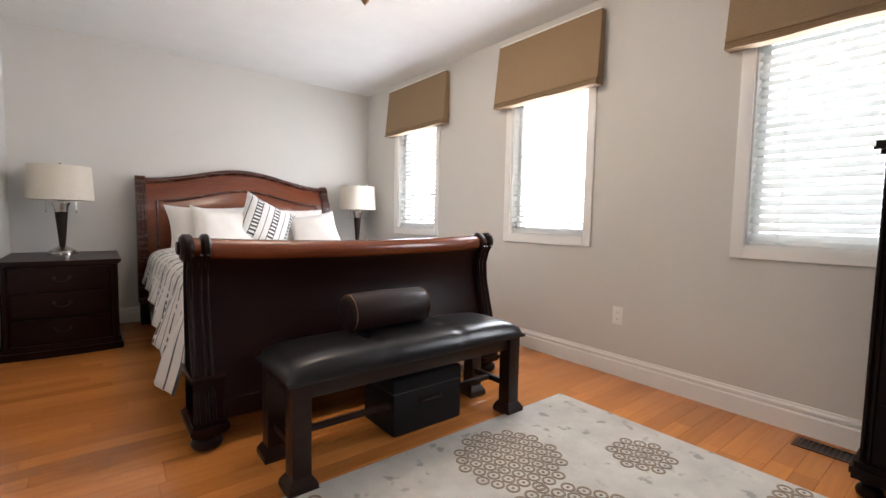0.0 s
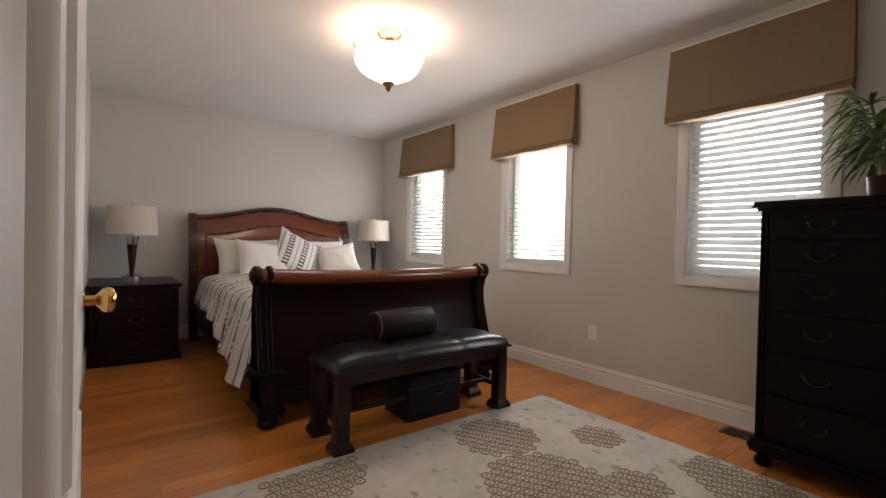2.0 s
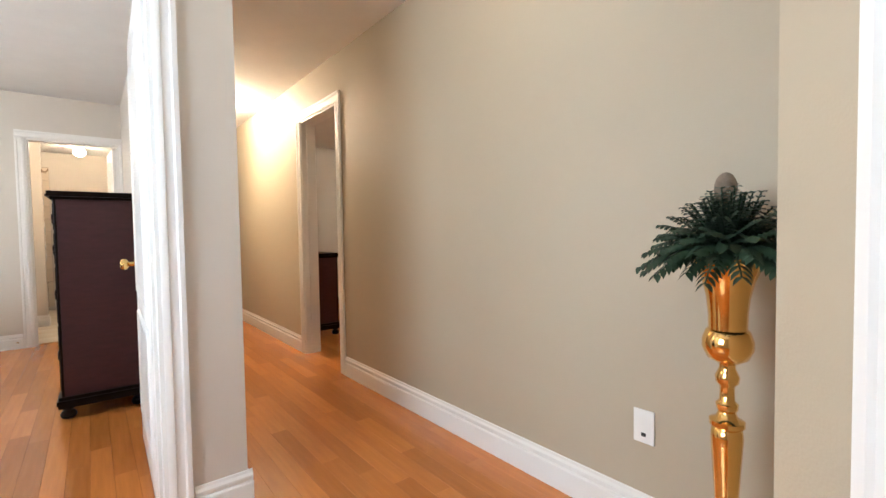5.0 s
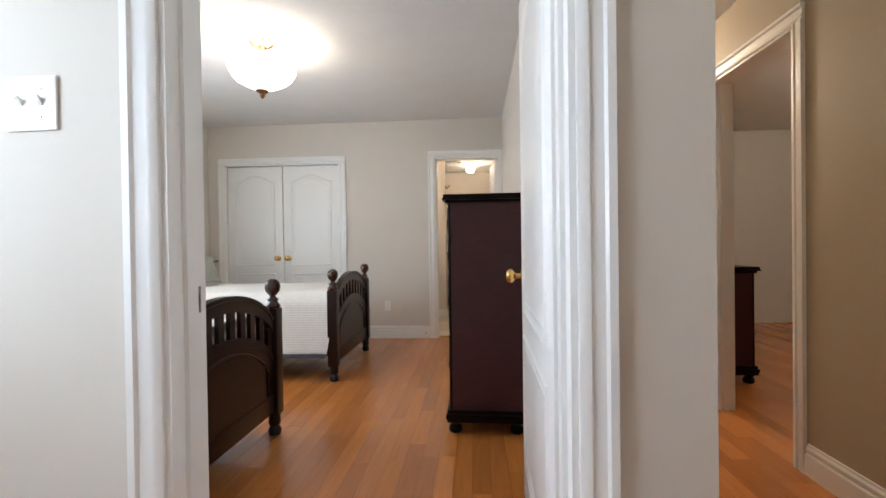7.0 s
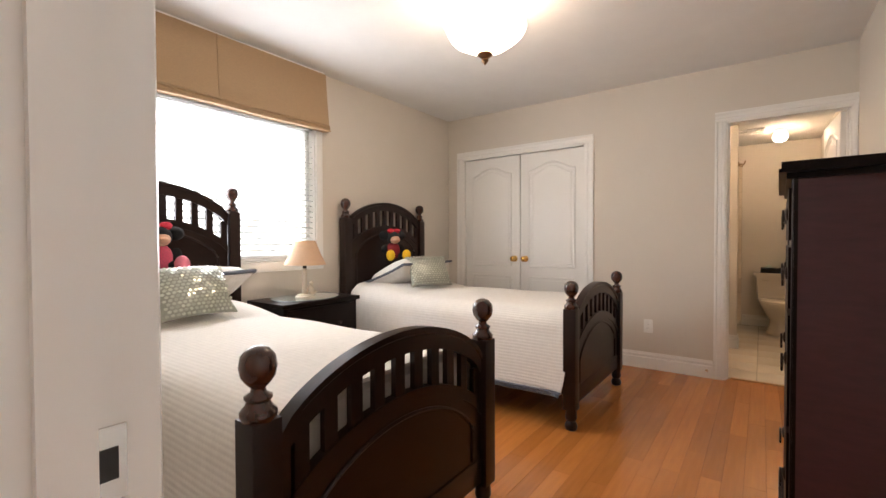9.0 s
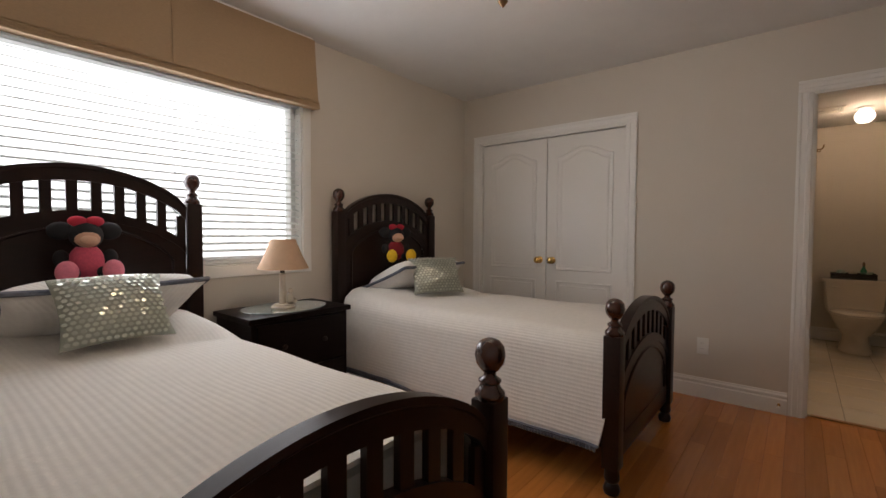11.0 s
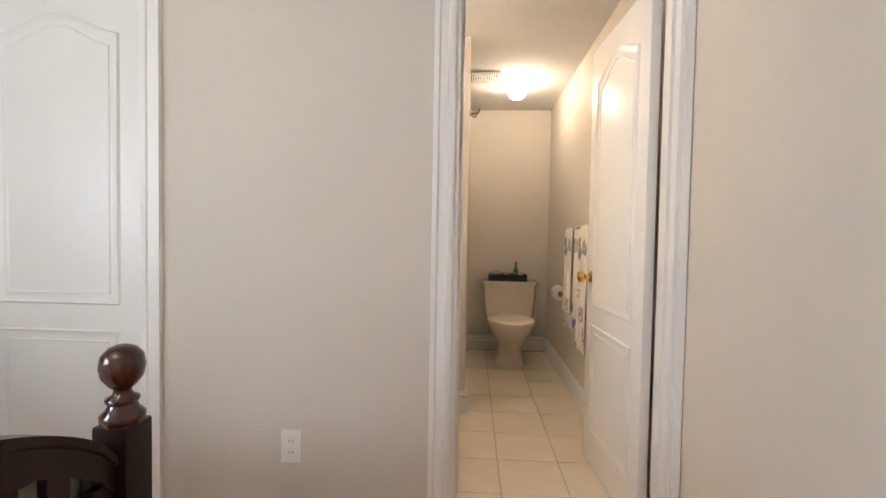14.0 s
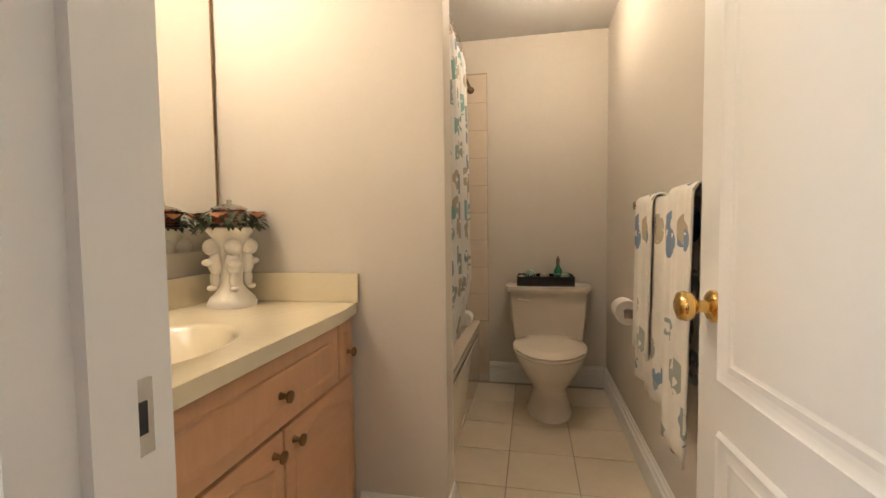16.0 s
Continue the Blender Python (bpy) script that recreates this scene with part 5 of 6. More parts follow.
for k in range(130):
    a = k * 2.399
    el = 0.16 + 1.30 * (k + 0.5) / 130
    L = rng.uniform(0.13, 0.16) + 0.02 * math.sin(el)
    d = Vector((math.cos(a) * math.cos(el), math.sin(a) * math.cos(el), math.sin(el)))
    sp = [Vector((0.045 * math.cos(a) * math.cos(el), 0.045 * math.sin(a) * math.cos(el), 0.99)) + d * L * u + Vector((0, 0, -0.085 * math.cos(el) * u * u)) for u in [i / 10 for i in range(11)]]
    tube(bm, sp, 0.002, 4)
    for i in range(1, 11):
        t = (sp[i] - sp[i - 1]).normalized()
        sd = t.cross(Vector((0, 0, 1))).normalized()
        for s in (-1, 1):
            leaf_blade(bm, sp[i], t * 0.8 + sd * s, 0.050 * (1.15 - i / 14), 0.019, 0.5, 3)
tagged(part("fern_foliage", bm, FERN, va, smooth=60), "dense dark green fern fronds", kind="stuff")
part("seed_head", ball(bmesh.new(), -0.01, 0.01, 1.15, 0.026, 1, 1, 1.6, 12), mat("grey_brown_seed_head", (0.20, 0.16, 0.12), 0.9, vary=0.3, scale=60), va)
part("seed_stalk", tube(bmesh.new(), [(0, 0, 0.84), (0, 0, 1.14)], 0.003, 6), FERN, va)


def small_dome_light(x, y, z, label, watts, warm=(1, 0.78, 0.52)):
    ob = thing("dome_light", label, "ceiling light", x, y, z)
    part("base", lathe(bmesh.new(), [(0, 0), (0.062, 0), (0.062, -0.012), (0.045, -0.022), (0, -0.022)], segs=24), TRIM, ob, smooth=40)
    s = part("globe", lathe(bmesh.new(), [(0.036, -0.02), (0.04, -0.028), (0.062, -0.05), (0.072, -0.08), (0.066, -0.11), (0.045, -0.135), (0.015, -0.146), (0, -0.147)], segs=28), OPAL, ob, "lit round opal glass globe", 60)
    s.visible_shadow = False
    bulb(x, y, z - 0.085, watts, 0.045, warm)


small_dome_light(-4.4, 0.35, 2.39, "lit round glass hallway ceiling light", 65)
# unseen fixture added to brighten the far bedroom through its doorway
small_dome_light(-4.0, 2.6, H, "added round glass ceiling light, unseen, brightening the far bedroom", 45)
# weak fill for the landing, an added lamp with no known fixture
small_dome_light(-0.9, 0.30, 2.39, "added round glass landing ceiling light, a weak unseen fill", 2)
small_dome_light(-7.53, -0.70, 2.32, "lit round glass bathroom ceiling light", 14, (1, 0.74, 0.48))


# ---- twin bedroom ----
def twin_bed(x, y, label):
    """Twin bed with arched slatted head and foot; origin at its middle on the floor, head towards -y."""
    ob = thing("twin_bed", label, "bed", x, y, 0, 0, "twin beds")
    hw = 0.49
    for end, y, hp, rise, spring, zs0, thick in (("headboard", -0.967, 1.34, 0.17, 1.29, 0.98, 0.034), ("footboard", 0.965, 0.745, 0.17, 0.658, 0.44, 0.034)):
        fr = None
        # arched rail
        top = [(u, spring + rise * (1 - (u / (hw - 0.04)) ** 2) ** 0.75 if abs(u) < hw - 0.04 else spring) for u in [-(hw - 0.04) + 2 * (hw - 0.04) * i / 28 for i in range(29)]]
        rail_h = 0.075
        secs = []
        for u, z in top:
            secs.append([(u, y - thick / 2 - 0.006, z), (u, y + thick / 2 + 0.006, z), (u, y + thick / 2 + 0.006, z - 0.018), (u, y + thick / 2, z - 0.024), (u, y + thick / 2, z - rail_h), (u, y - thick / 2, z - rail_h), (u, y - thick / 2, z - 0.024), (u, y - thick / 2 - 0.006, z - 0.018)])
        fr = part(end, loft(bmesh.new(), secs), ESPRESSO, ob, "dark arched %s rail" % end, 40)
        # lower arched panel
        low = [(u, z - rail_h - (0.135 if end == "headboard" else 0.125)) for u, z in top]
        bottom = 0.30 if end == "headboard" else 0.17
        secs = [[(u, y - 0.011, bottom), (u, y + 0.011, bottom), (u, y + 0.011, z - 0.03), (u, y - 0.011, z - 0.03)] for u, z in low]
        part("panel", loft(bmesh.new(), secs), ESPRESSO, fr, smooth=30)
        secs = [[(u, y - thick / 2, z - 0.045), (u, y + thick / 2, z - 0.045), (u, y + thick / 2, z), (u, y - thick / 2, z)] for u, z in low]
        part("mid_rail", loft(bmesh.new(), secs), ESPRESSO, fr, smooth=30)
        in_top = [(u * 0.86, z - 0.075) for u, z in low]
        part("panel_bead", tube(bmesh.new(), [(in_top[0][0], y + 0.012, bottom + 0.08)] + [(u, y + 0.012, z) for u, z in in_top] + [(in_top[-1][0], y + 0.012, bottom + 0.08)], 0.008, 6), ESPRESSO, fr, smooth=50)
        part("bottom_rail", box(-hw + 0.04, hw - 0.04, y - thick / 2, y + thick / 2, bottom - 0.03, bottom + 0.07, 0.004), ESPRESSO, fr)
        ns = 10
        for k in range(ns):
            u = -(hw - 0.04) + 2 * (hw - 0.04) * (k + 0.5) / ns
            # slats between the gaps
            u0, u1 = u - 0.044, u - 0.044 + 0.042
            zt = min(spring + rise * (1 - min(1, (abs(q) / (hw - 0.04))) ** 2) ** 0.75 for q in (u0, u1)) - rail_h + 0.02
            zb = min(z for (q, z) in low if abs(q - u) < 0.06) - 0.03
            part("slat", box(u0, u1, y - 0.010, y + 0.010, zb, zt), ESPRESSO, fr)
        part("slat", box(hw - 0.075, hw - 0.04, y - 0.010, y + 0.010, low[-1][1] - 0.03, spring - rail_h + 0.03), ESPRESSO, fr)
        for s in (-1, 1):
            bm = bmesh.new()
            px = s * hw
            quad_box(bm, px - 0.037, px + 0.037, y - 0.037, y + 0.037, 0.12, hp - 0.035, 0.005)
            lathe(bm, [(0.02, 0), (0.032, 0.006), (0.037, 0.026), (0.03, 0.046), (0.022, 0.054), (0.03, 0.062), (0.034, 0.075), (0.03, 0.12)], px, y, 0, 18)
            ps = part("post", bm, ESPRESSO, fr, smooth=40)
            z = hp - 0.04
            part("finial", lathe(bmesh.new(), [(0.036, z), (0.041, z + 0.012), (0.041, z + 0.022), (0.030, z + 0.034), (0.026, z + 0.044), (0.031, z + 0.05), (0.031, z + 0.056), (0.018, z + 0.064), (0.016, z + 0.074), (0.025, z + 0.082), (0.038, z + 0.10), (0.042, z + 0.122), (0.038, z + 0.146), (0.025, z + 0.161), (0.01, z + 0.167), (0, z + 0.168)], px, y, 0, 22), BALLW, ps, "turned ball finial", 60)
    for s in (-1, 1):
        part("side_rail", box(s * hw - 0.014, s * hw + 0.014, -0.92, 0.92, 0.20, 0.36, 0.004), ESPRESSO, ob)
    for k in range(6):
        part("bed_slat", box(-hw + 0.014, hw - 0.014, -0.8 + k * 0.31, -0.71 + k * 0.31, 0.20, 0.218), ESPRESSO, ob)
    return ob


BALLW = mat("polished_brown_finial", (0.045, 0.012, 0.006), 0.2, vary=0.2, scale=20, coat=0.4)
for bx, by in ((-2.49, -2.735), (-4.43, -2.712)):
    twin_bed(bx, by, "dark espresso twin bed with arched slatted ends and ball finials")
    m = mattress("box_spring", "dark box spring of a twin bed", bx - 0.47, bx + 0.47, by - 0.905, by + 0.905, 0.22, 0.40, BOXSPRING, "box spring")
    m = mattress("mattress", "white twin mattress under a bedspread", bx - 0.47, bx + 0.47, by - 0.905, by + 0.905, 0.402, 0.655, PILLOWC)
    draped("bedspread", "white ribbed bedspread with blue-grey tasselled fringe", "bedspread", bx - 0.50, bx + 0.50, by - 0.905, by + 0.93, 0.675,
           lambda s, v: 0.26 + 0.015 * math.sin(9 * v), QUILT, FRINGE, puff=0.03, fold=0.003, mound=0.06, tassels=True, flare=0.12, rnd=0.11)
    pillow("bed_pillow", "white ribbed pillow with grey fringed edge", 0.70, 0.44, 0.20, QUILTP, pose(bx - 0.02, by - 0.69, 0.835, 28 if bx > -3 else 22, 0, 2), group="bed pillows", edge=FRINGE)


def sequin_cushion(m):
    ob = thing("sequin_cushion", "silver sequinned cushion standing against a pillow", "cushion", group="sequin cushions")
    ob.matrix_basis = m
    w, h, t = 0.37, 0.28, 0.11
    part("cover", cushion_mesh(w, h, t), mat("sage_silver_cloth", (0.40, 0.42, 0.35), 0.6, 0.1, vary=0.1, scale=40, bump=0.3), ob, smooth=70)
    r = random.Random(11)
    bm = bmesh.new()
    for j in range(15):
        for i in range(14):
            u, v = -0.92 + 1.84 * (i + 0.5 * (j % 2)) / 14, -0.92 + 1.84 * j / 14
            fat = ((1 - u * u) * (1 - v * v)) ** 0.375
            c = Vector((u * w / 2 * 0.97, v * h / 2 * 0.97, t / 2 * fat + 0.006))
            nrm = Vector((u * 0.5 + r.uniform(-0.25, 0.25), v * 0.5 + r.uniform(-0.25, 0.25), 1)).normalized()
            e1 = nrm.cross(Vector((0, 1, 0))).normalized()
            e2 = nrm.cross(e1)
            vs = [bm.verts.new(c + e1 * 0.0095 * math.cos(math.pi * k / 3) + e2 * 0.0075 * math.sin(math.pi * k / 3) + nrm * 0.001) for k in range(6)]
            lo = [bm.verts.new(q.co - nrm * 0.002) for q in vs]
            bm.faces.new(vs)
            for k in range(6):
                bm.faces.new((vs[k], lo[k], lo[(k + 1) % 6], vs[(k + 1) % 6]))
    part("sequins", bm, mat("silver_sequin", (0.62, 0.64, 0.56), 0.28, 1.0, random_value=0.15, island=True), ob, "shiny silver sequins")


sequin_cushion(pose(-2.49, -3.165, 0.855, 58, 0, 183))
sequin_cushion(pose(-4.365, -3.13, 0.852, 58, 0, 152))


def plush_toy(label, m, body, feet, bow):
    """A seated stuffed toy as one plain rounded shape."""
    mats = [mat("black_plush", (0.012, 0.012, 0.013), 0.95, vary=0.2, scale=80), mat(body[0], body[1], 0.95, vary=0.15, scale=80), mat(feet[0], feet[1], 0.95, vary=0.12, scale=80), mat("peach_plush", (0.62, 0.36, 0.24), 0.95, vary=0.08, scale=80), mat(bow[0], bow[1], 0.9, vary=0.1, scale=50)]
    bm = bmesh.new()

    def blob(x, y, z, r, sx, sy, sz, mi, segs=16):
        n0 = len(bm.faces)
        ball(bm, x, y, z, r, sx, sy, sz, segs)
        bm.faces.ensure_lookup_table()
        for q in bm.faces[n0:]:
            q.material_index = mi
    blob(0, 0, 0.075, 0.065, 1.0, 0.85, 1.2, 1)
    blob(0, -0.005, 0.19, 0.062, 1.0, 0.9, 0.95, 0)
    blob(0, -0.028, 0.178, 0.048, 1.0, 0.85, 0.85, 3)
    blob(0, -0.072, 0.170, 0.026, 1.2, 0.9, 0.8, 3)
    for s in (-1, 1):
        blob(s * 0.085, 0.012, 0.21, 0.04, 1.15, 0.8, 1.0, 0)
        blob(s * 0.078, -0.105, 0.038, 0.042, 0.95, 0.8, 1.15, 2)
        blob(s * 0.05, -0.055, 0.03, 0.028, 0.8, 1.6, 0.9, 0)
        blob(s * 0.085, 0.0, 0.09, 0.024, 1.2, 0.8, 1.6, 0)
        blob(s * 0.030, -0.012, 0.252, 0.026, 1.3, 0.7, 0.9, 4)
    ob = tagged(link("plush_toy", bm, mats, None, 60), label, "plush toy", "plush toys")
    ob.matrix_basis = m


plush_toy("seated black plush toy with pink body and feet", pose(-2.49, -3.565, 0.945, 0, 0, 176), ("pink_plush", (0.65, 0.10, 0.16)), ("pink_plush_foot", (0.72, 0.20, 0.26)), ("red_bow", (0.55, 0.03, 0.06)))
plush_toy("seated black plush toy with red body and yellow feet", pose(-4.355, -3.525, 0.945, 0, 0, 160), ("red_plush", (0.22, 0.012, 0.02)), ("yellow_plush_foot", (0.78, 0.48, 0.02)), ("red_bow_cloth", (0.45, 0.02, 0.04)))


def bedside_table():
    ob = thing("nightstand", "dark nightstand with a glass top between the beds", "nightstand", -3.42, -3.52, 0, 180)
    w, d, h = 0.66, 0.42, 0.70
    part("body", box(-w / 2 + 0.02, w / 2 - 0.02, -d / 2 + 0.02, d / 2, 0.10, h - 0.03, 0.003), CHESTW, ob)
    part("top", box(-w / 2, w / 2, -d / 2, d / 2, h - 0.03, h, 0.006), CHESTW, ob)
    part("base", box(-w / 2 + 0.005, w / 2 - 0.005, -d / 2 + 0.008, d / 2, 0.06, 0.10, 0.004), CHESTW, ob)
    for sx in (-1, 1):
        for sy in (-1, 1):
            part("bun_foot", lathe(bmesh.new(), [(0.02, 0), (0.032, 0.012), (0.036, 0.03), (0.028, 0.05), (0.032, 0.06)], sx * (w / 2 - 0.05), sy * (d / 2 - 0.05), 0, 14), CHESTW, ob, smooth=40)
    for k, (z0, z1) in enumerate(((0.12, 0.38), (0.39, 0.655))):
        dr = part("drawer", box(-w / 2 + 0.05, w / 2 - 0.05, -d / 2 + 0.006, -d / 2 + 0.04, z0, z1, 0.004), CHESTW, ob)
        for s in (-1, 1):
            part("knob", ball(bmesh.new(), s * 0.13, -d / 2 - 0.006, (z0 + z1) / 2, 0.014, 1, 0.9, 1, 12), PEWTER, dr)
    gl = part("glass_top", lathe(bmesh.new(), [(0, h + 0.001), (0.215, h + 0.001), (0.218, h + 0.004), (0.215, h + 0.007), (0, h + 0.007)], 0, 0, 0, 40, 1.2, 0.9), GREENGLASS, ob, "oval glass plate")
    return ob


GREENGLASS = mat("green_tinted_glass_plate", (0.30, 0.36, 0.33), 0.05, spec=0.8, coat=1.0)
bedside_table()
lp = thing("table_lamp", "small white figurine lamp with peach pleated shade", "lamp", -3.38, -3.47, 0.707)
lp.scale = (1.12, 1.12, 1.0)
CERAM = mat("ivory_ceramic", (0.66, 0.58, 0.47), 0.3, vary=0.06, scale=20)
part("base", lathe(bmesh.new(), [(0, 0), (0.06, 0), (0.062, 0.012), (0.05, 0.02), (0.05, 0.026), (0, 0.03)], segs=24), CERAM, lp, smooth=40)
part("column", lathe(bmesh.new(), [(0.02, 0.026), (0.017, 0.06), (0.014, 0.19), (0.017, 0.20), (0.008, 0.21), (0.008, 0.26)], 0.005, 0, 0, 16), CERAM, lp, smooth=50)
bm = bmesh.new()
ball(bm, -0.022, 0.025, 0.06, 0.022, 1, 0.9, 1.5)
ball(bm, -0.022, 0.03, 0.105, 0.014, 1, 1, 1.1)
ball(bm, -0.04, 0.03, 0.042, 0.016, 1.3, 1, 1)
part("figurine", bm, CERAM, lp, "small ivory figurine", 60)
segs = 72
secs = []
for r, z in ((0.128, 0.235), (0.095, 0.31), (0.062, 0.405), (0.060, 0.405), (0.093, 0.31), (0.126, 0.235)):
    secs.append([(r * (1 + 0.012 * (k % 2)) * math.cos(2 * math.pi * k / segs), r * (1 + 0.012 * (k % 2)) * math.sin(2 * math.pi * k / segs), z) for k in range(segs)])
part("shade", loft(bmesh.new(), secs, caps=False), mat("peach_pleated_shade", (0.60, 0.40, 0.26), 0.85, vary=0.05, scale=30), lp, "peach pleated shade", 20)
part("socket", lathe(bmesh.new(), [(0.012, 0.21), (0.012, 0.27), (0, 0.27)], 0.005, 0, 0, 12), PEWTER, lp)

ds = thing("door_stop_spring", "small brass spring door stop on the baseboard", "door stop", -5.513, -1.205, 0.06, 0)
part("spring", tube(bmesh.new(), [(0.0 + 0.0012 * k, 0.008 * math.cos(k * 1.2), 0.008 * math.sin(k * 1.2)) for k in range(50)], 0.0018, 5), BRASS, ds)
part("tip", lathe(bmesh.new(), [(0, 0), (0.009, 0), (0.009, 0.012), (0, 0.012)], segs=12), PLASTIC, ds).matrix_basis = pose(0.06, 0, 0, 0, 90)

# ---- bathroom ----
bf = structure("floor_bathroom", box(-8.45, -5.60, -2.05, -0.28, -0.018, 0.0035), GROUT, "cream ceramic tile floor", "floor")
part("threshold", box(-5.615, -5.585, -1.046, -0.387, 0.0, 0.010, 0.002), mat("oak_threshold", (0.42, 0.2, 0.07), 0.4, vary=0.1), bf)
tm = None
P = 0.2945
for i in range(10):
    for j in range(6):
        x1, y1 = -5.62 - i * P, -0.2905 + 0.0 - j * P
        if x1 - P < -8.5 or y1 - P < -2.1:
            continue
        if tm is None:
            t = part("tile", box(-P + 0.0025, -0.0025, -P + 0.0025, -0.0025, 0, 0.0045, 0.0012), TILE, bf)
            tm = t.data
        else:
            t = new("tile", tm)
            t.parent = bf
        t.location = (x1, y1, 0.002)

tl = thing("toilet", "bone-coloured two-piece toilet with closed lid", "toilet", -7.945, -0.675, 0.0065)
tl.scale = (1.07, 1.12, 0.935)
# local +x is towards the front of the bowl


def oval(cx, rx0, rx1, ry, z, n=32):
    pts = []
    for k in range(n):
        a = 2 * math.pi * k / n
        c, s = math.cos(a), math.sin(a)
        pts.append((cx + (rx1 if c > 0 else rx0) * c, ry * s * (1 if c > 0 else (1 - 0.08 * c * c)), z))
    return pts


part("bowl", loft(bmesh.new(), [oval(0.02, 0.17, 0.205, 0.118, 0), oval(0.02, 0.168, 0.203, 0.117, 0.018), oval(0.02, 0.16, 0.185, 0.106, 0.04), oval(0.015, 0.145, 0.165, 0.093, 0.11), oval(0.015, 0.14, 0.17, 0.093, 0.17), oval(0.03, 0.16, 0.225, 0.132, 0.24), oval(0.04, 0.18, 0.28, 0.168, 0.33), oval(0.04, 0.185, 0.295, 0.18, 0.375), oval(0.04, 0.185, 0.295, 0.18, 0.385)]), PORCELAIN, tl, smooth=60)
part("seat", loft(bmesh.new(), [oval(0.05, 0.18, 0.29, 0.182, 0.386), oval(0.05, 0.185, 0.295, 0.186, 0.395), oval(0.05, 0.18, 0.29, 0.182, 0.404)]), PORCELAIN, tl, smooth=40)
part("lid", loft(bmesh.new(), [oval(0.05, 0.18, 0.288, 0.18, 0.4055), oval(0.05, 0.184, 0.292, 0.184, 0.414), oval(0.05, 0.175, 0.28, 0.174, 0.424), oval(0.05, 0.12, 0.2, 0.11, 0.431)]), PORCELAIN, tl, smooth=40)
bm = bmesh.new()
secs = []
for q, z in ((0.86, 0.375), (0.9, 0.40), (0.97, 0.55), (1.0, 0.70)):
    secs.append([(x * (1 if x < 0 else q), y * q, z) for x, y in [(-0.33, -0.21), (-0.17, -0.22), (-0.13, -0.20), (-0.118, -0.1), (-0.115, 0), (-0.118, 0.1), (-0.13, 0.20), (-0.17, 0.22), (-0.33, 0.21)]])
part("tank", loft(bm, secs), PORCELAIN, tl, smooth=50)
bm = bmesh.new()
secs = [[(x, y * g, z) for x, y in [(-0.335, -0.235), (-0.15, -0.235), (-0.11, -0.21), (-0.098, -0.1), (-0.095, 0), (-0.098, 0.1), (-0.11, 0.21), (-0.15, 0.235), (-0.335, 0.235)]] for g, z in ((0.97, 0.70), (1.0, 0.708), (1.0, 0.732), (0.98, 0.74))]
part("tank_lid", loft(bm, secs), PORCELAIN, tl, smooth=40)
part("flush_lever", tube(bmesh.new(), [(-0.118, -0.155, 0.655), (-0.10, -0.155, 0.655), (-0.098, -0.15, 0.655), (-0.092, -0.10, 0.648)], 0.007, 8), PORCELAIN, tl, smooth=50)
part("connection_block", box(-0.31, 0.0, -0.09, 0.09, 0.2, 0.378, 0.02), PORCELAIN, tl)
for s in (-1, 1):
    part("seat_hinge", box(-0.125, -0.095, s * 0.07 - 0.02, s * 0.07 + 0.02, 0.385, 0.42, 0.005), PORCELAIN, tl)

tr = thing("tray", "black lacquer tray on the toilet tank", "tray", -8.20, -0.69, 0.6985)
TRAYM = mat("black_lacquer", (0.010, 0.010, 0.011), 0.25, vary=0.05)
bm = quad_box(bmesh.new(), -0.10, 0.10, -0.175, 0.175, 0, 0.006)
for x0, x1, y0, y1 in ((-0.10, -0.092, -0.175, 0.175), (0.092, 0.10, -0.175, 0.175), (-0.092, 0.092, -0.175, -0.167), (-0.092, 0.092, 0.167, 0.175)):
    quad_box(bm, x0, x1, y0, y1, 0.006, 0.058)
part("pan", bm, TRAYM, tr)
for y, z, r, col, nm in ((-0.09, 0.056, 0.046, (0.35, 0.48, 0.42), "aqua"), (0.0, 0.045, 0.038, (0.55, 0.47, 0.36), "beige"), (-0.148, 0.036, 0.026, (0.55, 0.58, 0.55), "white")):
    t = thing("rolled_cloth", "%s rolled face cloth in the tray" % nm, "towel", -8.18, -0.69 + y, 0.6985 + 0.008 + r, 0, "rolled cloths")
    tm2 = mat("%s_terry" % nm, col, 0.95, vary=0.2, scale=60, bump=0.6, bscale=200)
    pts = []
    for k in range(70):
        a = k * 0.27
        q = 0.006 + (r - 0.006) * k / 69
        pts.append((q * math.cos(a), q * math.sin(a)))
    bm = bmesh.new()
    rows = [[bm.verts.new((x, p, z)) for p, z in pts] for x in (-0.06, 0.06)]
    back = [[bm.verts.new((x, p * 0.88, z * 0.88)) for p, z in pts] for x in (-0.06, 0.06)]
    for k in range(69):
        bm.faces.new((rows[0][k], rows[0][k + 1], rows[1][k + 1], rows[1][k]))
        for x in (0, 1):
            bm.faces.new((rows[x][k], rows[x][k + 1], back[x][k + 1], back[x][k]))
    part("cloth", bm, tm2, t, smooth=60)
bt = thing("soap_bottle", "green glass bottle with a dark cap", "bottle", -8.2, -0.61, 0.7045)
part("bottle", lathe(bmesh.new(), [(0, 0), (0.024, 0), (0.026, 0.01), (0.026, 0.085), (0.012, 0.11), (0.010, 0.13), (0, 0.13)], segs=18), mat("green_bottle_glass", (0.03, 0.16, 0.09), 0.08, coat=1.0), bt, smooth=50)
part("cap", lathe(bmesh.new(), [(0.012, 0.128), (0.012, 0.16), (0.005, 0.165), (0.005, 0.175), (0, 0.175)], segs=14), mat("brown_cap", (0.12, 0.07, 0.03), 0.4), bt, smooth=40)
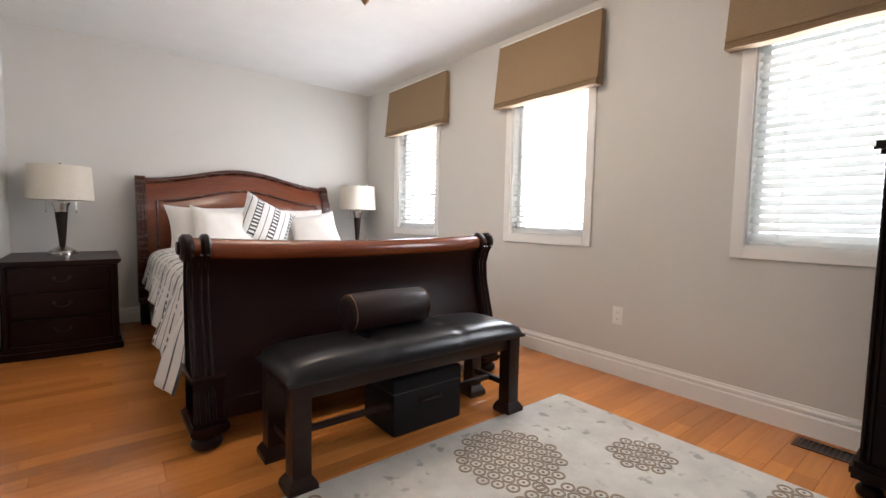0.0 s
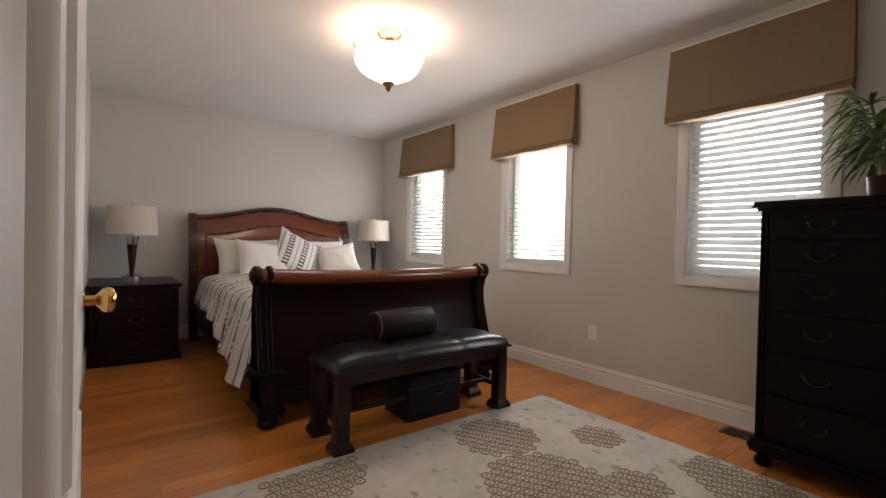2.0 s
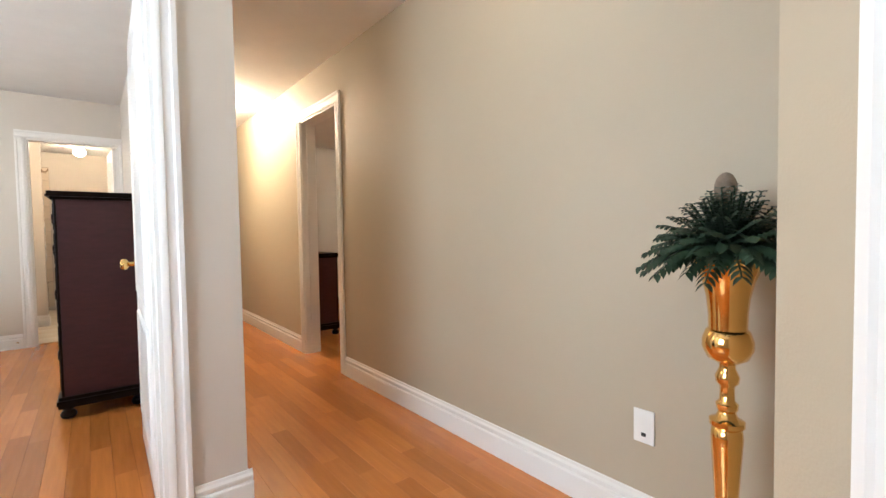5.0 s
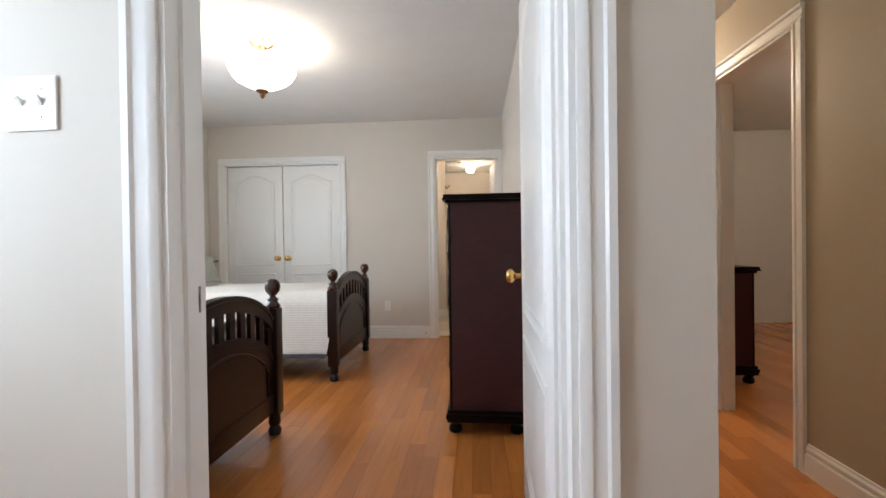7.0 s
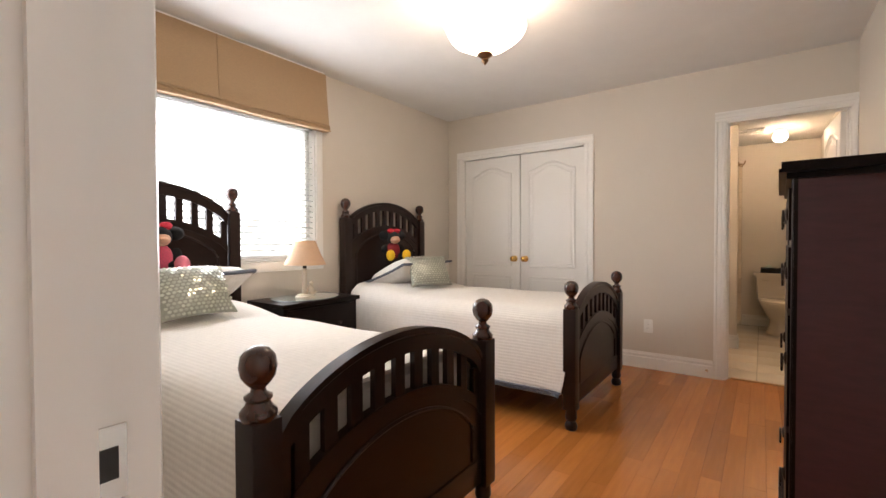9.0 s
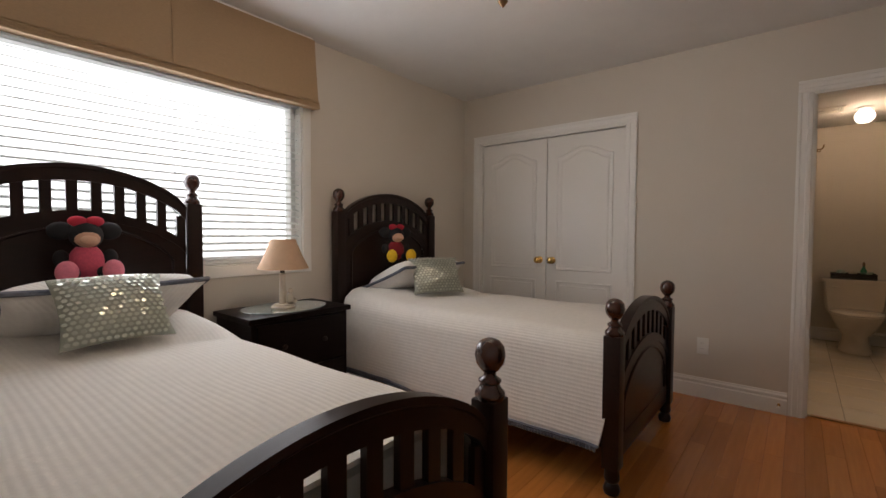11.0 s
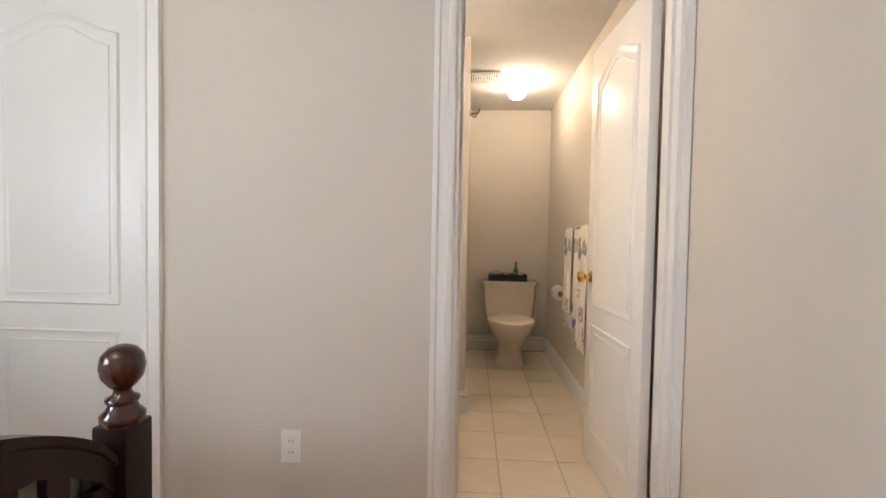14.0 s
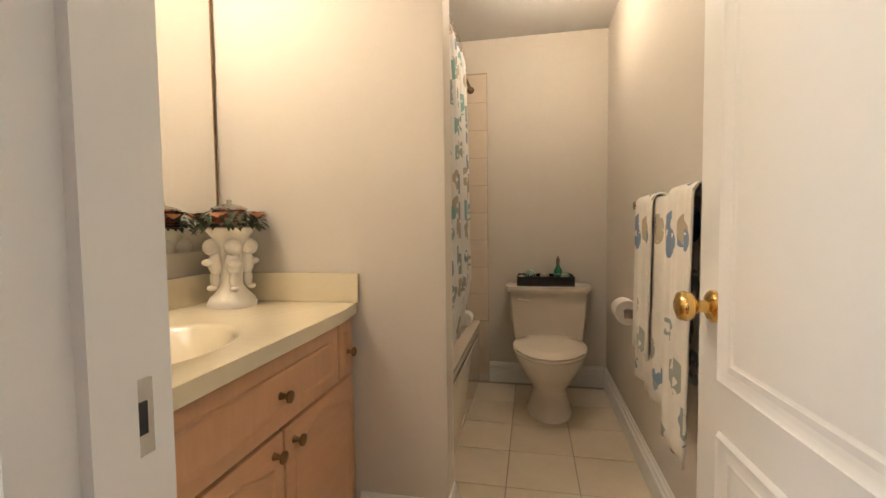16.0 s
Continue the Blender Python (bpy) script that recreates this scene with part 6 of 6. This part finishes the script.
for y, x, col in ((0.075, 0.04, (0.03, 0.11, 0.08)), (0.12, 0.03, (0.5, 0.52, 0.45)), (0.135, -0.03, (0.02, 0.09, 0.06))):
    tn = thing("toiletry_tin", "small green and white toiletry jar in the tray", "jar", -8.20 + x, -0.69 + y, 0.7045, 0, "toiletry jars")
    part("jar", lathe(bmesh.new(), [(0, 0), (0.02, 0), (0.022, 0.006), (0.022, 0.045), (0.02, 0.05), (0, 0.05)], segs=16), mat("jar_glaze", col, 0.3, vary=0.1), tn, smooth=40)
    part("lid", lathe(bmesh.new(), [(0, 0.05), (0.023, 0.05), (0.023, 0.062), (0.018, 0.066), (0, 0.066)], segs=16), mat("jar_lid", (col[0] * 0.7, col[1] * 0.8, col[2] * 0.7), 0.3), tn, smooth=40)

# towel bar with towels, paper holder
tb = thing("towel_bar", "brushed nickel towel bar on the bathroom wall", "towel bar", -6.86, -0.295, 1.15)
part("bar", tube(bmesh.new(), [(-0.36, -0.065, 0), (0.36, -0.065, 0)], 0.008, 10), CHROME, tb)
for s in (-1, 1):
    part("bracket", lathe(bmesh.new(), [(0, 0), (0.026, 0), (0.026, 0.006), (0.012, 0.014), (0.011, 0.06), (0.016, 0.066), (0.016, 0.078), (0, 0.08)], segs=16), CHROME, tb, smooth=40).matrix_basis = pose(s * 0.36, 0, 0, 90)


def towel(label, x0, x1, z_front, z_back, y_off, material):
    ob = thing("towel", label, "towel", (x0 + x1) / 2, -0.36, 1.15, group="hanging towels")
    w = x1 - x0
    n, m = 26, 20
    bm = bmesh.new()
    rows = []
    for j in range(2 * m + 1):
        v = (j - m) / m
        row, row2 = [], []
        for i in range(n + 1):
            u = -1 + 2 * i / n
            wob = 0.006 * math.sin(6 * u + 2) * abs(v) + 0.004 * math.sin(13 * u)
            if abs(v) < 0.12:
                a = v / 0.12 * math.pi / 2
                y, z = -(0.012 + y_off) * math.sin(a), (0.012 + y_off) * math.cos(a)
            elif v > 0:
                y, z = -(0.012 + y_off) - wob - 0.006 * v, -(v - 0.12) / 0.88 * (1.15 - z_front)
            else:
                y, z = (0.012 + y_off) + wob * 0.4, -(-v - 0.12) / 0.88 * (1.15 - z_back)
            row.append((u * w / 2 * (1 - 0.02 * abs(v)), y, z))
        rows.append(row)
    loft(bm, rows, caps=False, closed=False)
    p = part("cloth", bm, material, ob, smooth=60)
    md = p.modifiers.new("thickness", "SOLIDIFY")
    md.thickness, md.offset = 0.006, 1
    return ob


towel("long white bath towel with grey shell print", -7.12, -6.66, 0.50, 0.62, 0.004, TOWELC)
towel("white hand towel with grey shell print over the bath towel", -7.10, -6.88, 0.62, 0.80, 0.018, TOWELC)
towel("white bath towel with faded shell print folded over the bar", -6.70, -6.50, 0.46, 0.62, 0.022, TOWELC)
ph = thing("toilet_paper_holder", "chrome holder with a white paper roll", "paper holder", -7.40, -0.295, 0.69)
part("bracket", box(-0.085, -0.075, -0.09, 0, -0.02, 0.02, 0.003), CHROME, ph)
part("bracket", box(0.075, 0.085, -0.09, 0, -0.02, 0.02, 0.003), CHROME, ph)
part("spindle", tube(bmesh.new(), [(-0.075, -0.07, 0), (0.075, -0.07, 0)], 0.008, 8), CHROME, ph)
bm = bmesh.new()
secs = [[(x, -0.07 + r * math.cos(2 * math.pi * k / 28), r * math.sin(2 * math.pi * k / 28)) for k in range(28)] for x, r in ((-0.055, 0.02), (-0.055, 0.052), (0.055, 0.052), (0.055, 0.02))]
part("paper_roll", loft(bm, secs, caps=False, ring=True), PILLOWC, ph, "white paper roll", 40)

# ceiling vent
cv = thing("ceiling_vent", "square white slotted exhaust fan grille", "vent", -7.45, -0.96, 2.32)
part("backing", box(-0.11, 0.11, -0.11, 0.11, -0.003, 0), DARK, cv)
bm = bmesh.new()
for k in range(7):
    r0, r1 = 0.014 + k * 0.0165, 0.014 + k * 0.0165 + 0.010
    for x0, x1, y0, y1 in ((-r1, r1, r0, r1), (-r1, r1, -r1, -r0), (r0, r1, -r0, r0), (-r1, -r0, -r0, r0)):
        quad_box(bm, x0, x1, y0, y1, -0.012, -0.003)
part("grille", bm, PLASTIC, cv)

# bathtub, tiled surround, rod and curtain
tu = thing("bathtub", "cream alcove bathtub with a low apron", "bathtub", -7.605, -1.525, 0.004)
hx, hy, ht = 0.72, 0.395, 0.42


def rr(ax, ay, z, r, n=6):
    pts = []
    for cx, cy, a0 in ((ax - r, ay - r, 0), (-ax + r, ay - r, 90), (-ax + r, -ay + r, 180), (ax - r, -ay + r, 270)):
        for k in range(n + 1):
            a = radians(a0 + 90 * k / n)
            pts.append((cx + r * math.cos(a), cy + r * math.sin(a), z))
    return pts


part("shell", loft(bmesh.new(), [rr(hx, hy, 0, 0.01), rr(hx, hy, ht - 0.03, 0.01), rr(hx, hy + 0.008, ht - 0.02, 0.012), rr(hx, hy + 0.008, ht, 0.014), rr(hx - 0.07, hy - 0.06, ht, 0.12), rr(hx - 0.09, hy - 0.08, ht - 0.03, 0.12), rr(hx - 0.16, hy - 0.12, 0.10, 0.12), rr(hx - 0.22, hy - 0.18, 0.07, 0.1)]), PORCELAIN, tu, smooth=40)
part("apron_panel", box(-hx + 0.06, hx - 0.06, hy, hy + 0.008, 0.06, ht - 0.08, 0.003), PORCELAIN, tu)
sur = structure("tile_surround", box(-8.33, -8.322, -1.925, -1.065, 0.42, 2.1), GROUT, "beige tiled bathtub surround", "tile wall")
stm = None
for i in range(6):
    for j in range(9):
        y1, z0 = -1.067 - i * 0.152, 0.425 + j * 0.185
        if y1 - 0.15 < -1.95:
            continue
        if stm is None:
            t = part("tile", box(0, 0.006, -0.1495, -0.0015, 0.0015, 0.1835, 0.0015), WTILE, sur)
            stm = t.data
        else:
            t = new("tile", stm)
            t.parent = sur
        t.location = (-8.323, y1, z0)
for j in range(2):
    t = new("tile", stm)
    t.parent = sur
    t.location = (-8.329, -1.067 + 0.0, 0.425 - 0.186 * (j + 1))
rod = thing("curtain_rod", "bronze shower curtain rod", "curtain rod", -7.6, -1.175, 1.99)
part("rod", tube(bmesh.new(), [(-0.725, 0, 0), (0.72, 0, 0)], 0.011, 10), ABRASS, rod, smooth=50)
part("flange", lathe(bmesh.new(), [(0, 0), (0.034, 0), (0.034, 0.006), (0.02, 0.016), (0.014, 0.03), (0, 0.03)], segs=20), ABRASS, rod, smooth=40).matrix_basis = pose(-0.73, 0, 0, 0, 90)
part("flange", lathe(bmesh.new(), [(0, 0), (0.034, 0), (0.034, 0.006), (0.02, 0.016), (0.014, 0.03), (0, 0.03)], segs=20), ABRASS, rod, smooth=40).matrix_basis = pose(0.72, 0, 0, 0, -90)
hk = thing("robe_hook", "brass double robe hook on the partition edge", "hook", -6.79, -1.055, 1.868)
part("plate", lathe(bmesh.new(), [(0, 0), (0.024, 0), (0.022, 0.006), (0.012, 0.01), (0, 0.012)], segs=18), ABRASS, hk, smooth=40).matrix_basis = pose(0, 0, 0, -90)
part("arm", tube(bmesh.new(), [(0, 0.008, 0), (0, 0.03, -0.006), (0, 0.048, -0.004), (0, 0.058, 0.012), (0, 0.06, 0.03)], 0.006, 8), ABRASS, hk, smooth=50)
part("arm", tube(bmesh.new(), [(0, 0.008, -0.004), (0, 0.022, -0.022), (0, 0.034, -0.026), (0, 0.04, -0.014)], 0.005, 8), ABRASS, hk, smooth=50)
cu = thing("shower_curtain", "white shower curtain with blue-green sea print, drawn aside", "curtain", -7.25, -1.135, 0)
bm = bmesh.new()
secs = []
n = 110
for z, amp in ((1.95, 0.014), (1.90, 0.026), (1.6, 0.038), (1.2, 0.042), (0.8, 0.044), (0.55, 0.046), (0.47, 0.046)):
    secs.append([(-0.42 + 0.86 * i / n, amp * math.sin(i * 0.62) + 0.006 * math.sin(i * 0.17 + z * 3) - (0.0 if z > 0.8 else 0.09 * (0.8 - z) / 0.4), z) for i in range(n + 1)])
loft(bm, secs, caps=False, closed=False)
c = part("cloth", bm, CURTAINC, cu, smooth=60)
md = c.modifiers.new("thickness", "SOLIDIFY")
md.thickness = 0.002
for k in range(12):
    x = -0.42 + 0.86 * (k + 0.5) / 12
    part("ring", tube(bmesh.new(), [(x, 0.02 * math.cos(2 * math.pi * q / 12), 1.978 + 0.026 * math.sin(2 * math.pi * q / 12)) for q in range(13)], 0.002, 5), CHROME, cu)
sp = thing("bath_sponge", "white rolled bath sponge on the tub rim", "sponge", -8.18, -1.20, 0.424)
bm = bmesh.new()
secs = [[(x, r * math.cos(2 * math.pi * k / 20), 0.045 + r * math.sin(2 * math.pi * k / 20)) for k in range(20)] for x, r in ((-0.055, 0.02), (-0.05, 0.042), (0, 0.045), (0.05, 0.042), (0.055, 0.02))]
part("body", loft(bm, secs), PILLOWC, sp, smooth=60)

# vanity
MAPLE = mat("pale_maple_cabinet", (0.62, 0.36, 0.20), 0.35, vary=0.08, scale=5, stretch=(1, 1, 8), bump=0.03)
MAPLEX = mat("pale_maple_drawer", (0.62, 0.36, 0.20), 0.35, vary=0.08, scale=5, stretch=(8, 1, 1), bump=0.03)
MARBLE = mat("ivory_cultured_marble", (0.74, 0.66, 0.48), 0.12, vary=0.03, scale=4, coat=0.5)
vn = thing("vanity_cabinet", "pale maple bathroom vanity with round knobs", "cabinet", -6.23, -1.655, 0.006)
vx0, vx1, vf = -0.528, 0.56, 0.27
bm = quad_box(bmesh.new(), vx0, vx1, -0.268, vf - 0.02, 0.09, 0.66)
quad_box(bm, vx0, vx1, vf - 0.04, vf - 0.02, 0.66, 0.772)
for xa, xb in ((vx0, vx0 + 0.018), (vx1 - 0.018, vx1)):
    quad_box(bm, xa, xb, -0.268, vf - 0.04, 0.66, 0.772)
part("body", bm, MAPLE, vn)
part("toe_kick", box(vx0, vx1, -0.268, vf - 0.08, 0, 0.09), MAPLE, vn)


def raised(name, x0, x1, z0, z1, parent, material, arch=0.0):
    p = part(name, box(x0, x1, vf - 0.018, vf, z0, z1, 0.004), material, parent)
    path = rect_path(x0 + 0.05, x1 - 0.05, z0 + 0.045, z1 - 0.045, arch)
    bm = bmesh.new()
    moulding_path(bm, path, vf, 1, 0.02, 0.005)
    part("panel_moulding", bm, material, p)
    return p


def round_knob(parent, x, z):
    k = part("knob", lathe(bmesh.new(), [(0, 0), (0.010, 0), (0.008, 0.004), (0.006, 0.016), (0.010, 0.02), (0.0155, 0.024), (0.0155, 0.030), (0.010, 0.033), (0, 0.034)], segs=18), ABRASS, parent, "antique brass knob", 40)
    k.matrix_basis = pose(x, vf, z, -90)


d = raised("drawer_front", -0.40, 0.55, 0.575, 0.755, vn, MAPLEX)
round_knob(d, -0.07, 0.655)
d = raised("drawer_front", vx0 + 0.012, -0.41, 0.575, 0.755, vn, MAPLEX)
round_knob(d, -0.465, 0.655)
d = raised("cabinet_door", vx0 + 0.012, -0.085, 0.10, 0.565, vn, MAPLE, 0.04)
round_knob(d, -0.125, 0.52)
d = raised("cabinet_door", -0.075, 0.36, 0.10, 0.565, vn, MAPLE, 0.04)
round_knob(d, -0.035, 0.52)
ct = thing("washbasin_counter", "ivory cultured marble vanity top with oval basin and splash", "countertop", -6.215, -1.635, 0.779)
n = 40
bm = bmesh.new()
cxb, cyb, rx, ry = 0.07, 0.01, 0.215, 0.165
outer, lip, r1, r2, r3 = [], [], [], [], []
x0, x1, y0, y1 = -0.543, 0.56, -0.288, 0.285
for k in range(n):
    a = 2 * math.pi * (k + 0.5) / n
    c, s = math.cos(a), math.sin(a)
    tq = min((x1 - cxb) / c if c > 1e-6 else (x0 - cxb) / c if c < -1e-6 else 9, (y1 - cyb) / s if s > 1e-6 else (y0 - cyb) / s if s < -1e-6 else 9)
    outer.append((cxb + c * tq, cyb + s * tq, 0.038))
    lip.append((cxb + c * rx * 1.12, cyb + s * ry * 1.12, 0.038))
    r1.append((cxb + c * rx, cyb + s * ry, 0.030))
    r2.append((cxb + c * rx * 0.85, cyb + s * ry * 0.85, -0.04))
    r3.append((cxb + c * rx * 0.35, cyb + s * ry * 0.35, -0.09))
low = [(p[0], p[1], 0.0) for p in outer]
loft(bm, [low, outer, lip, r1, r2, r3], caps=False)
bm.faces.new([bm.verts.new(p) for p in r3])
part("counter", bm, MARBLE, ct, smooth=50)
part("backsplash", box(x0, x1, y0, y0 + 0.018, 0.038, 0.14, 0.004), MARBLE, ct)
part("sidesplash", box(x0, x0 + 0.018, y0 + 0.018, y1 - 0.01, 0.038, 0.14, 0.004), MARBLE, ct)
part("drain", lathe(bmesh.new(), [(0, 0), (0.022, 0), (0.022, 0.003), (0, 0.004)], cxb, cyb, -0.092, 16), CHROME, ct)
MIRROR = mat("silvered_mirror", (0.93, 0.93, 0.91), 0.0, 1.0)
mi = thing("wall_mirror", "large frameless bathroom mirror with polished edge", "mirror", -6.22, -1.922, 1.0)
part("glass", box(-0.52, 0.55, 0.0, 0.026, 0.0, 0.95), MIRROR, mi)
part("edge_strip", box(-0.528, -0.52, 0.0, 0.028, 0.0, 0.95), ABRASS, mi)
vl = thing("vanity_light", "bath bar light above the mirror", "wall light", -6.22, -1.925, 2.08)
part("back_plate", box(-0.3, 0.3, 0, 0.025, -0.05, 0.05, 0.005), CHROME, vl)
for k in range(3):
    s = part("globe", ball(bmesh.new(), -0.2 + 0.2 * k, 0.075, 0, 0.05, segs=18), OPAL, vl, "lit globe bulb", 60)
    s.visible_shadow = False
bulb(-6.22, -1.80, 2.06, 17, 0.08, (1, 0.75, 0.50))

CERW = mat("white_bisque_ceramic", (0.80, 0.76, 0.69), 0.35, vary=0.04, scale=15)
pd = thing("cherub_pedestal", "white ceramic pedestal vase with moulded figures", "ornament", -6.635, -1.765, 0.817)
bm = bmesh.new()
lathe(bm, [(0, 0), (0.076, 0), (0.078, 0.010), (0.070, 0.03), (0.050, 0.05), (0.036, 0.07), (0.034, 0.10), (0.04, 0.15), (0.036, 0.19), (0.050, 0.225), (0.080, 0.262), (0.076, 0.265), (0.03, 0.24), (0, 0.235)], 0, 0, 0, 28)
for k in range(4):
    a = math.pi / 4 + k * math.pi / 2
    c, s = math.cos(a), math.sin(a)
    ball(bm, 0.057 * c, 0.057 * s, 0.20, 0.028, 1, 1, 1, 12)
    ball(bm, 0.045 * c, 0.045 * s, 0.145, 0.026, 1, 1, 1.5, 12)
    ball(bm, 0.066 * c, 0.066 * s, 0.15, 0.014, 1.6, 1.6, 0.9, 8)
    ball(bm, 0.05 * c, 0.05 * s, 0.095, 0.016, 1, 1, 1.9, 10)
    ball(bm, 0.06 * c, 0.06 * s, 0.065, 0.013, 1.2, 1.2, 0.8, 8)
link("pedestal_body", bm, CERW, pd, 60)
wr = thing("flower_ring", "wreath of dark leaves and peach roses round a candle jar", "flowers", -6.635, -1.765, 0.817 + 0.262)
jar = part("candle_jar", lathe(bmesh.new(), [(0, 0.0), (0.05, 0.0), (0.054, 0.01), (0.054, 0.055), (0.05, 0.06), (0, 0.06)], segs=24), mat("dark_red_candle_glass", (0.12, 0.02, 0.012), 0.08, coat=1.0), wr, "dark red candle jar", 40)
part("lid", lathe(bmesh.new(), [(0, 0.06), (0.056, 0.06), (0.057, 0.066), (0.04, 0.074), (0.012, 0.08), (0.006, 0.084), (0.009, 0.092), (0, 0.096)], segs=24), CHROME, jar, "domed metal lid", 40)
r = random.Random(5)
bm = bmesh.new()
for k in range(180):
    a = r.uniform(0, 2 * math.pi)
    rad = r.uniform(0.058, 0.098)
    leaf_blade(bm, (rad * math.cos(a), rad * math.sin(a), r.uniform(0.0, 0.055)), (math.cos(a) + r.uniform(-0.8, 0.8), math.sin(a) + r.uniform(-0.8, 0.8), r.uniform(-0.3, 0.7)), r.uniform(0.025, 0.045), r.uniform(0.015, 0.022), 0.5, 4)
part("leaves", bm, mat("dark_rose_leaf", (0.035, 0.06, 0.018), 0.5, vary=0.3, scale=40), wr)
ROSE = mat("peach_rose_silk", (0.78, 0.32, 0.17), 0.8, vary=0.12, scale=40)
for a in (0.3, 1.6, 2.5, 3.7, 5.2):
    bm = bmesh.new()
    for q, rr2 in ((0, 0.010), (1, 0.015), (2, 0.020)):
        for k in range(5):
            b = 2 * math.pi * k / 5 + q
            leaf_blade(bm, (0.098 * math.cos(a) + 0.004 * math.cos(b), 0.098 * math.sin(a) + 0.004 * math.sin(b), 0.034), (math.cos(b) * (0.4 + 0.3 * q), math.sin(b) * (0.4 + 0.3 * q), 0.9), rr2 * 1.6, rr2 * 1.8, 0.2, 4)
    part("rose", bm, ROSE, wr, "peach silk rose", 60)

# ---- hardwood strips ----
WID = 0.083
lengths = [0.46, 0.62, 0.83, 1.05]
shared = {}
r = random.Random(21)
joined_v, joined_f = [], []


def lay(x, ya, i, near, x0, x1):
    """One strip: a piece of its own near the walk, else part of the joined rest."""
    global count
    L = lengths[i]
    if near and count < 300 and x0 == x and x1 == x + L:
        count += 1
        if i not in shared:
            o = part("plank", box(0.0003, L - 0.0003, 0.0003, WID - 0.0003, -0.018, 0, 0.0007), PLANK, FLOOR, smooth=0)
            shared[i] = o.data
        else:
            o = new("plank", shared[i])
            o.parent = FLOOR
        o.location = (x, ya, 0)
        return
    b = len(joined_v)
    g, e = 0.0003, 0.0007
    for z, q in ((-0.018, g), (-e, g), (0, g + e)):
        joined_v.extend(((x0 + q, ya + q, z), (x1 - q, ya + q, z), (x1 - q, ya + WID - q, z), (x0 + q, ya + WID - q, z)))
    for lo in (0, 4):
        for a in range(4):
            c = (a + 1) % 4
            joined_f.append((b + lo + a, b + lo + c, b + lo + 4 + c, b + lo + 4 + a))
    joined_f.append((b + 8, b + 9, b + 10, b + 11))


ROOMS = ((-9.05, 0.2, -0.25, 1.1), (-1.65, 1.1, -2.5, 0.1), (-5.7, -1.5, -3.8, -0.2), (0.1, 3.5, -1.55, 5.05), (-6.55, 0.2, 1.0, 4.1))


def near_walk(x, y):
    return (-4.0 < x < 0 and 0.05 < y < 0.95) or (-5.5 < x < -1.7 and -1.65 < y < -0.35 and x < -2.0) or (0.3 < x < 3.4 and 1.7 < y < 2.2) or (0.3 < x < 1.1 and 1.7 < y < 3.4)


count = 0
k = math.floor(-3.8 / WID)
while k * WID < 5.0:
    ya = k * WID
    x = -9.0 - r.uniform(0, 0.8)
    while x < 3.5:
        i = r.randrange(4)
        L = lengths[i]
        cx, cy = x + L / 2, ya + WID / 2
        inside = [q for q in ROOMS if x + L > q[0] + 0.01 and x < q[1] - 0.01 and ya + WID > q[2] and ya < q[3]]
        if inside:
            lay(x, ya, i, near_walk(cx, cy), max(x, min(q[0] for q in inside)), min(x + L, max(q[1] for q in inside)))
        x += L
    k += 1
me = bpy.data.meshes.new("planks_beyond")
me.from_pydata(joined_v, [], joined_f)
me.materials.append(PLANKS)
pb = new("planks_beyond", me)
pb.parent = FLOOR
tagged(pb, "honey maple strips", kind="stuff")
